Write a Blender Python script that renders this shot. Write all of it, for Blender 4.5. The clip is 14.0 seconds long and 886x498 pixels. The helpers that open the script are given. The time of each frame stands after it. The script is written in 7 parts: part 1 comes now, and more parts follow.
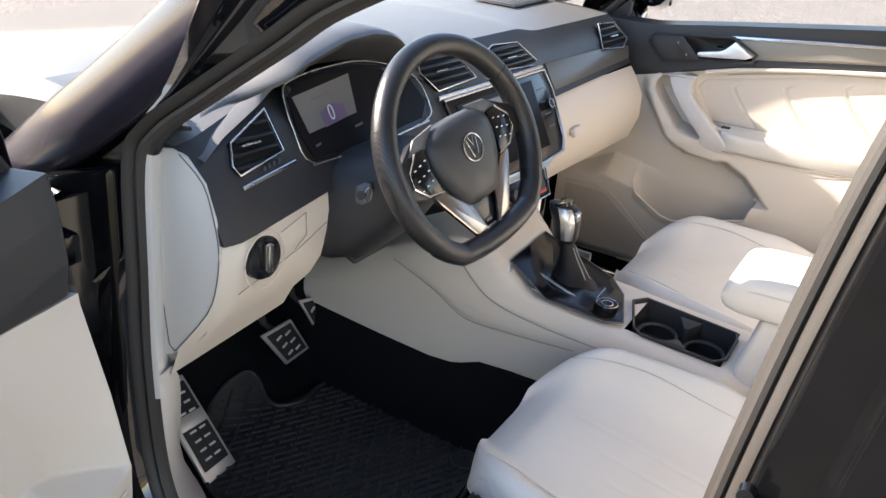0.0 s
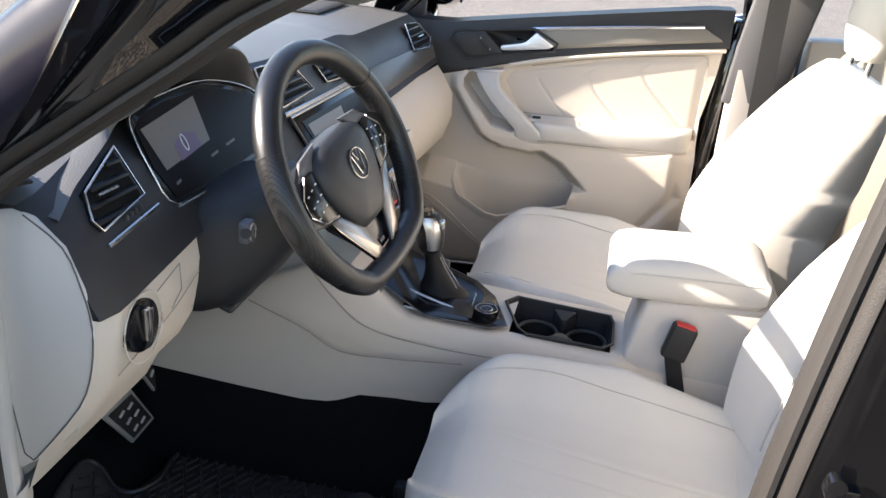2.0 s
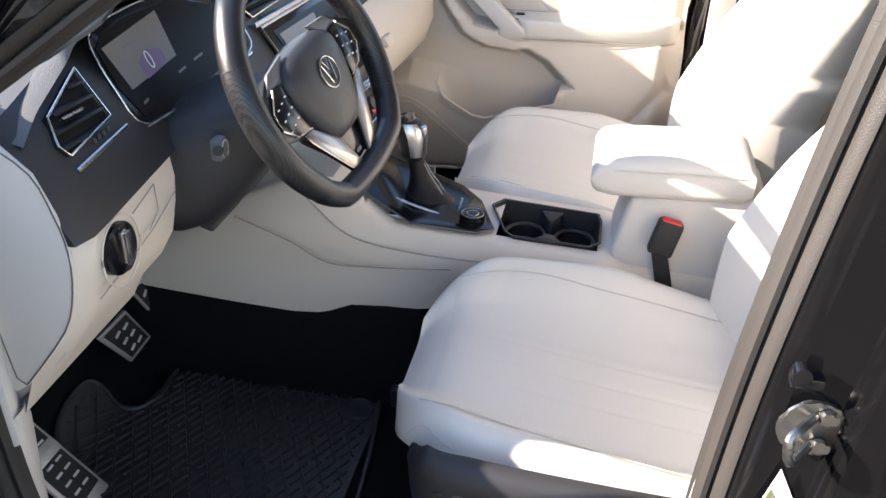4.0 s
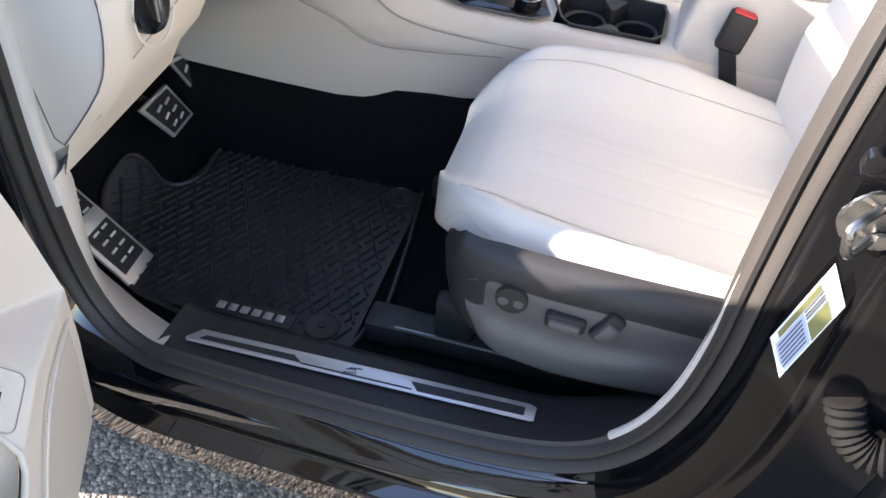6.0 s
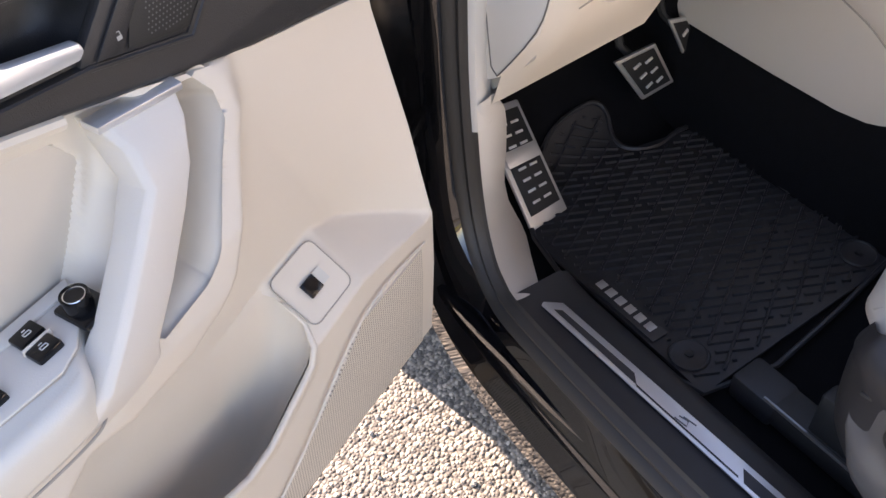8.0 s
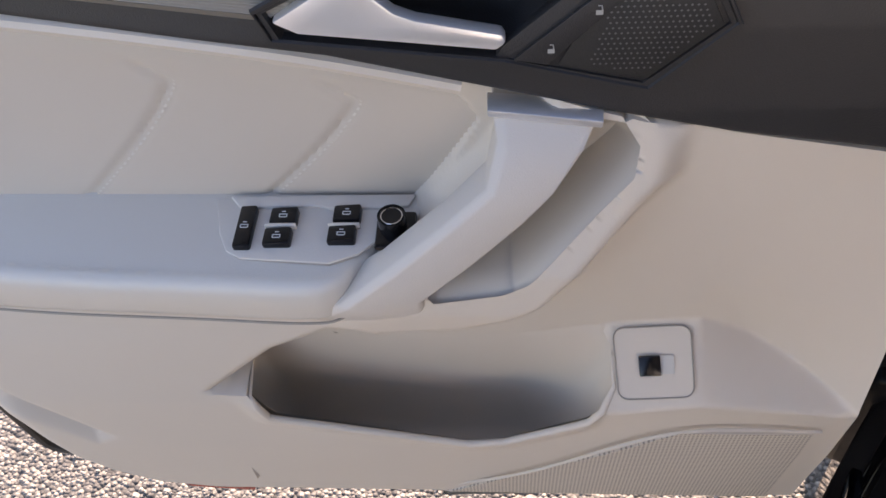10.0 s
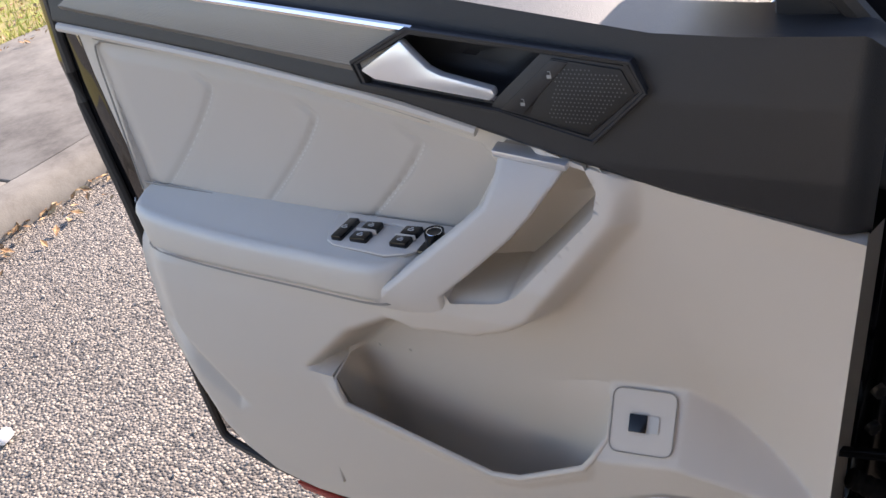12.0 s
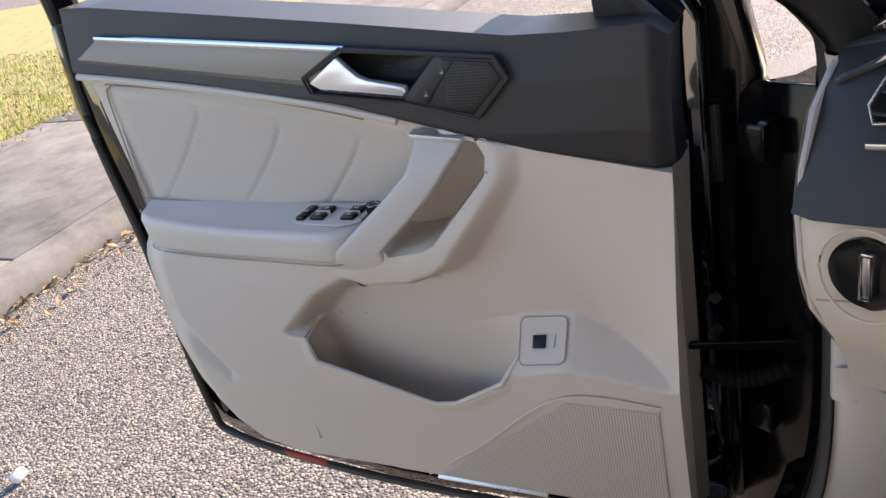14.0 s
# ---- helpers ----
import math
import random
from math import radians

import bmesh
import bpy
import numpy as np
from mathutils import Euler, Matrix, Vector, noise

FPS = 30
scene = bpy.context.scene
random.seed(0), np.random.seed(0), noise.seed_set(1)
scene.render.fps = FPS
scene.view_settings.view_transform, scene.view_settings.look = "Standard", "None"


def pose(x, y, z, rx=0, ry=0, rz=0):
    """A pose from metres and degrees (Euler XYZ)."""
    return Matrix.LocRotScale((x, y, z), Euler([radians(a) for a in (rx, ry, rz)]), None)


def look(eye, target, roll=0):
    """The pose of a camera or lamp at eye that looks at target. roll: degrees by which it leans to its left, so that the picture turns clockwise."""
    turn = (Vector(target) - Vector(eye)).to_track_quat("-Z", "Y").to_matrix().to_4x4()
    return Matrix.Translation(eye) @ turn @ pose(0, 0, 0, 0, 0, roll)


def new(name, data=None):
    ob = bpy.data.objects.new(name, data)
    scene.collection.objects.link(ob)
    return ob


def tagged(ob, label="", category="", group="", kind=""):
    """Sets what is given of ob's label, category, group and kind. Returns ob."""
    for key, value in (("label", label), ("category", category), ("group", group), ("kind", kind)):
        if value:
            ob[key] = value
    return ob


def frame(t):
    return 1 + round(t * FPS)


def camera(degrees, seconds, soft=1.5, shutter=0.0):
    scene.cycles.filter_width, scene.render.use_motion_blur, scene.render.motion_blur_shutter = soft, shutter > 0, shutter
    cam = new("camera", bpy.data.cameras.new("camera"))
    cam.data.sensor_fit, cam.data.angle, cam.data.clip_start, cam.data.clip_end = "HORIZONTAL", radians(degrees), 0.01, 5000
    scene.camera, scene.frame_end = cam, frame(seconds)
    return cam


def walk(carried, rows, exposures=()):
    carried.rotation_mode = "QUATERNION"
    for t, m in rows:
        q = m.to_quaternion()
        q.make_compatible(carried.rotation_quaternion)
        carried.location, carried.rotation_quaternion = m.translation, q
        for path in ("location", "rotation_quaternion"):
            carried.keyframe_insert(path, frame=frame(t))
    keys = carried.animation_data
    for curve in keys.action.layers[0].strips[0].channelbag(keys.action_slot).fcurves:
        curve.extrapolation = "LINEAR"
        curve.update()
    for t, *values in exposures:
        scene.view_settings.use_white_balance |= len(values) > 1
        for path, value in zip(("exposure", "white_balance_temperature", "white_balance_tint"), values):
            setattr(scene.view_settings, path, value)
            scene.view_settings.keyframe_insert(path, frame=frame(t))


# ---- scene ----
cam = camera(55.5, 14.0)
PATH = [
    (0, (0.574, -0.531, 1.492), (-0.31, 1.039, 0.622), 5.8),
    (0.5, (0.478, -0.518, 1.479), (-0.271, 1.127, 0.624), 6.6),
    (1, (0.392, -0.513, 1.457), (-0.164, 1.222, 0.631), 7.0),
    (1.5, (0.342, -0.512, 1.443), (-0.083, 1.268, 0.638), 6.0),
    (2, (0.328, -0.509, 1.437), (-0.014, 1.294, 0.642), 4.7),
    (2.2, (0.326, -0.509, 1.436), (0.013, 1.301, 0.645), 4.1),
    (4.3, (0.359, -0.494, 1.44), (0.044, 1.183, 0.396), 1.8),
    (4.5, (0.358, -0.497, 1.434), (0.044, 1.16, 0.36), 1.9),
    (5, (0.367, -0.488, 1.426), (0.034, 1.094, 0.248), 2.0),
    (5.5, (0.37, -0.481, 1.41), (0.027, 1.015, 0.127), 2.8),
    (6, (0.363, -0.478, 1.386), (0.011, 0.943, 0.024), 3.1),
    (6.5, (0.358, -0.469, 1.351), (-0.011, 0.903, -0.057), 2.9),
    (7, (0.374, -0.41, 1.313), (-0.128, 0.879, -0.132), 1.8),
    (7.5, (0.413, -0.326, 1.311), (-0.427, 0.764, -0.141), -2.0),
    (8, (0.397, -0.301, 1.338), (-0.804, 0.423, -0.088), -4.8),
    (8.5, (0.36, -0.277, 1.362), (-0.996, 0.028, -0.076), -4.7),
    (9, (0.279, -0.218, 1.385), (-1.017, -0.2, -0.138), -2.6),
    (9.2, (0.254, -0.197, 1.391), (-0.985, -0.306, -0.174), -2.2),
    (11.3, (0.242, 0.185, 1.323), (-0.672, -1.148, 0.144), -8.6),
    (11.5, (0.258, 0.219, 1.326), (-0.663, -1.147, 0.193), -9.1),
    (12, (0.317, 0.3, 1.337), (-0.627, -1.122, 0.295), -9.5),
    (12.5, (0.373, 0.394, 1.347), (-0.589, -1.065, 0.375), -11.0),
    (13, (0.416, 0.486, 1.343), (-0.579, -0.982, 0.419), -12.3),
    (13.5, (0.441, 0.548, 1.335), (-0.581, -0.921, 0.442), -12.5),
    (14, (0.452, 0.57, 1.326), (-0.593, -0.895, 0.454), -12.2),
]
walk(cam, [(t, look(eye, target, roll)) for t, eye, target, roll in PATH],
     exposures=[(0.0, 2.1, 7000, 16), (1.0, 2.0, 6900, 15), (2.2, 1.85, 6800, 15), (4.5, 2.25, 6800, 17), (7.0, 2.65, 7000, 21), (8.0, 2.44, 7650, 26), (9.2, 2.04, 7800, 27), (11.3, 1.5, 7000, 24), (14.0, 1.48, 7100, 22)])

# ---- light ----

SUN_TO = Vector((-1.0, -0.285, 0.530)).normalized()
world = bpy.data.worlds.new("sky")
scene.world = world
world.use_nodes = True
wn = world.node_tree
sky = wn.nodes.new("ShaderNodeTexSky")
sky.sky_type = 'NISHITA'
sky.sun_disc = False
sky.sun_elevation = math.asin(SUN_TO.z)
sky.sun_rotation = math.atan2(SUN_TO.x, SUN_TO.y)
sky.air_density = 1.0
sky.dust_density = 0.3
sky.ozone_density = 1.5
wn.nodes["Background"].inputs["Strength"].default_value = 0.15
wn.links.new(sky.outputs[0], wn.nodes["Background"].inputs["Color"])
sun_data = bpy.data.lights.new("sun", 'SUN')
sun_data.energy, sun_data.angle, sun_data.color = 5.0, radians(0.55), (1.0, 0.93, 0.82)
sun = new("sun", sun_data)
sun.matrix_world = look(SUN_TO * 20, (0, 0, 0))


# ---- materials ----
def material(name, color, rough=0.6, metal=0.0, grain=0.0, grain_scale=400.0, vary=0.12, vary_scale=6.0, coat=0.0, bump=0.0, spec=0.5, sheen=0.0):
    m = bpy.data.materials.new(name)
    m.use_nodes = True
    nt = m.node_tree
    b = nt.nodes["Principled BSDF"]
    b.inputs["Roughness"].default_value = rough
    b.inputs["Metallic"].default_value = metal
    b.inputs["Coat Weight"].default_value = coat
    b.inputs["Coat Roughness"].default_value = 0.03
    b.inputs["Specular IOR Level"].default_value = spec
    if sheen:
        b.inputs["Sheen Weight"].default_value = sheen
    tc = nt.nodes.new("ShaderNodeTexCoord")
    no = nt.nodes.new("ShaderNodeTexNoise")
    no.inputs["Scale"].default_value, no.inputs["Detail"].default_value = vary_scale, 6.0
    fine = nt.nodes.new("ShaderNodeTexNoise")
    fine.inputs["Scale"].default_value, fine.inputs["Detail"].default_value = grain_scale, 3.0
    for n in (no, fine):
        nt.links.new(tc.outputs["Object"], n.inputs["Vector"])
    mix = nt.nodes.new("ShaderNodeMix")
    mix.data_type = 'RGBA'
    lo = [max(0.0, c * (1 - vary)) for c in color]
    hi = [min(1.0, c * (1 + vary)) for c in color]
    mix.inputs["A"].default_value, mix.inputs["B"].default_value = (*lo, 1), (*hi, 1)
    nt.links.new(no.outputs["Fac"], mix.inputs["Factor"])
    nt.links.new(mix.outputs["Result"], b.inputs["Base Color"])
    rr = nt.nodes.new("ShaderNodeMapRange")
    rr.inputs["To Min"].default_value, rr.inputs["To Max"].default_value = rough * 0.82, min(1.0, rough * 1.18)
    nt.links.new(no.outputs["Fac"], rr.inputs["Value"])
    nt.links.new(rr.outputs["Result"], b.inputs["Roughness"])
    if bump:
        bp = nt.nodes.new("ShaderNodeBump")
        bp.inputs["Strength"].default_value, bp.inputs["Distance"].default_value = bump, 0.001
        nt.links.new(fine.outputs["Fac"], bp.inputs["Height"])
        nt.links.new(bp.outputs["Normal"], b.inputs["Normal"])
    return m


def dotted(m, scale, size, dark, axes="XZ", bump=0.4):
    """Adds rows of small round holes to a material, at a real-world pitch."""
    nt = m.node_tree
    b = nt.nodes["Principled BSDF"]
    base = b.inputs["Base Color"].links[0].from_socket
    tc = nt.nodes.new("ShaderNodeTexCoord")
    vo = nt.nodes.new("ShaderNodeTexVoronoi")
    vo.inputs["Scale"].default_value = scale
    vo.inputs["Randomness"].default_value = 0.0
    vo.voronoi_dimensions = '2D'
    se = nt.nodes.new("ShaderNodeSeparateXYZ")
    co = nt.nodes.new("ShaderNodeCombineXYZ")
    nt.links.new(tc.outputs["Object"], se.inputs[0])
    nt.links.new(se.outputs[axes[0]], co.inputs["X"])
    nt.links.new(se.outputs[axes[1]], co.inputs["Y"])
    nt.links.new(co.outputs[0], vo.inputs["Vector"])
    lt = nt.nodes.new("ShaderNodeMath")
    lt.operation = 'LESS_THAN'
    lt.inputs[1].default_value = size
    nt.links.new(vo.outputs["Distance"], lt.inputs[0])
    mx = nt.nodes.new("ShaderNodeMix")
    mx.data_type = 'RGBA'
    nt.links.new(lt.outputs[0], mx.inputs["Factor"])
    nt.links.new(base, mx.inputs["A"])
    mx.inputs["B"].default_value = (*dark, 1)
    nt.links.new(mx.outputs["Result"], b.inputs["Base Color"])
    return m


LEATHER = material("cream_leather", (0.63, 0.60, 0.545), 0.44, grain_scale=900, bump=0.14, vary=0.03, vary_scale=9)
LEATHER_DOOR = material("beige_door_leather", (0.56, 0.505, 0.44), 0.48, grain_scale=900, bump=0.12, vary=0.03, vary_scale=9)
CREASE_DARK = material("dark_panel_gap", (0.12, 0.11, 0.10), 0.7, vary=0.05)
# Crease shade drawn as dark lines; also the tone of real panel gaps.
CREASE = material("crease_shade_and_gap_tone", (0.33, 0.30, 0.26), 0.7, vary=0.05)
LEATHER_PERF = dotted(material("perforated_cream_leather", (0.63, 0.60, 0.545), 0.5, grain_scale=700, bump=0.25, vary=0.03), 300, 0.16, (0.55, 0.52, 0.47), "XY")
BEIGE = material("beige_moulded_plastic", (0.62, 0.555, 0.475), 0.52, grain_scale=1100, bump=0.15, vary=0.03)
PILLAR = material("pale_grey_pillar_plastic", (0.60, 0.56, 0.51), 0.6, grain_scale=900, bump=0.2, vary=0.03)
BEIGE_GRILLE = dotted(material("beige_speaker_mesh", (0.60, 0.54, 0.46), 0.55, vary=0.03), 260, 0.32, (0.30, 0.265, 0.225), "XZ")
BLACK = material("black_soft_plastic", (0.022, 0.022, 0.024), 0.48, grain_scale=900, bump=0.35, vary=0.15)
# Same plastic as the dash face, made paler to stand in for sunlight.
SUNLIT_TOP = material("sunlit_grained_dash_top", (0.105, 0.107, 0.108), 0.46, grain_scale=600, bump=0.6, vary=0.15)
GREY = material("dark_grey_plastic", (0.10, 0.10, 0.105), 0.5, grain_scale=800, bump=0.3, vary=0.08)
SIDE_GREY = material("mid_grey_seat_plastic", (0.088, 0.086, 0.086), 0.40, grain_scale=800, bump=0.3, vary=0.08)
GLOSS = material("piano_black", (0.006, 0.006, 0.007), 0.16, vary=0.1, spec=0.35)
PAINT = material("black_car_paint", (0.004, 0.004, 0.005), 0.035, vary=0.15, coat=1.0, vary_scale=3)
# Dusty black paint whose lilac base stands in for the reflected sky.
PILLAR_PAINT = material("sky_tinted_dusty_pillar_paint", (0.020, 0.018, 0.026), 0.22, vary=0.2, vary_scale=25, spec=0.24)
GAITER = material("soft_black_gaiter_leather", (0.009, 0.009, 0.010), 0.5, grain_scale=700, bump=0.4, vary=0.15, spec=0.25)
JAMB = material("black_jamb_paint", (0.004, 0.004, 0.0045), 0.14, vary=0.3, vary_scale=30, spec=0.22)
RUBBER = material("black_rubber", (0.018, 0.018, 0.018), 0.6, grain_scale=600, bump=0.3, vary=0.2)
BOOT = material("matt_black_boot", (0.007, 0.007, 0.007), 0.8, vary=0.2, spec=0.15)
SLAT = material("dark_vent_slat", (0.010, 0.010, 0.011), 0.4, vary=0.1, spec=0.3)
SPOKE = material("champagne_satin_metal", (0.34, 0.30, 0.27), 0.24, 1.0, vary=0.06)
TRIM_DARK = material("bronze_ribbed_dash_trim", (0.13, 0.12, 0.10), 0.34, 0.4, vary=0.08)
# For the added panes that stop daylight entering from behind.
LIGHT_STOP = material("opaque_light_stop", (0.006, 0.007, 0.007), 0.03, vary=0.05)
SEAL = material("dark_door_seal", (0.036, 0.032, 0.029), 0.55, grain_scale=900, bump=0.4, vary=0.15)
CHROME = material("bright_chrome", (0.80, 0.81, 0.83), 0.12, 1.0, vary=0.05)
SATIN = material("satin_silver", (0.56, 0.55, 0.54), 0.27, 1.0, vary=0.06, grain_scale=900, bump=0.1)
ALU = material("brushed_aluminium", (0.66, 0.65, 0.63), 0.40, 0.7, vary=0.1, grain_scale=500, bump=0.2)
PLATE = material("bright_brushed_plate", (0.72, 0.72, 0.73), 0.42, 0.75, vary=0.06, grain_scale=500, bump=0.15)
STUD = material("bright_pedal_stud", (0.80, 0.79, 0.76), 0.35, 0.35, vary=0.05)
LEVER = material("pale_satin_lever", (0.86, 0.86, 0.87), 0.34, 0.6, vary=0.03)
STEEL = material("galvanised_steel", (0.24, 0.235, 0.225), 0.36, 1.0, vary=0.25, vary_scale=40)
CARPET = material("black_carpet", (0.007, 0.007, 0.008), 0.95, grain_scale=700, bump=1.0, vary=0.4, vary_scale=60, spec=0.1)
MAT_RUBBER = material("black_rubber_mat", (0.030, 0.030, 0.032), 0.42, grain_scale=500, bump=0.3, vary=0.2)
WHEEL_LEATHER = material("black_wheel_leather", (0.013, 0.013, 0.014), 0.33, grain_scale=900, bump=0.3, vary=0.1)
WHEEL_PERF = dotted(material("perforated_black_leather", (0.022, 0.022, 0.023), 0.36, vary=0.1), 330, 0.3, (0.003, 0.003, 0.003), "YZ")
HUB = material("dark_grey_airbag_cover", (0.03, 0.031, 0.033), 0.45, grain_scale=900, bump=0.3, vary=0.08)
TRIM = material("greige_ribbed_trim", (0.30, 0.28, 0.25), 0.4, 0.3, vary=0.06)
THREAD = material("pale_thread", (0.64, 0.60, 0.54), 0.8, vary=0.05)
THREAD_GREY = material("grey_thread", (0.35, 0.35, 0.34), 0.8, vary=0.05)
SEAM = material("seam_shadow_piping", (0.55, 0.53, 0.485), 0.7, vary=0.05)
RED = material("red_button_plastic", (0.55, 0.03, 0.03), 0.4, vary=0.05)
REFLECTOR = material("red_reflector", (0.35, 0.05, 0.04), 0.2, vary=0.2, vary_scale=200)
WEB = material("black_webbing", (0.014, 0.014, 0.015), 0.75, grain_scale=1200, bump=0.8, vary=0.2)
WHITE_INK = material("pale_marking", (0.65, 0.65, 0.65), 0.6, vary=0.02)
STICKER = material("white_sticker", (0.78, 0.79, 0.80), 0.35, vary=0.02)
STICKER_DARK = material("olive_sticker_block", (0.16, 0.16, 0.06), 0.4, vary=0.05)
STICKER_BLUE = material("pale_blue_sticker_print", (0.42, 0.50, 0.72), 0.4, vary=0.15, vary_scale=300)
MIRROR = material("mirror_glass", (0.9, 0.9, 0.9), 0.02, 1.0, vary=0.0)
SCREEN = material("dark_display_glass", (0.010, 0.009, 0.010), 0.20, vary=0.1, spec=0.06)
SCREEN_PALE = material("grey_brown_display_panel", (0.17, 0.15, 0.135), 0.25, vary=0.15, vary_scale=12, spec=0.25)
SCREEN_TINT = material("violet_display_patch", (0.16, 0.105, 0.175), 0.25, vary=0.1, spec=0.25)
HEADLINER = material("pale_headliner_cloth", (0.55, 0.52, 0.48), 0.9, vary=0.04)


def asphalt():
    m = material("chip_seal_asphalt", (0.2, 0.19, 0.18), 0.85)
    nt = m.node_tree
    b = nt.nodes["Principled BSDF"]
    tc = nt.nodes.new("ShaderNodeTexCoord")
    vo = nt.nodes.new("ShaderNodeTexVoronoi")
    vo.inputs["Scale"].default_value = 135
    big = nt.nodes.new("ShaderNodeTexNoise")
    big.inputs["Scale"].default_value, big.inputs["Detail"].default_value = 1.3, 5
    nt.links.new(tc.outputs["Object"], vo.inputs["Vector"])
    nt.links.new(tc.outputs["Object"], big.inputs["Vector"])
    ramp = nt.nodes.new("ShaderNodeValToRGB")
    cr = ramp.color_ramp
    cr.elements[0].position, cr.elements[0].color = 0.0, (0.09, 0.081, 0.072, 1)
    cr.elements[1].position, cr.elements[1].color = 1.0, (0.54, 0.46, 0.37, 1)
    for pos, c in ((0.35, (0.17, 0.153, 0.136, 1)), (0.6, (0.30, 0.26, 0.22, 1)), (0.85, (0.42, 0.365, 0.30, 1))):
        cr.elements.new(pos).color = c
    se = nt.nodes.new("ShaderNodeSeparateColor")
    nt.links.new(vo.outputs["Color"], se.inputs[0])
    nt.links.new(se.outputs[0], ramp.inputs[0])
    dm = nt.nodes.new("ShaderNodeMapRange")
    dm.inputs["From Max"].default_value, dm.inputs["To Min"].default_value, dm.inputs["To Max"].default_value = 0.75, 1.0, 0.55
    nt.links.new(vo.outputs["Distance"], dm.inputs["Value"])
    mu = nt.nodes.new("ShaderNodeMix")
    mu.data_type, mu.blend_type = 'RGBA', 'MULTIPLY'
    mu.inputs["Factor"].default_value = 1.0
    nt.links.new(ramp.outputs[0], mu.inputs["A"])
    nt.links.new(dm.outputs[0], mu.inputs["B"])
    mr = nt.nodes.new("ShaderNodeMapRange")
    mr.inputs["To Min"].default_value, mr.inputs["To Max"].default_value = 0.8, 1.2
    nt.links.new(big.outputs["Fac"], mr.inputs["Value"])
    mu2 = nt.nodes.new("ShaderNodeMix")
    mu2.data_type, mu2.blend_type = 'RGBA', 'MULTIPLY'
    mu2.inputs["Factor"].default_value = 1.0
    nt.links.new(mu.outputs["Result"], mu2.inputs["A"])
    nt.links.new(mr.outputs[0], mu2.inputs["B"])
    nt.links.new(mu2.outputs["Result"], b.inputs["Base Color"])
    bp = nt.nodes.new("ShaderNodeBump")
    bp.inputs["Strength"].default_value, bp.inputs["Distance"].default_value, bp.invert = 0.9, 0.006, True
    nt.links.new(vo.outputs["Distance"], bp.inputs["Height"])
    nt.links.new(bp.outputs["Normal"], b.inputs["Normal"])
    return m


def mottled(m, scale, stops, detail=8.0):
    """Patches of several colours, at two scales."""
    nt = m.node_tree
    b = nt.nodes["Principled BSDF"]
    tc = nt.nodes.new("ShaderNodeTexCoord")
    no = nt.nodes.new("ShaderNodeTexNoise")
    no.inputs["Scale"].default_value, no.inputs["Detail"].default_value, no.inputs["Roughness"].default_value = scale, detail, 0.75
    nt.links.new(tc.outputs["Object"], no.inputs["Vector"])
    ramp = nt.nodes.new("ShaderNodeValToRGB")
    cr = ramp.color_ramp
    cr.elements[0].position, cr.elements[0].color = stops[0][0], (*stops[0][1], 1)
    cr.elements[1].position, cr.elements[1].color = stops[-1][0], (*stops[-1][1], 1)
    for pos, c in stops[1:-1]:
        cr.elements.new(pos).color = (*c, 1)
    nt.links.new(no.outputs["Fac"], ramp.inputs[0])
    nt.links.new(ramp.outputs[0], b.inputs["Base Color"])
    return m


ASPHALT = asphalt()
CONCRETE = mottled(material("weathered_concrete", (0.17, 0.155, 0.135), 0.9, grain_scale=140, bump=0.8), 3.5, ((0.28, (0.075, 0.068, 0.058)), (0.42, (0.135, 0.122, 0.105)), (0.55, (0.19, 0.175, 0.15)), (0.75, (0.25, 0.235, 0.205))), 12.0)
GRASS = mottled(material("dry_grass_ground", (0.20, 0.17, 0.05), 0.95, grain_scale=90, bump=1.0), 7, ((0.30, (0.10, 0.085, 0.03)), (0.42, (0.30, 0.22, 0.08)), (0.50, (0.34, 0.28, 0.11)), (0.58, (0.27, 0.28, 0.07)), (0.70, (0.20, 0.28, 0.045))))
BLADE = material("yellow_green_grass_blade", (0.34, 0.36, 0.07), 0.7, vary=0.5, vary_scale=9)
LEAF = mottled(material("dry_brown_leaf", (0.32, 0.19, 0.08), 0.7), 40, ((0.35, (0.16, 0.075, 0.03)), (0.5, (0.36, 0.21, 0.09)), (0.65, (0.50, 0.36, 0.19))), 2.0)
STONE = material("loose_stone", (0.32, 0.29, 0.26), 0.85, vary=0.5, vary_scale=60)


# ---- mesh helpers ----
ROOT = {}


def thing(name, label="", category="", loc=(0, 0, 0), rz=0.0, group="", kind=""):
    ob = new(name)
    ob.matrix_world = pose(*loc, 0, 0, rz)
    ROOT[ob] = ob.matrix_world.copy()
    return tagged(ob, label, category, group, kind)


def part(name, bm, mat, parent=None, label="", smooth=True, local=False, angle=35):
    """Links a bmesh as one mesh object. Its points are in the world's metres, or in the thing's own if local."""
    root = parent
    while root is not None and root.parent is not None:
        root = root.parent
    if root is not None and not local:
        bm.transform(ROOT.get(root, Matrix.Identity(4)).inverted())
    me = bpy.data.meshes.new(name)
    if smooth:
        for f in bm.faces:
            f.smooth = True
        for e in bm.edges:
            if len(e.link_faces) == 2 and e.calc_face_angle(0) > radians(angle):
                e.smooth = False
    bm.to_mesh(me)
    bm.free()
    me.materials.append(mat)
    ob = new(name, me)
    if parent is not None:
        ob.parent = parent
    if label:
        ob["label"] = label
    return ob


def solid(name, bm, mat, label="", category="", kind="", group="", smooth=True):
    """A thing that is one mesh."""
    ob = part(name, bm, mat, None, "", smooth)
    return tagged(ob, label, category, group, kind)


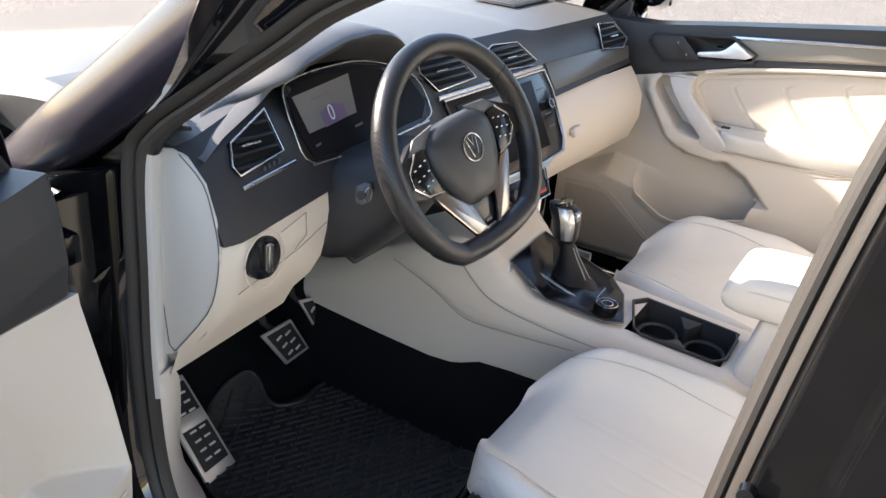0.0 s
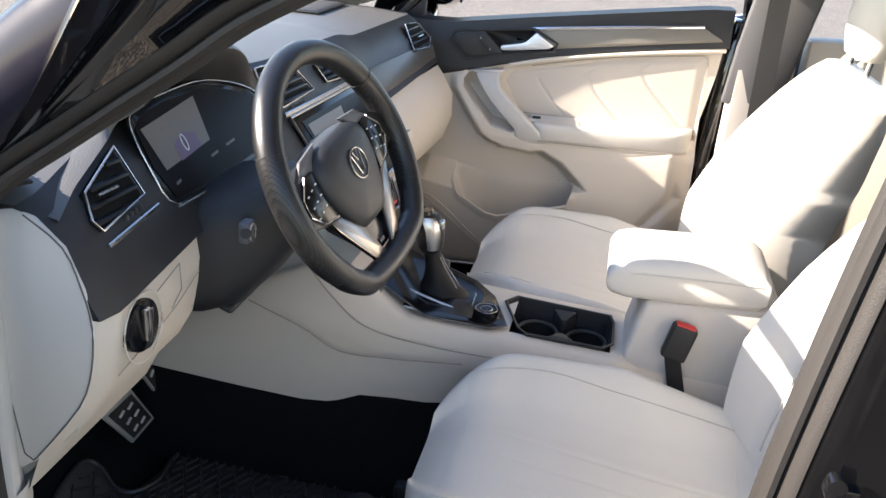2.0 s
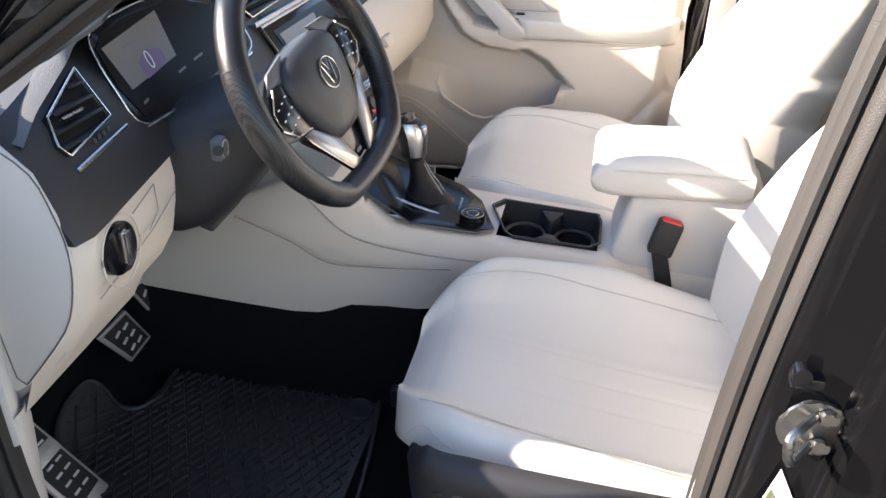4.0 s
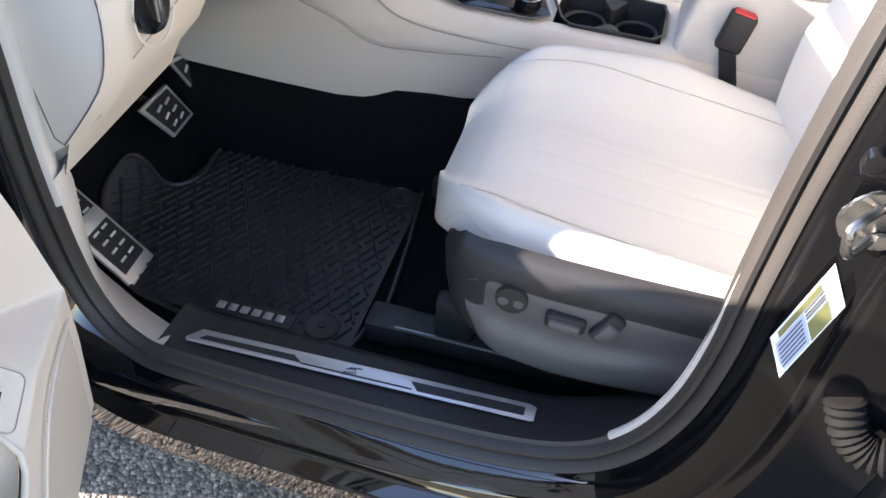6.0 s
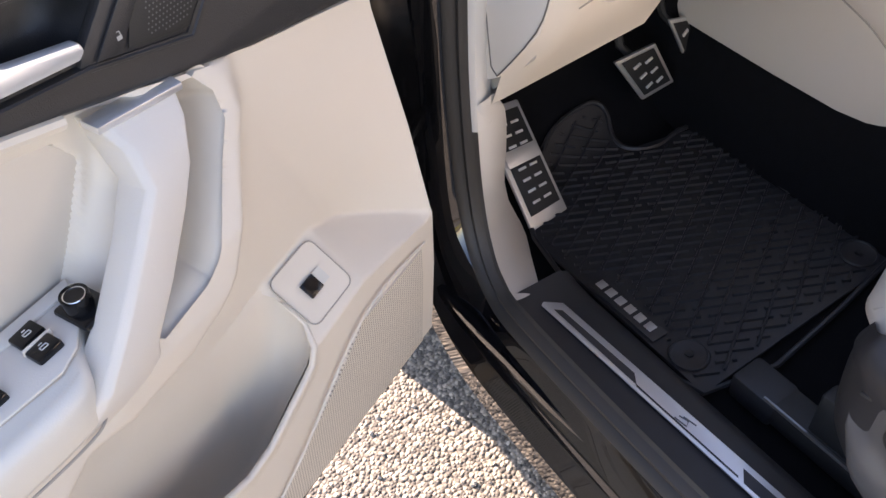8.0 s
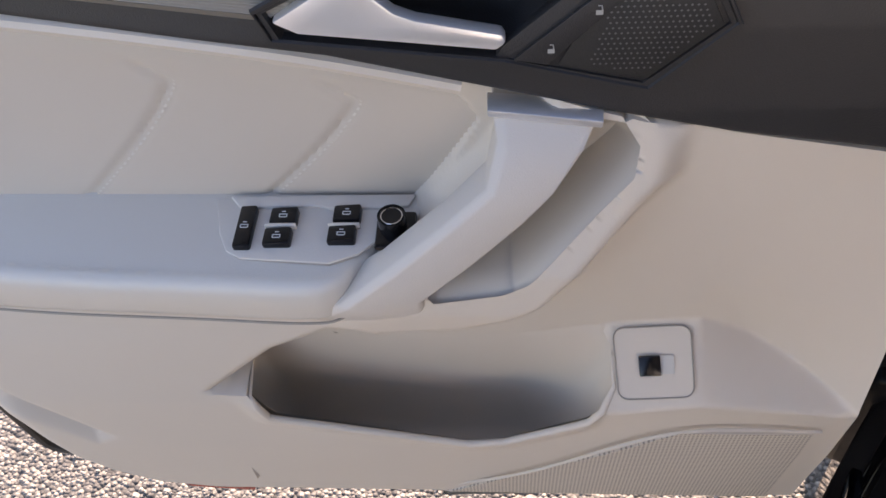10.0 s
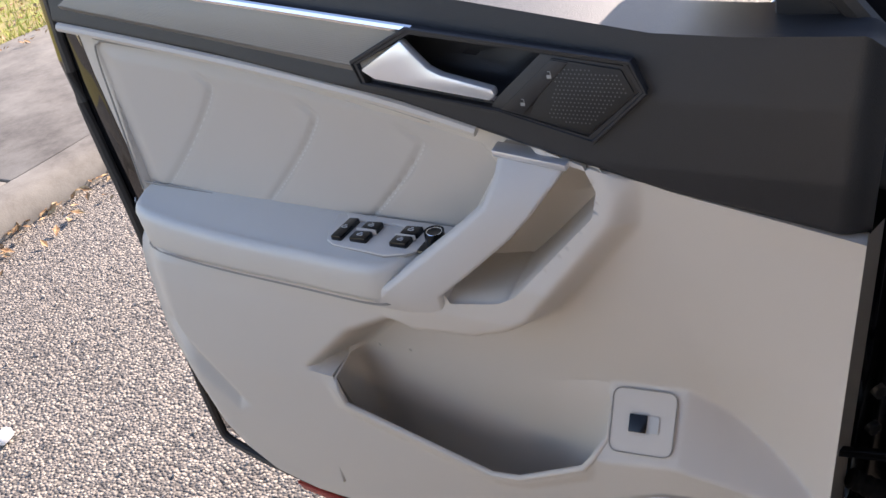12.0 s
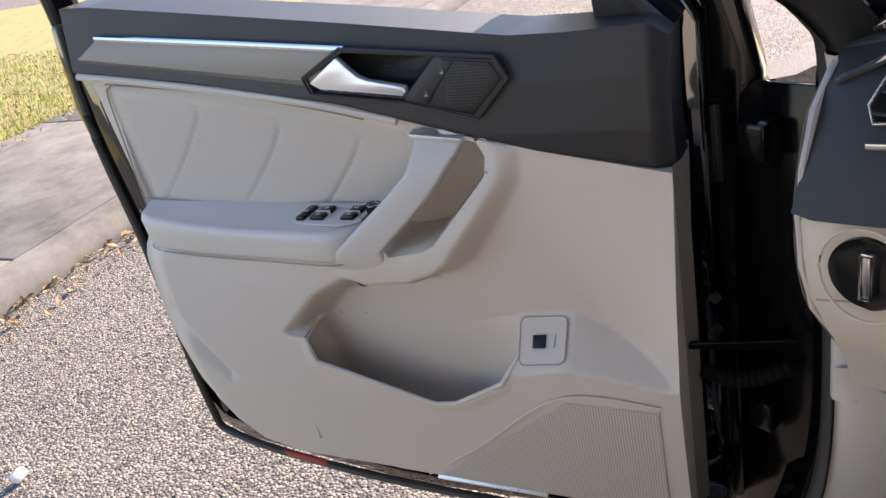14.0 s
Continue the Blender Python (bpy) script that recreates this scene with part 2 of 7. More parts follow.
def bev(bm, w, seg=2, limit=30):
    if w > 0:
        edges = [e for e in bm.edges if len(e.link_faces) == 2 and e.calc_face_angle(0) > radians(limit)]
        bmesh.ops.bevel(bm, geom=edges, offset=w, segments=seg, affect='EDGES', profile=0.5, clamp_overlap=True)
    bmesh.ops.recalc_face_normals(bm, faces=bm.faces)
    return bm


def box(c, s, w=0.004, seg=2, rot=None):
    bm = bmesh.new()
    bmesh.ops.create_cube(bm, size=1)
    bm.transform(Matrix.Translation(c) @ (rot or Matrix.Identity(4)) @ Matrix.Diagonal((*s, 1)))
    return bev(bm, w, seg)


def prism(pts, d, w=0.003, seg=2):
    """A polygon of 3D points, pushed along d."""
    bm = bmesh.new()
    f = bm.faces.new([bm.verts.new(p) for p in pts])
    r = bmesh.ops.extrude_face_region(bm, geom=[f])
    bmesh.ops.translate(bm, verts=[g for g in r["geom"] if isinstance(g, bmesh.types.BMVert)], vec=d)
    return bev(bm, w, seg)


def rings(sections, closed=True, caps=True):
    """A skin over sections of equal length."""
    bm = bmesh.new()
    rows = [[bm.verts.new(p) for p in s] for s in sections]
    n = len(rows[0])
    for a, b in zip(rows, rows[1:]):
        for i in range(n if closed else n - 1):
            bm.faces.new((a[i], a[(i + 1) % n], b[(i + 1) % n], b[i]))
    if caps and closed:
        bm.faces.new(rows[0][::-1])
        bm.faces.new(rows[-1])
    bmesh.ops.recalc_face_normals(bm, faces=bm.faces)
    return bm


def sheet(fn, nu, nv, thick=None):
    """A grid of fn(s, t), s and t from 0 to 1; thick: a vector for its other side."""
    grid = [[Vector(fn(i / nu, j / nv)) for j in range(nv + 1)] for i in range(nu + 1)]
    bm = bmesh.new()
    v = [[bm.verts.new(p) for p in row] for row in grid]
    for i in range(nu):
        for j in range(nv):
            bm.faces.new((v[i][j], v[i + 1][j], v[i + 1][j + 1], v[i][j + 1]))
    if thick is not None:
        t = Vector(thick)
        rim = [v[i][0] for i in range(nu)] + [v[nu][j] for j in range(nv)] + [v[i][nv] for i in range(nu, 0, -1)] + [v[0][j] for j in range(nv, 0, -1)]
        back = [bm.verts.new(p.co + t) for p in rim]
        for i in range(len(rim)):
            k = (i + 1) % len(rim)
            bm.faces.new((rim[i], rim[k], back[k], back[i]))
    bmesh.ops.recalc_face_normals(bm, faces=bm.faces)
    return bm


def smoothed(pts, n=6, closed=False):
    """A Catmull-Rom curve through points."""
    p = [Vector(q) for q in pts]
    out = []
    m = len(p)
    for i in range(m if closed else m - 1):
        a, b, c, d = (p[(i + k) % m] if closed else p[min(max(i + k, 0), m - 1)] for k in (-1, 0, 1, 2))
        for k in range(n):
            t = k / n
            out.append(0.5 * ((2 * b) + (c - a) * t + (2 * a - 5 * b + 4 * c - d) * t * t + (3 * b - a - 3 * c + d) * t ** 3))
    if not closed:
        out.append(p[-1])
    return out


def tube(pts, r, sides=8, closed=False, flat=1.0, up=(0, 0, 1)):
    """A round rod along points; r: one radius or one for each point; flat: height over width."""
    pts = [Vector(p) for p in pts]
    n = len(pts)
    secs = []
    for i, p in enumerate(pts):
        a = pts[(i - 1) % n] if closed or i else p
        b = pts[(i + 1) % n] if closed or i < n - 1 else p
        t = (b - a).normalized()
        s = t.cross(Vector(up))
        s = s.normalized() if s.length > 1e-4 else t.cross(Vector((0.3, 1, 0.1))).normalized()
        w = s.cross(t)
        rad = r[i] if isinstance(r, (list, tuple)) else r
        secs.append([p + rad * (math.cos(q) * s + flat * math.sin(q) * w) for q in (2 * math.pi * k / sides for k in range(sides))])
    if closed:
        secs.append(secs[0])
    bm = rings(secs, True, not closed)
    if closed:
        bmesh.ops.remove_doubles(bm, verts=bm.verts, dist=1e-6)
    return bm


def disc(c, axis, r, h, sides=32, w=0.0015, r2=None):
    """A cylinder of radius r (r2 at its far end) and height h along axis, from c."""
    bm = bmesh.new()
    bmesh.ops.create_cone(bm, cap_ends=True, segments=sides, radius1=r, radius2=r if r2 is None else r2, depth=h)
    q = Vector(axis).normalized().to_track_quat('Z', 'Y').to_matrix().to_4x4()
    bm.transform(Matrix.Translation(Vector(c) + Vector(axis).normalized() * h / 2) @ q)
    return bev(bm, w, 2, 50)


def join(*bms):
    out = bmesh.new()
    for b in bms:
        me = bpy.data.meshes.new("tmp")
        b.to_mesh(me)
        b.free()
        out.from_mesh(me)
        bpy.data.meshes.remove(me)
    return out


def lerp_table(x, table):
    if x <= table[0][0]:
        return table[0][1]
    for (a, p), (b, q) in zip(table, table[1:]):
        if x <= b:
            k = (x - a) / (b - a)
            return p + (q - p) * k
    return table[-1][1]


def edge_distance(u, z, poly):
    """Signed distance to a polygon's edge, positive inside."""
    inside, best = False, 1e9
    n = len(poly)
    for i in range(n):
        (x1, y1), (x2, y2) = poly[i], poly[(i + 1) % n]
        if (y1 > z) != (y2 > z) and u < (x2 - x1) * (z - y1) / (y2 - y1) + x1:
            inside = not inside
        dx, dy = x2 - x1, y2 - y1
        k = max(0.0, min(1.0, ((u - x1) * dx + (z - y1) * dy) / (dx * dx + dy * dy + 1e-12)))
        best = min(best, math.hypot(u - x1 - k * dx, z - y1 - k * dy))
    return best if inside else -best


def edge_snap(u, z, poly, reach):
    """The nearest point of a polygon's edge, where that is within reach."""
    best, found = reach, (u, z)
    n = len(poly)
    for i in range(n):
        (x1, y1), (x2, y2) = poly[i], poly[(i + 1) % n]
        dx, dy = x2 - x1, y2 - y1
        k = max(0.0, min(1.0, ((u - x1) * dx + (z - y1) * dy) / (dx * dx + dy * dy + 1e-12)))
        r = math.hypot(u - x1 - k * dx, z - y1 - k * dy)
        if r < best:
            best, found = r, (x1 + k * dx, y1 + k * dy)
    return found


def step(d, w):
    """0 outside, 1 once d is w or more, smooth between."""
    k = max(0.0, min(1.0, d / w))
    return k * k * (3 - 2 * k)


# ---- surroundings ----
def surroundings():
    g = bmesh.new()
    s = 260
    v = [g.verts.new(p) for p in ((-s, -s, 0), (s, -s, 0), (s, s, 0), (-s, s, 0))]
    g.faces.new(v)
    tagged(part("ground", g, ASPHALT, smooth=False), "sunlit grey-brown chip seal asphalt", "ground", kind="structure")
    # kerb and pavement beyond the open door
    a, b = Vector((0.60, -2.60, 0)), Vector((-0.55, -3.17, 0))
    d = (b - a).normalized()
    nrm = Vector((d.y, -d.x, 0))
    if nrm.y > 0:
        nrm = -nrm
    o = a - d * 6
    def lay(s, w, z):
        return o + d * s + nrm * w + Vector((0, 0, z))
    prof = [(0.0, -0.03), (0.0, 0.02), (0.03, 0.085), (0.06, 0.105), (0.16, 0.112), (0.16, -0.03)]
    rr = []
    for i in range(90):
        q = i * 0.15
        j = 0.006 * noise.noise(Vector((q * 3, 0.3, 0)))
        rr.append([lay(q, w + j * (1 if z > 0 else 0), z + 0.4 * j) for w, z in prof])
    tagged(part("kerb", rings(rr), CONCRETE, smooth=True), "worn grey concrete kerb with stained edge", "kerb", kind="structure")
    slab = 0
    pav = tagged(new("pavement"), "cracked grey concrete pavement slabs", "pavement", kind="structure")
    ROOT[pav] = Matrix.Identity(4)
    for s0, s1 in ((0.0, 1.5), (1.5, 3.2), (3.2, 4.9), (4.9, 6.78), (6.78, 8.6), (8.6, 10.4), (10.4, 13.0)):
        p = [lay(s0 + 0.008, 0.165, 0.0), lay(s1 - 0.008, 0.165, 0.0), lay(s1 - 0.008, 1.95, 0.0), lay(s0 + 0.008, 1.95, 0.0)]
        part("slab", prism(p, (0, 0, 0.115), 0.006), CONCRETE, pav)
    verge = [lay(-2, 1.95, 0), lay(15, 1.95, 0), lay(15, 14, 0), lay(-2, 14, 0)]
    tagged(part("verge", prism(verge, (0, 0, 0.10), 0.0), GRASS, smooth=False), "dry yellow-green grass verge with fallen leaves", "grass", kind="structure")
    rnd = random.Random(4)
    bl = bmesh.new()
    for i in range(22000):
        p = lay(rnd.uniform(3.5, 11), 1.93 + rnd.random() ** 1.6 * 4.5, 0.10)
        h, t, q = rnd.uniform(0.02, 0.06), rnd.uniform(0, 6.28), rnd.uniform(-0.03, 0.03)
        w = Vector((math.cos(t), math.sin(t), 0)) * 0.004
        k = Vector((math.sin(t) * q, math.cos(t) * q, h))
        bl.faces.new([bl.verts.new(p - w), bl.verts.new(p + w), bl.verts.new(p + k)])
    tagged(part("grass_blades", bl, BLADE, smooth=False), "short dry grass blades on the verge", "grass", kind="stuff")
    lf = bmesh.new()
    for i in range(4200):
        if i % 12 == 0:
            p = lay(rnd.uniform(4.5, 9), -rnd.random() ** 2 * 0.22 - 0.005, 0.012)
        else:
            p = lay(rnd.uniform(3.5, 11), 1.7 + rnd.random() ** 1.3 * 4.0, 0.13)
        m = Matrix.Translation(p) @ pose(0, 0, rnd.uniform(0, 0.01), rnd.uniform(-35, 35), rnd.uniform(-35, 35), rnd.uniform(0, 360))
        e = rnd.uniform(0.012, 0.03)
        lf.faces.new([lf.verts.new(m @ Vector(c)) for c in ((-e, 0, 0), (-e * 0.2, e * 0.45, 0.003), (e, 0, 0.002), (-e * 0.1, -e * 0.45, 0.004))])
    tagged(part("fallen_leaves", lf, LEAF, smooth=False), "dry brown leaves lying on verge and gutter", "leaves", kind="stuff")
    # loose chippings on the road beside the car
    st = bmesh.new()
    for i in range(2600):
        x, y = rnd.uniform(-1.6, 1.6), rnd.uniform(-2.7, 0.35)
        r = rnd.uniform(0.003, 0.0075) * (1.6 if rnd.random() < 0.04 else 1)
        vs = []
        m = Matrix.Translation((x, y, r * 0.35)) @ pose(0, 0, 0, rnd.uniform(0, 360), rnd.uniform(0, 360), rnd.uniform(0, 360)) @ Matrix.Diagonal((r, r * rnd.uniform(0.6, 1), r * rnd.uniform(0.45, 0.8), 1))
        for c in ((1, 0, 0), (-1, 0, 0), (0, 1, 0), (0, -1, 0), (0, 0, 1), (0, 0, -1)):
            vs.append(st.verts.new(m @ Vector(c)))
        for t in ((0, 2, 4), (2, 1, 4), (1, 3, 4), (3, 0, 4), (2, 0, 5), (1, 2, 5), (3, 1, 5), (0, 3, 5)):
            st.faces.new([vs[k] for k in t])
    tagged(part("loose_chippings", st, STONE, smooth=False), "loose angular stone chippings on the asphalt", "gravel", kind="stuff")
    pb = box((0.37, -1.69, 0.018), (0.045, 0.03, 0.03), 0.01, 2, pose(0, 0, 0, 20, 10, 30))
    solid("pebble", pb, STICKER, "pale crumpled scrap lying on the asphalt", "litter")


surroundings()

# ---- the car's body ----
# The line of the door seal round the driver's opening.
SEAL_LINE = [(0.86, 0.132, 1.50), (0.60, 0.132, 1.49), (0.359, 0.135, 1.465), (0.195, 0.140, 1.419), (0.031, 0.150, 1.341), (-0.054, 0.155, 1.283), (-0.175, 0.162, 1.200), (-0.276, 0.170, 1.128), (-0.316, 0.172, 1.066),
             (-0.326, 0.172, 0.885), (-0.331, 0.172, 0.737), (-0.323, 0.172, 0.582), (-0.294, 0.166, 0.495), (-0.234, 0.152, 0.455), (-0.147, 0.140, 0.453), (0.11, 0.132, 0.458), (0.30, 0.132, 0.466),
             (0.40, 0.132, 0.495), (0.46, 0.132, 0.555), (0.495, 0.132, 0.64), (0.511, 0.132, 0.74), (0.516, 0.132, 0.85), (0.526, 0.132, 1.0), (0.548, 0.132, 1.2), (0.57, 0.132, 1.34), (0.60, 0.132, 1.44)]
SEAL_PTS = [Vector(p) for p in SEAL_LINE]
SEAL_CURVE = smoothed(SEAL_PTS, 5)


def around(curve, profile, i0=0, i1=None):
    """Sections of a profile (offset away from the opening, y) along the seal's line."""
    i1 = len(curve) if i1 is None else i1
    out = []
    for i in range(i0, i1):
        a, b = curve[max(i - 1, 0)], curve[min(i + 1, len(curve) - 1)]
        t = (b - a).normalized()
        w = Vector((t.z, 0, -t.x))
        w.normalize()
        out.append([curve[i] + w * o + Vector((0, y - 0.132, 0)) for o, y in profile])
    return out


body = thing("car_body", "glossy black painted car body round the open doorway", "car body", (0, 0, 0), kind="structure")


def body_shell():
    prof = [(-0.004, 0.150), (0.002, 0.135), (0.006, 0.126), (0.009, 0.119), (0.032, 0.098), (0.036, 0.095), (0.046, 0.092), (0.050, 0.088), (0.058, 0.070), (0.061, 0.066), (0.096, 0.062), (0.110, 0.073), (0.118, 0.10)]
    rear = [(-0.002, 0.145), (0.006, 0.130), (0.010, 0.112), (0.012, 0.098), (0.016, 0.090), (0.040, 0.087), (0.056, 0.085), (0.060, 0.080), (0.063, 0.070), (0.068, 0.065), (0.10, 0.062), (0.150, 0.056), (0.165, 0.07)]
    a_sec, b_sec = around(SEAL_CURVE, prof), around(SEAL_CURVE, rear)
    sec = []
    for i, (a, b) in enumerate(zip(a_sec, b_sec)):
        k = step(i - 78, 12)
        c = SEAL_CURVE[i]
        slim = 1 - 0.93 * min(step(1.38 - c.z, 0.26), step(c.z - 0.84, 0.10)) * (c.x < 0.1)
        sec.append([c + (p.lerp(q, k) - c) * (slim if j > 2 else 1) for j, (p, q) in enumerate(zip(a, b))])
    part("door_frame", rings(sec[:87], closed=False, caps=False), PAINT, body, "glossy black painted door aperture")
    part("rear_door_frame", rings(sec[86:], closed=False, caps=False), JAMB, body, "black painted centre pillar flange")
    part("door_seal", rings(around(SEAL_CURVE, [(-0.017, 0.150), (-0.0165, 0.140), (-0.013, 0.134), (-0.008, 0.134), (-0.0055, 0.139), (-0.003, 0.132), (0.001, 0.125), (0.0055, 0.123), (0.0095, 0.127), (0.0105, 0.136), (0.008, 0.150)]), closed=False, caps=False), SEAL, body, "thick ribbed rubber door seal", angle=50)
    inner = around(SEAL_CURVE, [(-0.010, 0.140), (-0.016, 0.146), (-0.022, 0.150)])
    part("seal_lip", rings(inner, closed=False, caps=False), SEAL, body)
    # outer skin ahead of and behind the doorway
    fender = []
    for i in range(15):
        k = i / 14
        x = -1.75 + k * 1.37
        top = 0.91 + 0.085 * k
        fender.append([(x, -0.02 + 0.10 * (1 - k) ** 3 + 0.02 * (z - 0.5) ** 2, z * top + (1 - z) * 0.34) if z < 0.9 else (x, -0.005 + (z - 0.9) * 1.15 + 0.10 * (1 - k) ** 3, top + 0.03 * (z - 0.9) * 10) for z in (0, 0.25, 0.5, 0.75, 0.9, 0.95, 1.0)])
    part("wing_return", prism([(-0.385, -0.012, 0.34), (-0.36, 0.14, 0.34), (-0.37, 0.14, 1.02), (-0.385, 0.06, 1.015), (-0.385, 0.0, 0.96)], (0.006, 0, 0), 0.002), JAMB, body)
    part("front_wing", rings(fender, closed=False, caps=False), PAINT, body)
    bonnet = []
    for i in range(17):
        k = i / 16
        x = -1.75 + k * 1.02
        row = []
        for j in range(25):
            y = 0.135 + j / 24 * 1.57
            a = abs(j / 12 - 1)
            row.append((x, y, 0.90 + 0.145 * k + 0.035 * (1 - a ** 3) - 0.012 * step(0.1 - abs(a - 0.72), 0.1)))
        bonnet.append(row)
    part("bonnet", rings(bonnet, closed=False, caps=False), PAINT, body)
    part("cowl", box((-0.76, 0.92, 1.045), (0.16, 1.5, 0.03), 0.01), RUBBER, body)
    # windscreen pillar, outer face
    pil = [[(-0.78, 0.085, 1.05), (-0.66, 0.075, 1.045), (-0.62, 0.10, 1.06), (-0.74, 0.125, 1.07)],
           [(-0.50, 0.10, 1.175), (-0.36, 0.075, 1.15), (-0.30, 0.095, 1.17), (-0.46, 0.16, 1.20)],
           [(-0.20, 0.14, 1.36), (-0.09, 0.085, 1.32), (-0.05, 0.10, 1.335), (-0.17, 0.19, 1.38)],
           [(0.12, 0.20, 1.52), (0.18, 0.11, 1.47), (0.20, 0.12, 1.475), (0.14, 0.25, 1.53)],
           [(0.55, 0.24, 1.60), (0.58, 0.13, 1.545), (0.6, 0.14, 1.55), (0.57, 0.29, 1.61)]]
    near_pillar = []
    for c in smoothed([(-0.62, 0, 0.945), (-0.48, 0, 1.050), (-0.38, 0, 1.125), (-0.24, 0, 1.232), (-0.10, 0, 1.335), (0.04, 0, 1.430), (0.20, 0, 1.505), (0.40, 0, 1.545), (0.62, 0, 1.565)], 5):
        k = step(c.x + 0.1, 0.5)
        w = Vector((-0.6 * (1 - k), 0, 0.8 + 0.2 * k)).normalized()
        lean = 0.13 * max(0.0, c.z - 1.10) + 0.035 * step(0.10 - c.x, 0.45) - 0.013
        near_pillar.append([c + w * a + Vector((0, y + lean, 0)) for a, y in ((-0.052, 0.136), (-0.048, 0.120), (-0.030, 0.107), (-0.012, 0.104), (0.012, 0.110), (0.032, 0.119), (0.042, 0.130), (0.045, 0.150), (0.010, 0.190), (-0.02, 0.172))])
    foot = [(-0.64, 0.93), (-0.324, 0.93), (-0.318, 1.07), (-0.272, 1.135), (-0.16, 1.21), (-0.02, 1.30), (0.02, 1.40), (-0.10, 1.32), (-0.38, 1.115), (-0.60, 0.97)]
    part("pillar_foot", prism([(x, 0.180 - 0.02 * max(0.0, z - 1.1), z) for x, z in foot], (0, 0.012, 0), 0.003), JAMB, body, "black inner foot of the windscreen pillar")
    part("windscreen_pillar", rings(near_pillar), PILLAR_PAINT, body, "black windscreen pillar reflecting the sky", angle=60)
    # far side
    far = [[(x, 1.84 - y, z) for x, y, z in s] for s in pil]
    part("far_windscreen_pillar", rings([[Vector(p) for p in s] for s in far]), PAINT, body)
    far_inner = [[(x + 0.03, 1.84 - y - (0.035 if y < 0.11 else 0.035 + lerp_table(z, [(1.05, 0.03), (1.15, 0.095), (1.22, 0.10), (1.30, 0.075), (1.40, 0.055), (1.55, 0.05)])), z - 0.01) for x, y, z in s] for s in pil]
    part("far_pillar_trim", rings([[Vector(p) for p in s] for s in far_inner]), HEADLINER, body)
    # roof
    part("roof", sheet(lambda s, t: (0.13 + 1.9 * s, 0.22 + 1.40 * t, 1.53 + 0.10 * math.sin(math.pi * min(1, s * 0.8 + 0.25)) * (0.6 + 0.4 * math.sin(math.pi * t))), 12, 12, (0, 0, 0.03)), PAINT, body)
    part("headliner", sheet(lambda s, t: (0.14 + 1.88 * s, 0.24 + 1.36 * t, 1.50 + 0.10 * math.sin(math.pi * min(1, s * 0.8 + 0.25)) * (0.6 + 0.4 * math.sin(math.pi * t))), 12, 12), HEADLINER, body)
    # far side: centre pillar, rear side trim and back wall
    part("far_centre_pillar", prism([(0.60, 1.66, 0.45), (0.60, 1.66, 1.12), (0.66, 1.60, 1.50), (0.80, 1.60, 1.50), (0.74, 1.66, 1.12), (0.76, 1.66, 0.45)], (0, 0.06, 0), 0.012), PILLAR, body, "pale centre pillar trim on the far side")
    part("far_pillar_cap", prism([(0.585, 1.655, 0.99), (0.597, 1.650, 1.13), (0.640, 1.595, 1.50), (0.80, 1.595, 1.50), (0.745, 1.655, 1.13), (0.72, 1.655, 0.99)], (0, 0.03, 0), 0.008), GREY, body)
    part("far_rear_door", prism([(0.76, 1.66, 0.42), (0.76, 1.66, 1.16), (1.70, 1.66, 1.22), (1.70, 1.66, 0.42)], (0, 0.08, 0), 0.01), BEIGE, body)
    part("far_body_side", prism([(-0.42, 1.84, 0.34), (-0.42, 1.87, 1.08), (0.7, 1.87, 1.12), (1.9, 1.86, 1.15), (1.9, 1.84, 0.34)], (0, 0.03, 0), 0.01), PAINT, body)
    part("back_wall", box((2.0, 0.92, 0.75), (0.05, 1.5, 0.85), 0.01), GREY, body)
    # unseen opaque panes across the rear windows, added to darken the cabin
    part("rear_light_stop", prism([(1.99, 0.24, 1.165), (1.99, 1.60, 1.165), (1.93, 1.56, 1.50), (1.93, 0.28, 1.50)], (0.008, 0, 0), 0.002), LIGHT_STOP, body, "unseen opaque pane across the tailgate window, added to keep light out")
    part("side_light_stop", prism([(0.86, 0.075, 1.14), (0.90, 0.16, 1.50), (1.90, 0.17, 1.50), (1.95, 0.085, 1.18)], (0, 0.006, 0), 0.002), LIGHT_STOP, body, "unseen opaque pane across the rear side window, added to keep light out")
    # wheels
    for wx, side in ((-0.98, 0), (1.72, 0), (-0.98, 1), (1.72, 1)):
        tyre = []
        for i in range(49):
            a = 2 * math.pi * i / 48
            tyre.append([Vector((wx + r * math.cos(a), 1.84 - y if side else y, 0.352 + r * math.sin(a))) for r, y in ((0.225, 0.075), (0.27, 0.052), (0.32, 0.056), (0.345, 0.075), (0.352, 0.10), (0.352, 0.22), (0.33, 0.265), (0.25, 0.26))])
        wh = part("wheel", rings(tyre, closed=False, caps=False), RUBBER, body, "black rubber tyre")
        part("wheel_disc", disc((wx, 1.755 if side else 0.085, 0.352), (0, -1 if side else 1, 0), 0.228, 0.02, 36, 0.004), SATIN, wh)
    # near body side behind the doorway
    part("rear_body_side", prism([(0.80, 0.035, 0.36), (0.80, 0.045, 1.13), (1.30, 0.045, 1.16), (1.98, 0.06, 1.19), (1.98, 0.05, 0.40)], (0, 0.03, 0), 0.01), PAINT, body)
    # underside, firewall and floor pan keep the cabin closed
    part("floor_pan", box((0.5, 0.92, 0.335), (2.6, 1.5, 0.02), 0.004), RUBBER, body)
    part("bulkhead", box((-0.80, 0.92, 0.72), (0.06, 1.55, 0.64), 0.01), RUBBER, body)
    part("inner_sill", box((0.4, 0.135, 0.385), (1.7, 0.06, 0.10), 0.01), PAINT, body)
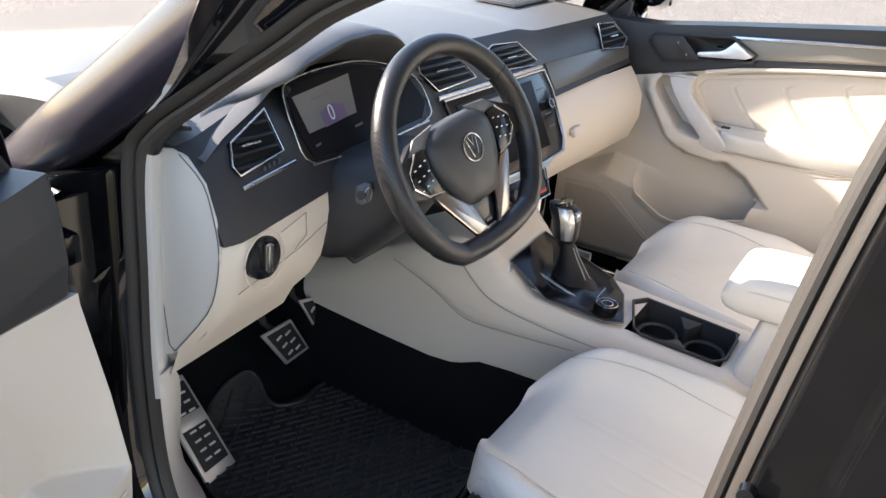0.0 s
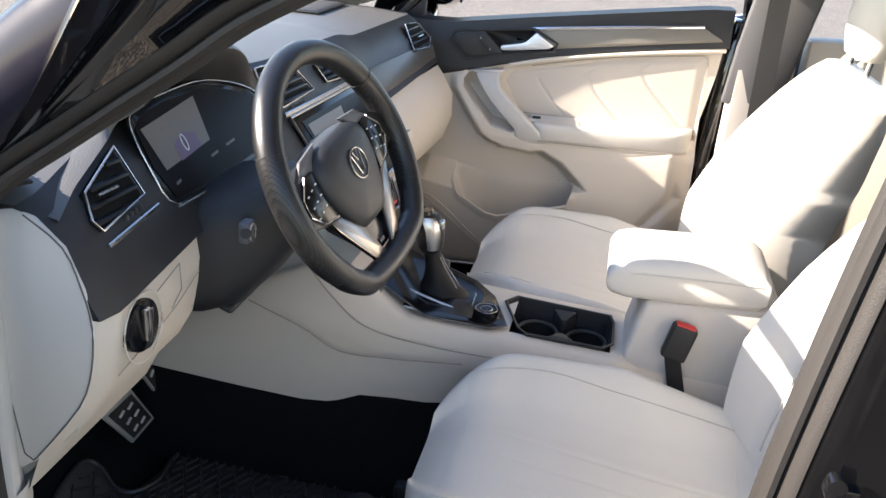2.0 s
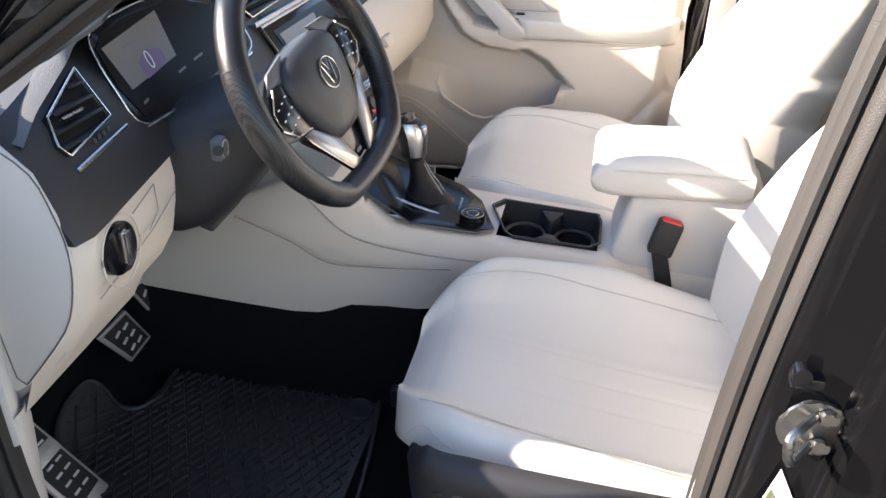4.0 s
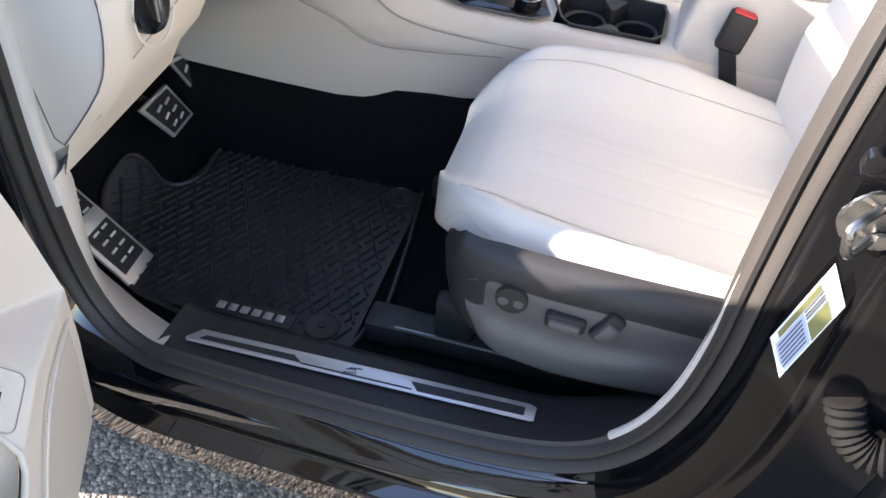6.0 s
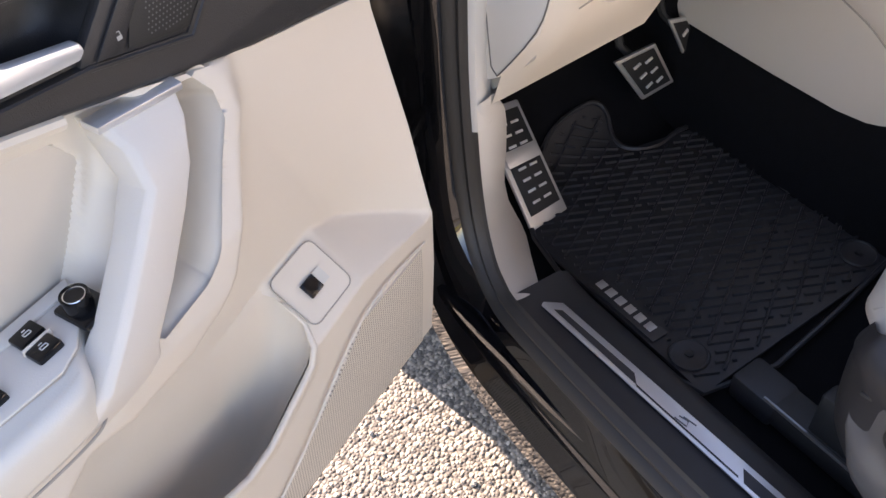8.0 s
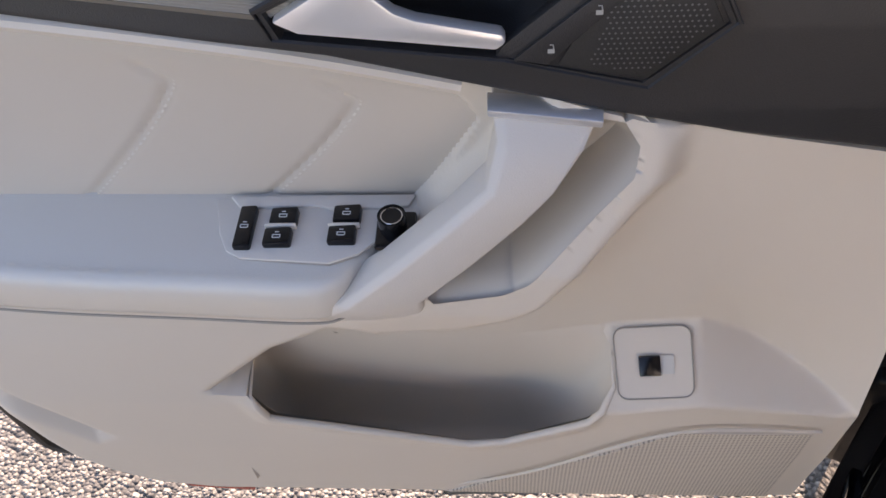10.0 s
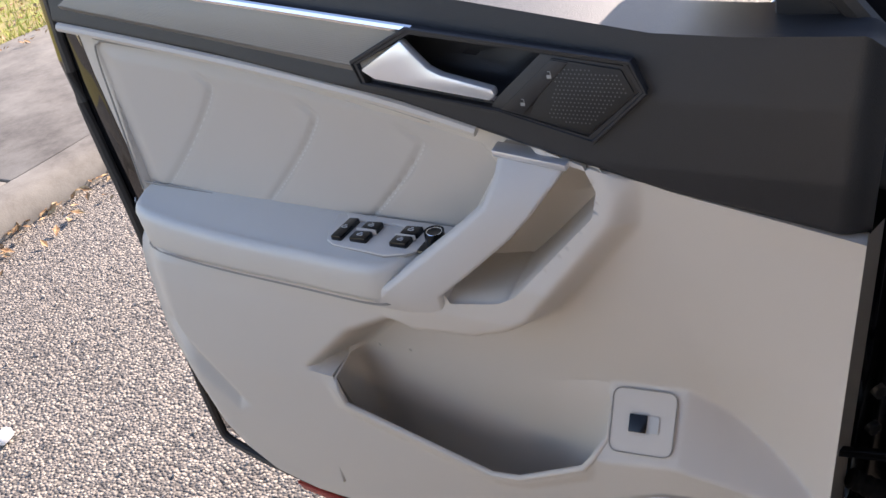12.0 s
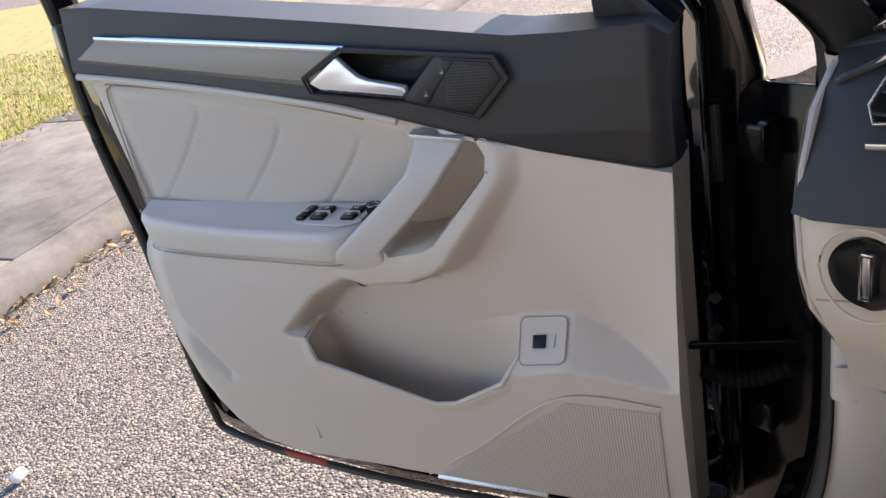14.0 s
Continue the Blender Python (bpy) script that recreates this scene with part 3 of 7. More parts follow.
    # hinge pillar behind the open door
    part("hinge_pillar", prism([(-0.44, 0.085, 0.40), (-0.335, 0.150, 0.42), (-0.340, 0.155, 0.6), (-0.335, 0.155, 1.06), (-0.44, 0.10, 1.03)], (0, 0.06, 0), 0.01), JAMB, body)
    for z in (0.58, 0.96):
        hg = part("hinge", join(box((-0.352, 0.082, z), (0.04, 0.035, 0.045), 0.006), disc((-0.325, 0.045, z - 0.045), (0, 0, 1), 0.011, 0.09)), JAMB, body)
        for dz in (-0.015, 0.015):
            part("hinge_bolt", disc((-0.330, 0.048, z + dz), (0.8, -0.6, 0), 0.008, 0.006, 6), STEEL, hg)
    strap = part("check_strap", prism([(-0.345, 0.13, 0.70), (-0.262, 0.02, 0.708), (-0.262, 0.02, 0.716), (-0.345, 0.13, 0.714)], (0.006, 0.004, 0), 0.001), JAMB, body)
    part("cable_boot", tube(smoothed([(-0.352, 0.115, 0.66), (-0.325, 0.085, 0.648), (-0.30, 0.06, 0.652), (-0.285, 0.035, 0.665)], 8), [0.0095 + 0.002 * (i % 2) for i in range(25)], 12), BOOT, body, "ribbed rubber cable boot")
    # centre pillar with striker and stickers
    part("centre_pillar_skin", sheet(lambda s, t: (0.635 + 0.12 * s + 0.07 * max(0, t - 0.45) + 0.03 * (1 - t), 0.066 - 0.03 * s + 0.05 * max(0, t - 0.7), 0.42 + 1.02 * t), 14, 24, (0, 0.06, 0)), JAMB, body)
    stk = part("striker", disc((0.562, 0.084, 0.978), (0.1, -1, 0), 0.027, 0.004, 28, 0.001), STEEL, body, "bright steel door striker")
    part("striker_loop", tube(smoothed([(0.564, 0.084, 0.990), (0.545, 0.055, 0.996), (0.537, 0.046, 0.990), (0.540, 0.046, 0.972), (0.548, 0.055, 0.964), (0.566, 0.084, 0.962)], 4), 0.0042, 8), STEEL, stk)
    for dz in (-0.015, 0.015):
        part("striker_bolt", disc((0.570, 0.080, 0.978 + dz), (0.1, -1, 0), 0.007, 0.006, 12), STEEL, stk)
    part("frame_clip", join(box((0.546, 0.078, 1.028), (0.026, 0.016, 0.012), 0.003), disc((0.54, 0.08, 1.036), (0, -1, 0), 0.008, 0.012, 12)), GLOSS, body)
    part("rear_hinge", join(box((0.640, 0.052, 0.955), (0.035, 0.03, 0.06), 0.006), disc((0.645, 0.038, 0.955), (0, -1, 0), 0.010, 0.008, 12)), PAINT, body)
    a, b, c, d = Vector((0.527, 0.0815, 0.832)), Vector((0.549, 0.0815, 0.930)), Vector((0.571, 0.0805, 0.888)), Vector((0.549, 0.0805, 0.785))
    def on_sticker(s, t, o=0.0):
        return a.lerp(b, t).lerp(d.lerp(c, t), s) + Vector((0, -o, 0))
    def label_patch(s0, s1, t0, t1, o, mat, nm, parent, lab=""):
        return part(nm, prism([on_sticker(s0, t0, o), on_sticker(s1, t0, o), on_sticker(s1, t1, o), on_sticker(s0, t1, o)], (0, -0.0005, 0), 0), mat, parent, lab)
    lab = label_patch(0, 1, 0, 1, 0.0, STICKER, "sticker", body, "white tyre pressure sticker with small print")
    label_patch(0.52, 0.95, 0.52, 0.82, 0.0008, STICKER_DARK, "sticker_block", lab)
    label_patch(0.05, 0.20, 0.12, 0.78, 0.0008, STICKER_DARK, "sticker_band", lab)
    label_patch(0.24, 0.94, 0.05, 0.50, 0.0008, STICKER_BLUE, "sticker_table", lab)
    for i in range(6):
        label_patch(0.30 + 0.10 * i, 0.34 + 0.10 * i, 0.08, 0.46, 0.0016, GREY, "print_bar", lab)
    for i in range(3):
        label_patch(0.24 + 0.08 * i, 0.28 + 0.08 * i, 0.52, 0.80, 0.0012, SIDE_GREY, "print_bar", lab)
    plate = part("black_label", prism([(0.548, 0.052, 0.560), (0.640, 0.050, 0.596), (0.640, 0.050, 0.560), (0.552, 0.052, 0.525)], (0, -0.003, 0), 0.001), RUBBER, body, "small black label with pale print")
    for i in range(4):
        z = 0.0065 * i
        part("print_bar", prism([(0.552, 0.0485, 0.558 - z), (0.632, 0.0465, 0.590 - z), (0.632, 0.0465, 0.587 - z), (0.552, 0.0485, 0.555 - z)], (0, -0.0005, 0), 0), WHITE_INK, plate)
    part("rear_cable_boot", tube(smoothed([(0.600, 0.06, 0.800), (0.612, 0.045, 0.775), (0.632, 0.035, 0.765), (0.66, 0.03, 0.775)], 8), [0.015 + 0.0035 * (i % 2) for i in range(25)], 12), BOOT, body, "ribbed rubber cable boot")
    part("rear_door_edge", sheet(lambda s, t: (0.70 + 0.06 * s + 0.05 * (1 - t) ** 2, 0.055 - 0.045 * s, 0.36 + 0.9 * t), 6, 16, (0.02, 0.03, 0)), PAINT, body)
    part("rear_door_seal", tube(smoothed([(0.735, 0.06, 0.40), (0.715, 0.055, 0.6), (0.712, 0.055, 0.9), (0.73, 0.07, 1.2)], 5), 0.009, 8), SEAL, body)
    # beige trim of the pillars, inside the seal
    n = len(SEAL_CURVE)
    lo = 5 * 7 + 4
    hi = 5 * 10 + 3
    prof_a = [(-0.010, 0.143), (-0.018, 0.145), (-0.023, 0.150), (-0.024, 0.158), (-0.016, 0.176), (0.012, 0.200), (0.06, 0.222), (0.20, 0.245)]
    part("front_kick_trim", rings(around(SEAL_CURVE, prof_a, lo, hi), closed=False, caps=False), PILLAR, body, "pale beige kick panel below the windscreen pillar")
    prof_b = [(-0.012, 0.146), (-0.020, 0.147), (-0.0225, 0.151), (-0.021, 0.157), (-0.002, 0.178), (0.04, 0.205), (0.09, 0.24)]
    slim = [(-0.012, 0.147), (-0.0175, 0.148), (-0.0190, 0.151), (-0.017, 0.157), (0.002, 0.176), (0.04, 0.205), (0.09, 0.24)]
    wide = [[p.lerp(q, step(p.z - 0.68, 0.28)) for p, q in zip(a, b)] for a, b in zip(around(SEAL_CURVE, prof_b, 5 * 17 + 3, n), around(SEAL_CURVE, slim, 5 * 17 + 3, n))]
    part("centre_pillar_trim", rings(wide, closed=False, caps=False), PILLAR, body, "pale grey centre pillar trim")
    prof_c = [(-0.010, 0.143), (-0.016, 0.147), (-0.020, 0.160), (-0.006, 0.20)]
    part("windscreen_pillar_trim", rings(around(SEAL_CURVE, prof_c, 0, lo + 1), closed=False, caps=False), BLACK, body, "dark grey inner pillar trim")
    edge_out = [r[0] for r in around(SEAL_CURVE, [(-0.015, 0.147)], 51, 69)]
    edge_in = smoothed([(-0.304, 0.213, 0.725), (-0.345, 0.262, 0.655), (-0.372, 0.285, 0.57), (-0.395, 0.300, 0.45), (-0.372, 0.320, 0.372), (-0.305, 0.280, 0.392), (-0.215, 0.222, 0.440)], 5)
    edge_in = [edge_in[min(len(edge_in) - 1, round(i * (len(edge_in) - 1) / (len(edge_out) - 1)))] for i in range(len(edge_out))]
    panel = rings([[a.lerp(b, q) + Vector((0.010, -0.004, 0.008)) * math.sin(math.pi * q) for q in (0, 0.12, 0.3, 0.5, 0.7, 0.88, 1.0)] for a, b in zip(edge_out, edge_in)], closed=False, caps=False)
    part("kick_panel", panel, PILLAR, body, "pale moulded kick panel curving to the sill", angle=60)


body_shell()


def sill_trim():
    """The black step trim with its bright plate."""
    t = thing("sill_trim", "black plastic door sill trim with bright scuff plate", "door sill", (0.08, 0.2, 0.44), kind="thing")
    prof = [(0.146, 0.446), (0.152, 0.452), (0.165, 0.452), (0.25, 0.447), (0.268, 0.436), (0.285, 0.40), (0.295, 0.368)]
    rr = []
    for i in range(30):
        k = i / 29
        x = -0.208 + 0.70 * k
        lift = 0.055 * max(0, (x - 0.30) / 0.19) ** 2 + 0.012 * max(0, (-0.15 - x) / 0.06) ** 2
        rr.append([(x, y + 0.02 * max(0, (x - 0.34) / 0.15), z + lift * (1 if j < 5 else 0.5)) for j, (y, z) in enumerate(prof)])
    part("tread", rings(rr, closed=False, caps=False), BLACK, t)
    # bright plate: an outline with two dark slots
    z = 0.4535
    y0, y1 = 0.193, 0.229
    top = part("scuff_plate", prism([(-0.175, y0, z), (0.325, y0 + 0.012, z), (0.331, y0 + 0.014, z), (0.331, y1, z), (0.322, y1 + 0.004, z), (-0.160, y1 - 0.010, z), (-0.178, y0 + 0.006, z)], (0, 0, 0.0025), 0.0006), PLATE, t, "bright aluminium scuff plate with two dark slots")
    part("slot", prism([(-0.158, y0 + 0.008, z + 0.002), (-0.002, y0 + 0.011, z + 0.002), (-0.016, y1 - 0.015, z + 0.002), (-0.150, y1 - 0.020, z + 0.002)], (0, 0, 0.0012), 0), BLACK, top)
    part("slot", prism([(0.168, y0 + 0.013, z + 0.002), (0.316, y0 + 0.018, z + 0.002), (0.316, y1 - 0.004, z + 0.002), (0.155, y1 - 0.009, z + 0.002)], (0, 0, 0.0012), 0), BLACK, top)
    part("groove", prism([(0.0, y0 + 0.009, z + 0.0022), (0.160, y0 + 0.013, z + 0.0022), (0.158, y0 + 0.015, z + 0.0022), (-0.004, y0 + 0.011, z + 0.0022)], (0, 0, 0.0012), 0), BLACK, top)
    part("emblem", join(tube([(0.060, 0.207, z + 0.003), (0.078, 0.209, z + 0.003), (0.074, 0.216, z + 0.003), (0.062, 0.213, z + 0.003)], 0.0011, 4), tube([(0.066, 0.216, z + 0.003), (0.084, 0.219, z + 0.003)], 0.0011, 4)), GREY, top)


sill_trim()


def cabin_floor():
    def fn(s, t):
        x = 0.95 - 1.75 * s
        y = 0.27 + 1.30 * t
        z = 0.357 + 0.36 * step(-0.42 - x, 0.36) + 0.195 * step(0.205 - abs(y - 0.92), 0.05)
        return (x, y, z + 0.002 * noise.noise(Vector((x * 20, y * 20, 0))))
    tagged(part("floor", sheet(fn, 60, 44), CARPET), "black cabin carpet", "carpet", kind="structure")


cabin_floor()


# ---- doors ----
# Built as u (along the door from its hinge), n (inwards) and z.
POCKET = [(0.550, 0.717), (0.484, 0.722), (0.40, 0.719), (0.336, 0.718), (0.280, 0.727), (0.237, 0.738), (0.226, 0.728), (0.222, 0.700), (0.243, 0.668), (0.320, 0.623), (0.355, 0.617), (0.538, 0.672)]
GRIP_HOLE = [(0.282, 1.000), (0.240, 0.992), (0.229, 0.975), (0.231, 0.952), (0.302, 0.872), (0.320, 0.862), (0.372, 0.853), (0.380, 0.868), (0.318, 0.95)]
GRIP_RIM = [(0.288, 1.016), (0.225, 1.006), (0.203, 0.978), (0.207, 0.945), (0.285, 0.840), (0.315, 0.820), (0.425, 0.800), (0.450, 0.820), (0.392, 0.870), (0.325, 0.945)]
INSERT = [(0.842, 0.870), (0.838, 1.084), (0.62, 1.056), (0.47, 1.024), (0.35, 0.998), (0.335, 0.975), (0.37, 0.915), (0.40, 0.870)]


def belt_z(u):
    return lerp_table(u, [(0.0, 1.085), (0.03, 1.112), (0.12, 1.110), (0.185, 1.112), (0.403, 1.144), (0.665, 1.180), (0.83, 1.202), (0.9, 1.205)])


def waist_z(u):
    return lerp_table(u, [(0.0, 0.944), (0.168, 0.976), (0.426, 1.045), (0.65, 1.083), (0.9, 1.115)])


def rear_u(z):
    return lerp_table(z, [(0.448, 0.52), (0.455, 0.60), (0.465, 0.70), (0.485, 0.775), (0.52, 0.812), (0.56, 0.833), (0.66, 0.850), (0.80, 0.848), (0.87, 0.846), (0.90, 0.852), (0.97, 0.866), (1.11, 0.880), (1.2, 0.885)])


def face_n(u, z):
    """How far the lower trim stands inwards."""
    # the swelling lower body, and the flatter panel above and ahead of it
    low = lerp_table(z, [(0.44, 0.046), (0.60, 0.062), (0.70, 0.067), (0.80, 0.064), (0.835, 0.060), (0.848, 0.052), (0.885, 0.0), (0.97, -0.004), (1.12, -0.010)])
    flat = lerp_table(z, [(0.70, 0.004), (0.73, 0.006), (0.80, 0.012), (0.97, 0.014), (1.12, 0.002)])
    fold = 0.185 + (z - 0.896) * 0.47
    flat += (lerp_table(z, [(0.68, 0.066), (0.80, 0.046), (0.88, 0.028), (0.93, 0.017), (1.0, 0.012)]) - flat) * max(0.0, min(1.0, (fold - u) / max(0.03, fold - 0.012))) ** 1.25
    # slanting cheek behind the map pocket, the ledge above it, and the line along the pull handle
    cheek = min((0.589 - u) * 0.692 + (z - 0.719) * -0.722 + 0.0, (0.812 - z) * 0.886 + (0.473 - u) * 0.464 + 0.0)
    over = min(step(cheek, 0.036), step(0.818 - z, 0.024))
    ahead = step(lerp_table(z, [(0.60, 0.36), (0.812, 0.36), (0.836, 0.32), (0.945, 0.245), (1.05, 0.235)]) - u, 0.03)
    k = max(over, ahead)
    # the facet that carries the tailgate switch narrows towards the hinge
    zb = lerp_table(u, [(0.027, 0.690), (0.15, 0.752), (0.228, 0.742), (0.245, 0.715), (0.50, 0.715), (0.51, 0.7178)])
    zc = lerp_table(u, [(0.027, 0.682), (0.147, 0.699), (0.22, 0.684), (0.25, 0.684), (0.50, 0.700), (0.51, 0.7150)])
    k *= max(0.0, min(1.0, (z - zc) / max(0.002, zb - zc)))
    n = low + (flat - low) * k
    # swell round the pull handle
    g = edge_distance(u, z, GRIP_RIM)
    n = n + (lerp_table(z, [(0.79, 0.062), (0.84, 0.067), (0.88, 0.062), (0.93, 0.040), (0.97, 0.027), (1.02, 0.012)]) - n) * step(g + 0.016, 0.028)
    # thickened lip of the pocket
    d = edge_distance(u, z, POCKET)
    n += 0.004 * step(d + 0.020, 0.016) * step(0.712 - z, 0.02) * step(u - 0.228, 0.02)
    n -= 0.030 * step(edge_distance(u, z, INSERT), 0.006)
    edge = rear_u(z)
    n -= 0.034 * step(u - edge + 0.07, 0.07) * lerp_table(z, [(0.82, 1.0), (0.85, 1.3), (0.885, 0.15)])
    n -= 0.015 * step(0.47 - z, 0.02)
    n -= 0.012 * step(edge_distance(u, z, [(0.81, 0.78), (0.70, 0.62), (0.73, 0.60), (0.84, 0.72)]), 0.03)
    return n


def insert_n(z):
    return lerp_table(z, [(0.88, -0.016), (0.97, -0.012), (1.06, -0.008), (1.10, -0.006)])


SEAMS = ((0.419, 0.990), (0.542, 1.012), (0.676, 1.040))


def seam_u(q, top, z):
    """A seam of the insert bows towards the hinge as it rises and hooks back at its top."""
    if z > top:
        return q + 0.9 * (z - top) + 18 * (z - top) ** 2
    return q + 0.155 * ((top - z) / 0.165) ** 1.2


def front_door(name, label, m, flip):
    door = thing(name, label, "car door", kind="thing")
    door.matrix_world = m
    ROOT[door] = m.copy()
    s = -1 if flip else 1

    def put(nm, bm, mat, parent=None, lab="", smooth=True, angle=35):
        if flip:
            bm.transform(Matrix.Diagonal((1, -1, 1, 1)))
            bmesh.ops.reverse_faces(bm, faces=bm.faces)
        return part(nm, bm, mat, parent or door, lab, smooth, True, angle)

    def flat(pts, n, d, w=0.002, seg=2):
        return prism([(u, n, z) for u, z in pts], (0, d, 0), w, seg)

    # painted shell
    shell = [(-0.012, 0.37), (0.0, 0.35), (0.50, 0.345), (0.84, 0.385), (0.905, 0.42), (0.915, 0.50), (0.925, 0.80), (0.935, 0.93), (0.955, 1.05), (0.94, 1.19), (0.86, 1.17), (0.40, 1.11), (0.13, 1.08), (0.07, 1.15), (0.03, 1.16), (-0.012, 1.085)]
    put("shell", flat(shell, -0.150, 0.055, 0.012, 3), PAINT, lab="glossy black painted door shell")
    put("front_jamb", flat([(-0.072, 0.38), (-0.010, 0.37), (-0.010, 1.10), (0.06, 1.19), (0.03, 1.22), (-0.02, 1.20), (-0.05, 1.12), (-0.072, 1.02)], -0.145, 0.052, 0.010, 3), JAMB, None, "black painted door jamb")
    put("lower_seal", tube(smoothed([(0.0, -0.02, 0.37), (0.3, -0.018, 0.362), (0.6, -0.018, 0.372), (0.85, -0.02, 0.41), (0.897, -0.022, 0.48), (0.905, -0.022, 0.8), (0.925, -0.025, 1.0), (0.915, -0.03, 1.18)], 5), 0.007, 8), SEAL)
    # beige trim with pocket, grip and speaker swell
    def skin(a, b):
        z0 = 0.449 + b * 0.58
        u = 0.012 + a * (rear_u(z0) - 0.012)
        z = 0.449 + b * (waist_z(u) - 0.449)
        for poly in (POCKET, GRIP_HOLE):
            u, z = edge_snap(u, z, poly, 0.0032)
        return (u, face_n(u, z), z)
    face = sheet(skin, 250, 190, (0, -0.10, 0))
    hole = []
    for f in face.faces:
        c = f.calc_center_median()
        if c.y > -0.06 and max(edge_distance(c.x, c.z, POCKET), edge_distance(c.x, c.z, GRIP_HOLE)) > 0.0003:
            hole.append(f)
    bmesh.ops.delete(face, geom=hole, context='FACES')
    trim = put("lower_trim", face, BEIGE, lab="beige moulded trim with map pocket", angle=60)
    # the pocket's bin, wider below than its mouth
    bins = []
    for i in range(41):
        u = 0.218 + 0.372 * i / 40
        zt = lerp_table(u, [(0.226, 0.733), (0.237, 0.738), (0.280, 0.727), (0.336, 0.718), (0.484, 0.722), (0.55, 0.720)]) + 0.002
        zl = lerp_table(u, [(0.222, 0.696), (0.243, 0.668), (0.320, 0.623), (0.355, 0.617), (0.538, 0.672), (0.552, 0.716)])
        prof = smoothed([(face_n(u, zt) - 0.002, zt, 0), (0.002, zt - 0.030, 0), (-0.008, 0.630, 0), (-0.014, 0.570, 0), (-0.006, 0.520, 0), (0.015, 0.508, 0), (0.034, 0.522, 0), (0.046, min(0.58, zl - 0.03), 0), (0.0590, zl - 0.002, 0)], 5)
        e = max(0.0, 1 - (u - 0.218) / 0.090) ** 1.6
        w = max(0.0, 1 - (0.590 - u) / 0.04) ** 2
        row = []
        for j, p in enumerate(prof):
            q = j / (len(prof) - 1)
            ze = zt + (zl - zt) * q
            x, z = p.x + (0.056 - p.x) * w * (j > 2), p.y
            row.append((u, x + (face_n(0.220, ze) - 0.004 - x) * e, z + (ze - z) * e))
        bins.append(row)
    put("pocket_bin", rings(bins, closed=False, caps=False), BEIGE, trim, "beige map pocket bin", angle=60)
    lip = [POCKET[0], POCKET[11], POCKET[10], POCKET[9], POCKET[8], POCKET[7], POCKET[6]]
    lip_pts = []
    for (u0, z0), (u1, z1) in zip(lip, lip[1:]):
        for k in range(6):
            u, z = u0 + (u1 - u0) * k / 6, z0 + (z1 - z0) * k / 6
            lip_pts.append((u, face_n(u, z) - 0.0025, z))
    put("pocket_lip", tube(lip_pts, [0.0034 * min(1, (i + 1) / 4, (len(lip_pts) - i) / 8) + 0.0003 for i in range(len(lip_pts))], 10, False, 1.0, (0, 1, 0)), BEIGE, trim, angle=60)
    # the hollow behind the pull handle
    mid = Vector((0.325, 0, 0.93))
    well_ring = smoothed([(u, 0, z) for u, z in GRIP_HOLE], 6, True)
    well = []
    for k, dn in ((1.09, -0.003), (1.00, -0.008), (0.95, -0.026), (0.86, -0.040), (0.5, -0.044), (0.05, -0.044)):
        row = []
        for p in well_ring:
            q = mid + (p - mid) * k
            row.append(Vector((q.x, max(face_n(p.x, p.z) + dn, -0.022) if k > 0.9 else -0.022 + 0.012 * max(0, k - 0.5), q.z)))
        well.append(row)
    put("grip_well", rings(well, caps=False), BEIGE, trim, angle=60)
    # Beige trim's front return; the darker greige stands in for its shade.
    put("shaded_front_edge", sheet(lambda a, b: (0.012 - 0.010 * a, 0.014 - 0.03 * a, 0.45 + 0.505 * b), 3, 12), TRIM)
    # leather insert over the armrest
    ins = [(0.845, 0.905), (0.838, 1.085), (0.825, 1.093), (0.62, 1.066), (0.43, 1.030), (0.36, 0.985), (0.34, 0.90)]
    def insert(a, b):
        u0 = lerp_table(0.88 + 0.14 * b, [(0.88, 0.370), (0.94, 0.325), (1.0, 0.285), (1.03, 0.280)])
        u = u0 + (0.842 - u0) * a
        top = lerp_table(u, [(0.31, 0.994), (0.345, 1.004), (0.40, 1.018), (0.46, 1.032), (0.62, 1.062), (0.842, 1.090)])
        z = 0.880 + (top - 0.880) * b
        e = min(a + 0.06, 1 - a, b * 0.6, (1 - b) * 0.6)
        seam = 0.0
        for q, top_z in SEAMS:
            c = seam_u(q, top_z, z)
            seam = max(seam, (1 - min(1, abs(u - c) / 0.007)) * step(top_z + 0.022 - z, 0.012))
        return (u, insert_n(z) + 0.005 * step(e, 0.06) - 0.0030 * seam, z)
    leather = put("leather_insert", sheet(insert, 150, 50, (0, -0.02, 0)), LEATHER_DOOR, lab="cream leather insert with curved seams")
    put("insert_gap", tube(smoothed([(0.845, -0.004, 0.893), (0.8425, -0.004, 0.99), (0.840, -0.004, 1.070), (0.830, -0.004, 1.086), (0.80, -0.003, 1.0865), (0.62, -0.002, 1.0645), (0.47, 0.0, 1.036), (0.40, 0.002, 1.020)], 5), 0.0012, 6), CREASE, leather)
    # painted frame behind the lining's edge
    put("rear_frame", prism([(0.862, -0.10, 0.46), (0.880, -0.10, 0.44), (0.915, -0.10, 0.50), (0.925, -0.10, 0.80), (0.935, -0.10, 0.93), (0.950, -0.10, 1.05), (0.938, -0.10, 1.18), (0.890, -0.10, 1.18), (0.870, -0.10, 0.90), (0.858, -0.10, 0.66)], (0, 0.072, 0), 0.008), PAINT, None)
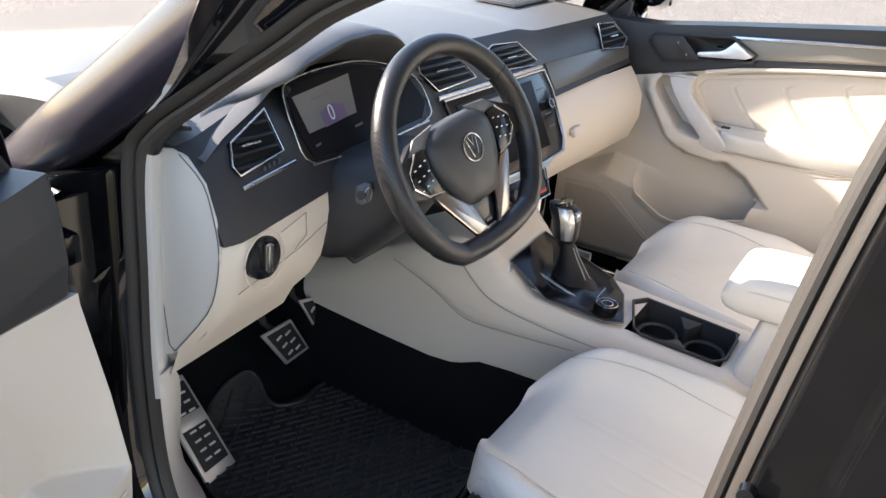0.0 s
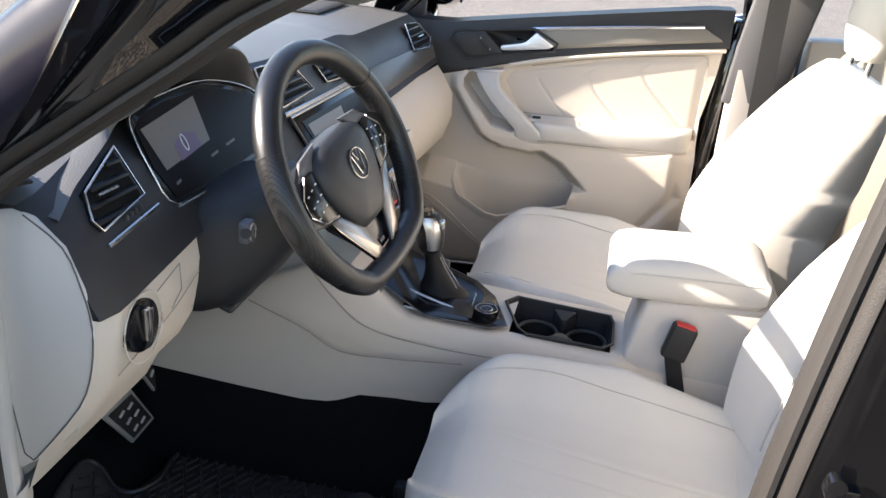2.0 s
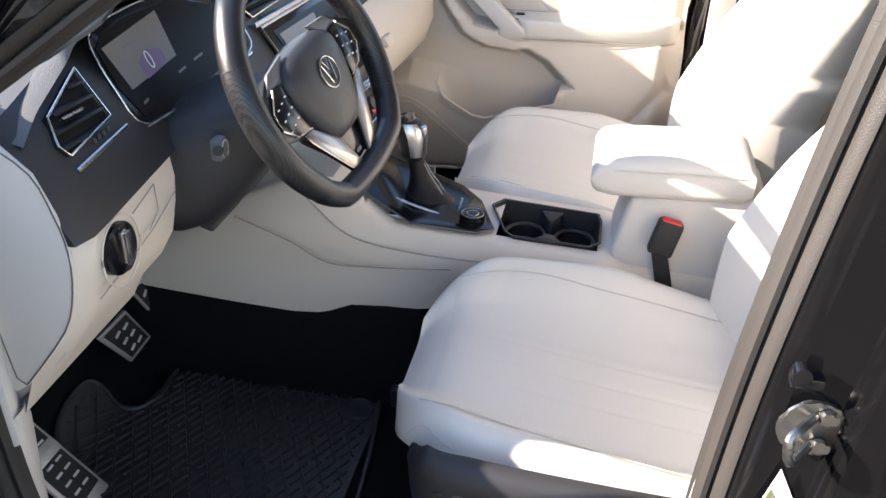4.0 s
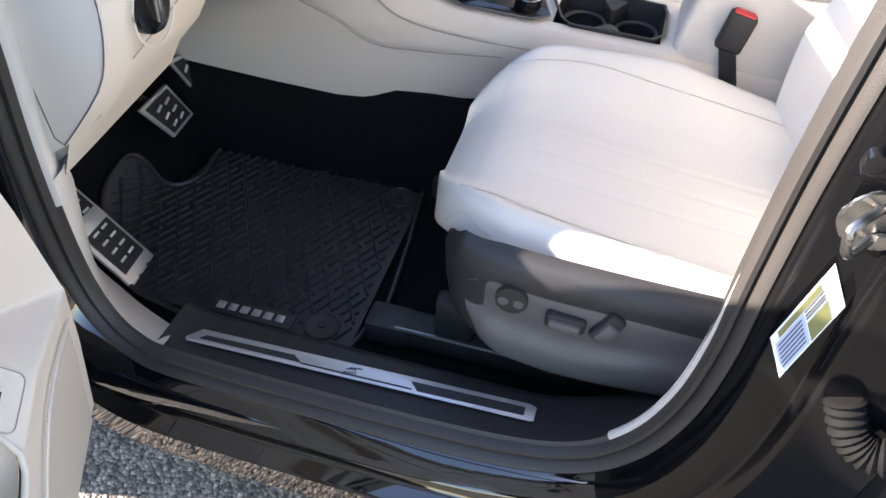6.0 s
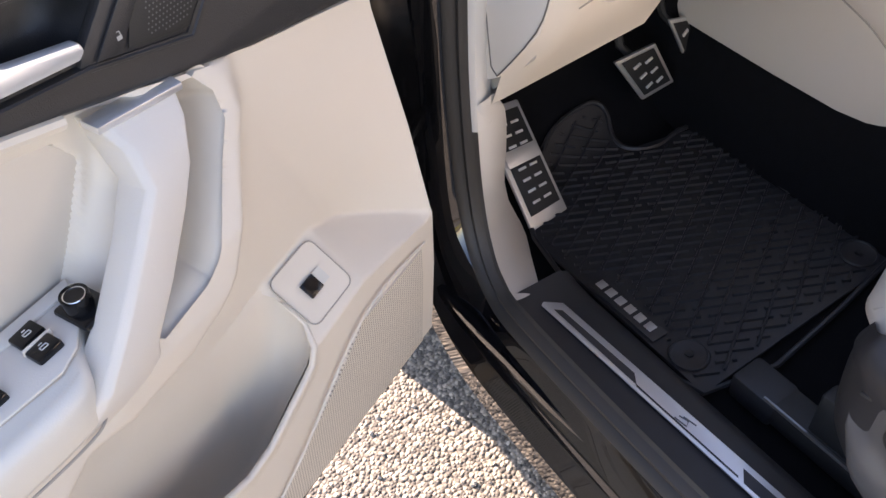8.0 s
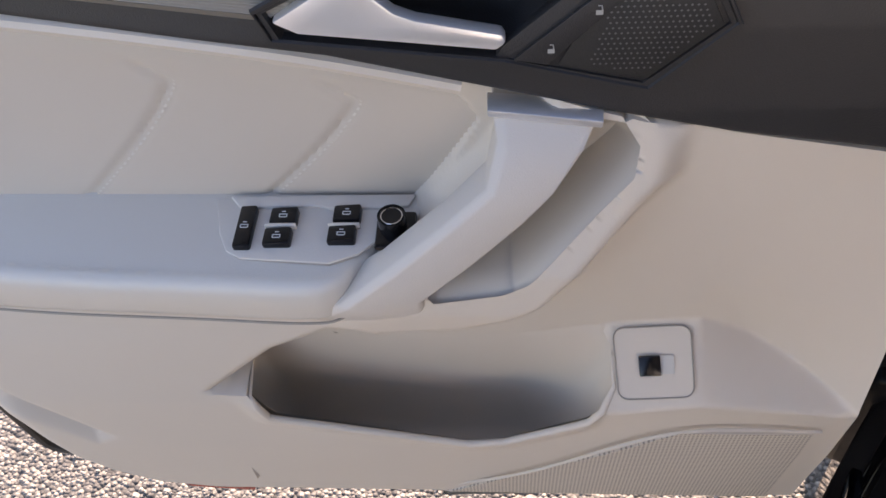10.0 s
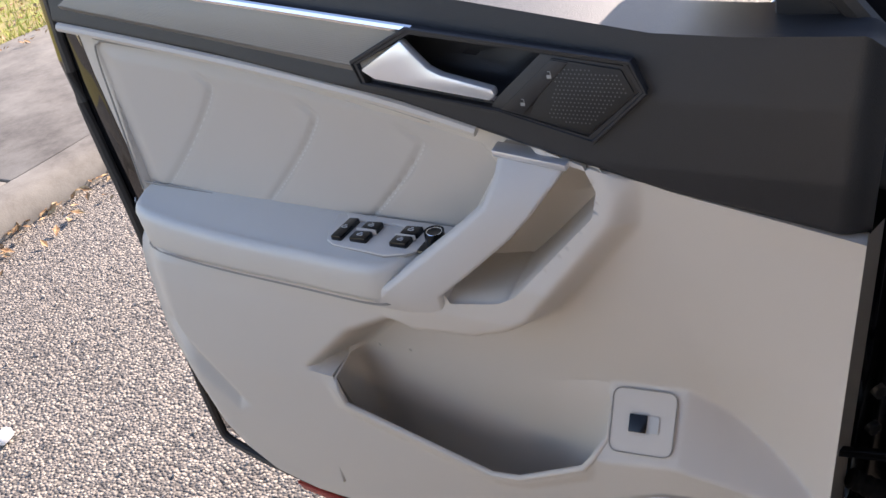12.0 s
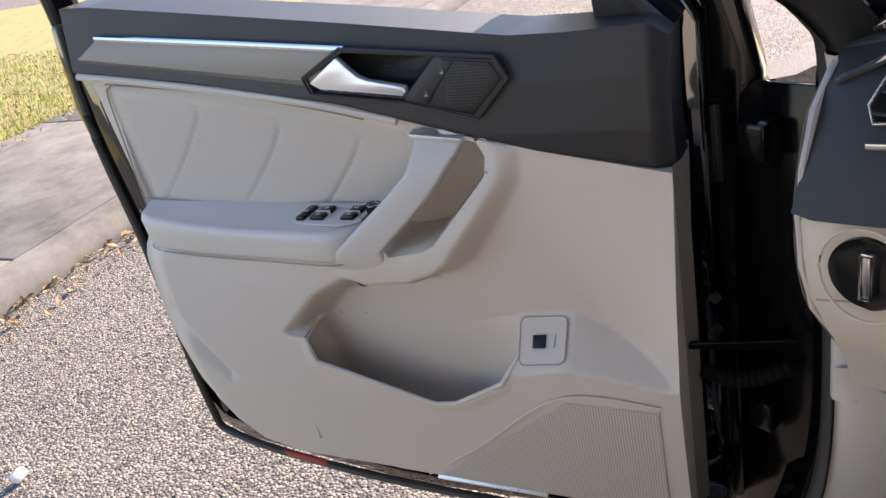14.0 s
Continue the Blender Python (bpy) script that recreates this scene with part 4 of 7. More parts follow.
    put("bottom_frame", prism([(-0.02, -0.10, 0.37), (0.50, -0.10, 0.352), (0.84, -0.10, 0.395), (0.905, -0.10, 0.43), (0.90, -0.10, 0.53), (0.80, -0.10, 0.49), (0.50, -0.10, 0.455), (-0.02, -0.10, 0.455)], (0, 0.068, 0), 0.008), PAINT, None)
    # belt and dark upper trim
    def upper(a, b):
        u = 0.010 + a * 0.872
        z0, z1 = waist_z(u) - 0.001, belt_z(u)
        z = z0 + (z1 - z0) * min(1, b * 1.12)
        n = lerp_table(z, [(0.94, 0.014), (1.0, 0.020), (1.06, 0.016), (1.20, -0.012)]) - 0.024 * step(b - 0.90, 0.10)
        n -= 0.018 * step(0.035 - u, 0.03)
        n -= 0.006 * step(0.04 - b, 0.04)
        return (u, n, z)
    bez = [(0.462, 1.085), (0.398, 1.118), (0.197, 1.094), (0.184, 1.069), (0.230, 1.022), (0.317, 1.045), (0.455, 1.064)]
    mid_u, mid_z = 0.32, 1.072
    shrunk = [(mid_u + (u - mid_u) * 0.97, mid_z + (z - mid_z) * 0.92) for u, z in bez]
    dark = sheet(upper, 200, 60, (0, -0.06, 0))
    bmesh.ops.delete(dark, geom=[f for f in dark.faces if f.calc_center_median().y > -0.03 and edge_distance(f.calc_center_median().x, f.calc_center_median().z, shrunk) > 0.003], context='FACES')
    put("upper_trim", dark, BLACK, lab="black soft upper door trim", angle=50)
    put("waist_ledge", tube(smoothed([(u, lerp_table(u, [(0, 0.012), (0.4, 0.014), (0.9, 0.004)]), waist_z(u) - 0.004) for u in (0.345, 0.45, 0.60, 0.75, 0.875)], 5), 0.0055, 8), BEIGE)
    put("belt_seal", tube([(u, -0.056, belt_z(u) - 0.010) for u in (0.10, 0.2, 0.4, 0.66, 0.88)], 0.006, 8), RUBBER)
    # decorative strip
    def strip(pts, n, d, mat, nm, lab=""):
        return put(nm, flat(pts, n, d, 0.0015), mat, None, lab)
    dec = [(0.868, 1.128), (0.812, 1.158), (0.395, 1.114), (0.462, 1.070)]
    def strip_n(z):
        return lerp_table(z, [(1.0, 0.021), (1.06, 0.017), (1.2, -0.010)])
    lower = [(0.868, 1.128), (0.858, 1.1335), (0.452, 1.0785), (0.462, 1.070)]
    bar = prism([(u, strip_n(z), z) for u, z in (lower[1], dec[1], dec[2], lower[2])], (0, 0.006, 0), 0.0008)
    dec_part = put("trim_strip", bar, TRIM, None, "greige ribbed decorative strip")
    put("trim_fold", prism([(u, strip_n(z) + (0.006 if k in (1, 2) else -0.006), z - (0.0 if k in (1, 2) else 0.004)) for k, (u, z) in enumerate(lower)], (0, -0.004, 0), 0.0), TRIM, dec_part)
    rib = bmesh.new()
    for i in range(22):
        k = 0.14 + 0.86 * (i + 0.5) / 22
        a0 = Vector((0.866 - 0.054 * k, 0, 1.130 + 0.026 * k))
        b0 = Vector((0.462 - 0.066 * k, 0, 1.073 + 0.040 * k))
        for p in (a0, b0):
            p.y = lerp_table(p.z, [(1.0, 0.021), (1.06, 0.017), (1.2, -0.010)]) + 0.006
        q = [rib.verts.new(p + Vector((0, h, dz))) for p in (a0, b0) for h, dz in ((0, -0.0004), (0.0006, 0), (0, 0.0004))]
        rib.faces.new((q[0], q[1], q[4], q[3]))
        rib.faces.new((q[1], q[2], q[5], q[4]))
    put("ribs", rib, TRIM, dec_part)
    put("chrome_line", tube([(0.813, 0.004, 1.160), (0.60, 0.011, 1.138), (0.393, 0.019, 1.116)], 0.0035, 8, False, 1.2), CHROME, None, "bright chrome line")
    # handle cup
    cup = put("handle_cup", rings([[Vector((mid_u + (u - mid_u) * a, n, mid_z + (z - mid_z) * b)) for u, z in bez] for a, b, n in ((1.0, 1.0, 0.004), (1.0, 1.0, 0.014), (0.985, 0.97, 0.0165), (0.962, 0.905, 0.0165), (0.955, 0.885, 0.013), (0.950, 0.87, 0.004))], caps=False), BLACK, None, "black release handle surround", angle=30)
    cup.location = (0, 0.007 * s, 0)
    put("cup_frame", tube([(u, 0.016, z) for u, z in bez], 0.0022, 6, True, 1.0, (0, 1, 0)), BLACK, cup)
    hollow = smoothed([(0.452, 0, 1.080), (0.398, 0, 1.113), (0.330, 0, 1.106), (0.268, 0, 1.098), (0.298, 0, 1.072), (0.320, 0, 1.056), (0.40, 0, 1.066), (0.446, 0, 1.072)], 4, True)
    put("cup_hollow", rings([[Vector((0.36 + (p.x - 0.36) * a, n, 1.080 + (p.z - 1.080) * a)) for p in hollow] for a, n in ((1.02, 0.008), (0.99, 0.002), (0.95, -0.014), (0.86, -0.026), (0.6, -0.031), (0.1, -0.032))], caps=False), BLACK, cup, angle=60)
    put("cup_plate", flat([(0.272, 1.099), (0.197, 1.090), (0.188, 1.069), (0.231, 1.026), (0.324, 1.046), (0.318, 1.056)], 0.006, 0.009, 0.001), BLACK, cup)
    put("release_lever", prism([(0.4525, 0.008, 1.0785), (0.404, 0.008, 1.1085), (0.393, 0.008, 1.096), (0.380, 0.008, 1.083), (0.368, 0.008, 1.0775), (0.318, 0.008, 1.0665), (0.316, 0.008, 1.060), (0.322, 0.008, 1.055), (0.438, 0.008, 1.070)], (0, 0.011, 0), 0.0025), LEVER, cup, "satin silver release lever")
    tw = put("tweeter_grille", flat([(0.262, 1.096), (0.203, 1.088), (0.193, 1.069), (0.232, 1.031), (0.285, 1.043)], 0.0162, 0.0015, 0.0005), RUBBER, cup, "black tweeter mesh")
    mesh_dots = bmesh.new()
    for i in range(22):
        for j in range(16):
            u, z = 0.196 + i * 0.0035 + (j % 2) * 0.00175, 1.033 + j * 0.0036
            if edge_distance(u, z, [(0.258, 1.093), (0.205, 1.086), (0.196, 1.069), (0.233, 1.034), (0.270, 1.042)]) > 0.002 and u < 0.268 - (1.095 - z) * -0.1:
                q = [mesh_dots.verts.new((u + c, 0.0184, z + d)) for c, d in ((0.0009, 0), (0, 0.0009), (-0.0009, 0), (0, -0.0009))]
                mesh_dots.faces.new(q)
    tagged(put("mesh_hole_rows", mesh_dots, GREY, tw, smooth=False), kind="stuff")
    lk = put("lock_buttons", flat([(0.262, 1.095), (0.247, 1.093), (0.292, 1.044), (0.312, 1.048)], 0.0168, 0.002, 0.0006), BLACK, cup)
    for u, z in ((0.264, 1.082), (0.290, 1.056)):
        put("lock_mark", join(flat([(u - 0.002, z - 0.003), (u + 0.002, z - 0.003), (u + 0.002, z), (u - 0.002, z)], 0.0190, 0.0003, 0), tube([(u - 0.0015, 0.0192, z), (u - 0.001, 0.0192, z + 0.003), (u + 0.001, 0.0192, z + 0.003)], 0.0004, 4)), THREAD_GREY, lk)
    # armrest
    plan = [(0.838, -0.022), (0.829, 0.016), (0.800, 0.052), (0.70, 0.068), (0.55, 0.076), (0.468, 0.080), (0.440, 0.074), (0.424, 0.052), (0.40, 0.030), (0.385, -0.022)]
    ring = smoothed([(u, n, 0) for u, n in plan[1:8]], 5)
    outline = [Vector((plan[0][0], plan[0][1], 0))] + ring + [Vector((u, n, 0)) for u, n in plan[8:]]
    rows = []
    for inset, z in ((0.014, 0.842), (0.006, 0.846), (0.003, 0.852), (0.001, 0.872), (0.0, 0.882), (0.002, 0.8875), (0.006, 0.8905), (0.012, 0.8915)):
        rows.append([Vector((0.62 + (p.x - 0.62) * (1 - inset * 1.6), max(-0.022, p.y - inset), z + 0.010 * max(0.0, (p.x - 0.62) / 0.23) * (z > 0.86))) for p in outline])
    arm = put("armrest", rings(rows), LEATHER, None, "cream leather armrest with stitched edge", angle=70)
    thr = bmesh.new()
    line = smoothed([(0.822, 0.030, 0.9012), (0.80, 0.042, 0.9002), (0.70, 0.0570, 0.8962), (0.55, 0.0660, 0.8924), (0.468, 0.0705, 0.8919), (0.438, 0.066, 0.8922)], 22)
    for a, b in zip(line[::2], line[1::2]):
        d = (b - a)
        w = Vector((-d.y, d.x, 0)).normalized() * 0.0010
        thr.faces.new([thr.verts.new(p) for p in (a - w, b - w, b + w + Vector((0, 0, 0.0004)), a + w + Vector((0, 0, 0.0004)))])
    put("stitching", thr, THREAD, arm, smooth=False)
    put("armrest_rim", tube([(p.x, p.y - 0.004, 0.843) for p in outline[1:-3]], 0.0012, 6), CREASE, arm)
    put("insert_foot_gap", tube([(0.84, -0.006, 0.903), (0.70, -0.007, 0.896), (0.536, -0.008, 0.893), (0.39, -0.008, 0.893)], 0.0014, 6), CREASE, arm)
    for q, top_z in SEAMS:
        pts = [(seam_u(q, top_z, z) - 0.004, insert_n(z) + 0.0025, z) for z in (top_z + 0.016, top_z + 0.008, top_z, top_z - 0.03, 0.95, 0.92, 0.897)]
        th = bmesh.new()
        ln = smoothed(pts, 12)
        for a, b in zip(ln[::2], ln[1::2]):
            w = Vector((0.0008, 0, 0.0004))
            o = Vector((0, 0.0034, 0))
            th.faces.new([th.verts.new(p + o) for p in (a - w, a + w, b + w, b - w)])
        put("stitching", th, THREAD, leather, smooth=False)
    # window switches or, on the far side, one switch
    if not flip:
        edge = [(0.542, -0.006), (0.532, 0.030), (0.524, 0.046), (0.512, 0.053), (0.445, 0.058), (0.425, 0.050), (0.405, 0.030), (0.385, 0.020), (0.375, -0.006)]
        pl = put("switch_plate", prism([(u, n, 0.8905) for u, n in edge], (0, 0, 0.0045), 0.0015), PILLAR, arm, "pale grey window switch plate")
        put("plate_gap", tube([(u, n, 0.8925) for u, n in edge[:7]], 0.0009, 5), CREASE, pl)
        put("plate_ledge", prism([(0.530, -0.006, 0.8945), (0.520, 0.006, 0.8945), (0.460, 0.005, 0.8945), (0.450, 0.008, 0.8945), (0.39, 0.006, 0.8945), (0.385, -0.006, 0.8945)], (0, 0, 0.0035), 0.0015), PILLAR, pl)
        for u, n, du, dn in ((0.512, 0.026, 0.013, 0.040), (0.484, 0.016, 0.021, 0.016), (0.486, 0.036, 0.021, 0.016), (0.436, 0.014, 0.021, 0.016), (0.438, 0.034, 0.021, 0.016)):
            b1 = put("switch", box((u, n, 0.8965), (du, dn, 0.0080), 0.0018, 2, pose(0, 0, 0, 0, 4, 0)), GLOSS, pl)
            put("switch_mark", join(box((u, n, 0.9010), (0.006, 0.0007, 0.0004), 0), box((u, n + 0.0028, 0.9010), (0.005, 0.0007, 0.0004), 0), box((u + 0.0028, n + 0.0012, 0.9010), (0.0007, 0.0030, 0.0004), 0), box((u - 0.0028, n + 0.0012, 0.9010), (0.0007, 0.0030, 0.0004), 0), box((u, n - 0.0026, 0.9010), (0.003, 0.0007, 0.0004), 0)), WHITE_INK, b1)
        for n in (0.026,):
            for u in (0.485, 0.437):
                put("switch_rib", box((u, n, 0.8985), (0.024, 0.0022, 0.006), 0.0008), PILLAR, pl)
        kb = put("mirror_knob", join(box((0.398, 0.030, 0.8965), (0.030, 0.036, 0.006), 0.003), disc((0.400, 0.028, 0.899), (0, 0, 1), 0.0105, 0.012)), GLOSS, pl, "black mirror adjuster knob")
        put("knob_ring", tube([(0.400 + 0.0080 * math.cos(a), 0.028 + 0.0080 * math.sin(a), 0.9113) for a in (k * 0.3142 for k in range(20))], 0.0006, 5, True), CHROME, kb)
    else:
        pl = put("switch_plate", prism([(0.50, 0.004, 0.8875), (0.495, 0.050, 0.8875), (0.42, 0.056, 0.8875), (0.37, 0.030, 0.8875), (0.365, 0.004, 0.8875)], (0, 0, 0.004), 0.002), PILLAR, arm)
        put("switch", box((0.43, 0.028, 0.8925), (0.022, 0.016, 0.006), 0.002), GLOSS, pl)
    # pull handle: a slanting flat-faced bar with a capped top
    left = [(0.326, 0.006, 1.004), (0.326, 0.016, 1.002), (0.323, 0.038, 0.986), (0.330, 0.056, 0.962), (0.360, 0.064, 0.935), (0.405, 0.076, 0.898), (0.441, 0.082, 0.868), (0.474, 0.070, 0.836)]
    right = [(0.256, 0.010, 0.997), (0.257, 0.022, 0.995), (0.266, 0.036, 0.980), (0.284, 0.049, 0.955), (0.305, 0.055, 0.930), (0.345, 0.066, 0.893), (0.378, 0.072, 0.864), (0.378, 0.062, 0.828)]
    secs = []
    for a, b, deep in zip(left, right, (0.050, 0.052, 0.045, 0.034, 0.030, 0.030, 0.036, 0.044)):
        a, b = Vector(a), Vector(b)
        o = Vector((0, -deep, 0))
        mid = (b - a) * 0.12
        secs.append([a + o, a - Vector((0, 0.006, 0)), a + mid, b - mid * 0.5, b - Vector((0, 0.003, 0)), b + o])
    hb = rings(secs)
    gr = put("pull_handle", bev(hb, 0.0035, 2, 25), PILLAR, None, "pale slanted pull handle", angle=50)
    put("handle_cap", prism([(0.3290, 0.004, 1.0005), (0.3285, 0.0205, 0.9985), (0.2550, 0.0265, 0.9925), (0.2535, 0.008, 0.9955)], (0, 0.001, 0.0065), 0.0012), PLATE, gr, "satin silver handle cap")
    # speaker mesh
    def spk(a, b):
        z = 0.462 + 0.186 * b
        u0 = 0.040
        u1 = lerp_table(z, [(0.462, 0.392), (0.648, 0.158)])
        u = u0 + (u1 - u0) * a
        return (u, face_n(u, z) + 0.0025, z)
    put("speaker_grille", sheet(spk, 26, 20, (0, -0.003, 0)), BEIGE_GRILLE, None, "beige perforated speaker grille")
    put("speaker_lip", tube(smoothed([(0.410, face_n(0.41, 0.457) + 0.004, 0.457), (0.30, face_n(0.30, 0.545) + 0.006, 0.548), (0.165, face_n(0.165, 0.655) + 0.006, 0.657), (0.036, face_n(0.04, 0.66) + 0.004, 0.658)], 6), 0.0016, 8), BEIGE)
    put("sound_slot", tube([(0.39, face_n(0.39, 0.463) + 0.003, 0.463), (0.22, face_n(0.22, 0.452) + 0.004, 0.452)], 0.005, 6), SATIN)
    # pocket switch panel
    if not flip:
        o = Vector((0, 0.0016, 0.0016))
        quad = [Vector((u, face_n(u, z) + 0.0006, z)) for u, z in ((0.218, 0.7395), (0.152, 0.7475), (0.148, 0.7055), (0.212, 0.6950))]
        def at(a, b):
            a -= 0.10
            return quad[0].lerp(quad[1], a).lerp(quad[3].lerp(quad[2], a), b)
        corner = []
        for ca, cb, a0 in ((0.86, 0.14, -90), (0.86, 0.86, 0), (0.14, 0.86, 90), (0.14, 0.14, 180)):
            for k in range(5):
                q = radians(a0 + 22.5 * k)
                corner.append((ca + 0.14 * math.cos(q), cb + 0.14 * math.sin(q)))
        sp = put("release_panel", prism([at(a, b) for a, b in corner], (0, 0.0012, 0.0010), 0.0), BEIGE, None, "square panel with tailgate switch")
        put("panel_gap", tube([at(a, b) + o * 0.9 for a, b in corner], 0.0007, 5, True), CREASE, sp)
        put("switch_recess", prism([at(0.32, 0.40) + o, at(0.76, 0.40) + o, at(0.76, 0.66) + o, at(0.32, 0.66) + o], (0, 0.0006, 0.0005), 0), SEAM, sp)
        put("rocker", prism([at(0.30, 0.39) + o, at(0.58, 0.39) + o, at(0.58, 0.67) + o, at(0.30, 0.67) + o], (0, 0.0026, 0.0022), 0.0008), GLOSS, sp)
        put("red_marker", prism([(0.700, 0.030, 0.448), (0.612, 0.030, 0.440), (0.616, 0.030, 0.427), (0.690, 0.030, 0.436)], (0, 0.006, 0), 0.002), REFLECTOR, None, "red door reflector")
        put("pocket_plug", disc((0.452, 0.022, 0.790), (0, 1, 0.4), 0.009, 0.003), SIDE_GREY, None)
        for z in (0.705, 0.752):
            put("bolt", disc((-0.014, -0.045, z), (-0.7, 0.7, 0), 0.007, 0.005, 12), STEEL)
        latch = put("latch", box((0.912, -0.06, 0.905), (0.02, 0.05, 0.09), 0.006), RUBBER, None, "black latch with steel plate")
        put("latch_plate", box((0.924, -0.06, 0.905), (0.003, 0.03, 0.05), 0.001), STEEL, latch)
    # window frame
    wf = smoothed([(0.02, -0.07, 1.09), (0.16, -0.055, 1.24), (0.34, -0.035, 1.38), (0.55, -0.015, 1.46), (0.80, -0.005, 1.49), (0.90, -0.012, 1.46), (0.925, -0.055, 1.25), (0.94, -0.075, 1.13)], 6)
    put("window_frame", tube(wf, 0.024, 10, False, 1.0, (0, 1, 0)), GLOSS, None, "gloss black window frame")
    put("run_seal", tube([p + Vector((0, 0.024, 0)) for p in wf], 0.009, 8, False, 1.0, (0, 1, 0)), SEAL)
    put("mirror_triangle", flat([(0.03, 1.10), (0.10, 1.105), (0.105, 1.18)], -0.075, 0.03, 0.006), BLACK, None)
    # wing mirror
    mir = put("wing_mirror", rings([[Vector((0.115 + dx, n, 1.205 + 0.008 * math.sin(n * 9))) + Vector((0.075 * sc * math.copysign(abs(math.cos(a)) ** 0.7, math.cos(a)), 0, 0.085 * sc * math.copysign(abs(math.sin(a)) ** 0.7, math.sin(a)))) for a in (2 * math.pi * k / 20 for k in range(20))]
                                   for n, sc, dx in ((-0.13, 0.35, 0.0), (-0.16, 0.8, -0.005), (-0.22, 1.0, -0.01), (-0.30, 0.97, -0.012), (-0.34, 0.8, -0.012), (-0.36, 0.45, -0.012))]), PAINT, None, "black wing mirror")
    put("mirror_foot", prism([(0.03, -0.09, 1.04), (0.12, -0.09, 1.05), (0.11, -0.09, 1.085), (0.04, -0.09, 1.085)], (0, -0.10, 0.05), 0.008), PAINT, mir)
    put("mirror_face", prism([(0.176, -0.155, 1.14), (0.176, -0.33, 1.14), (0.176, -0.345, 1.20), (0.176, -0.33, 1.265), (0.176, -0.155, 1.265)], (0.008, 0, 0), 0.002), MIRROR, mir, "mirror glass")
    return door


front_door("car_door", "open car door with cream and beige lining", pose(-0.275, 0.038, 0, 0, 0, -65.5), False)
front_door("car_door", "closed car door with cream and beige lining", pose(-0.295, 1.672, 0, 0, 0, 3.0), True)


# ---- dashboard ----
DASH_TURN = 0.055


def dash_x(y, z):
    """The dashboard's face leans forwards as it rises."""
    return -0.17 - 0.55 * (z - 0.97) + DASH_TURN * (y - 0.3)


def on_dash(y, z, out=0.0):
    return Vector((dash_x(y, z) + out * 0.87, y, z + out * 0.48))


def dash_plate(pts, out, d, w=0.002):
    return prism([on_dash(y, z, out) for y, z in pts], Vector((0.87, 0, 0.48)) * d, w)


def louvre(dash, pts, slats, name="air_vent", label="black air vent with bright rim", tilt=0.0):
    """A vent: dark hollow, chrome rim, slats and a bright tab."""
    ys, zs = [p[0] for p in pts], [p[1] for p in pts]
    v = part(name, dash_plate(pts, -0.004, 0.006, 0.001), BOOT, dash, label)
    part("rim", tube([on_dash(y, z, 0.006) for y, z in pts], 0.0016, 8, True, 1.0, (0.87, 0, 0.48)), SATIN, v)
    z0, z1 = min(zs), max(zs)
    for i in range(slats):
        k = (i + 0.7) / (slats + 0.4)
        z = z0 + (z1 - z0) * k
        inside = []
        n = len(pts)
        for a, b in zip(pts, pts[1:] + pts[:1]):
            if (a[1] > z) != (b[1] > z):
                inside.append(a[0] + (b[0] - a[0]) * (z - a[1]) / (b[1] - a[1]))
        if len(inside) >= 2:
            a, b = min(inside) + 0.002, max(inside) - 0.002
            if b - a > 0.01:
                part("slat", prism([on_dash(a, z - 0.0015, 0.003), on_dash(b, z - 0.0015, 0.003), on_dash(b, z + 0.0015, 0.003), on_dash(a, z + 0.0015, 0.003)], (0.006, 0, -0.002), 0.0008), SLAT, v)
    yc, zc = sum(ys) / len(ys), (z0 + z1) / 2
    part("tab", tube([on_dash(yc - 0.018, zc - 0.002, 0.009), on_dash(yc + 0.018, zc - 0.002, 0.009)], 0.003, 8, False, 0.6), SATIN, v)
    return v


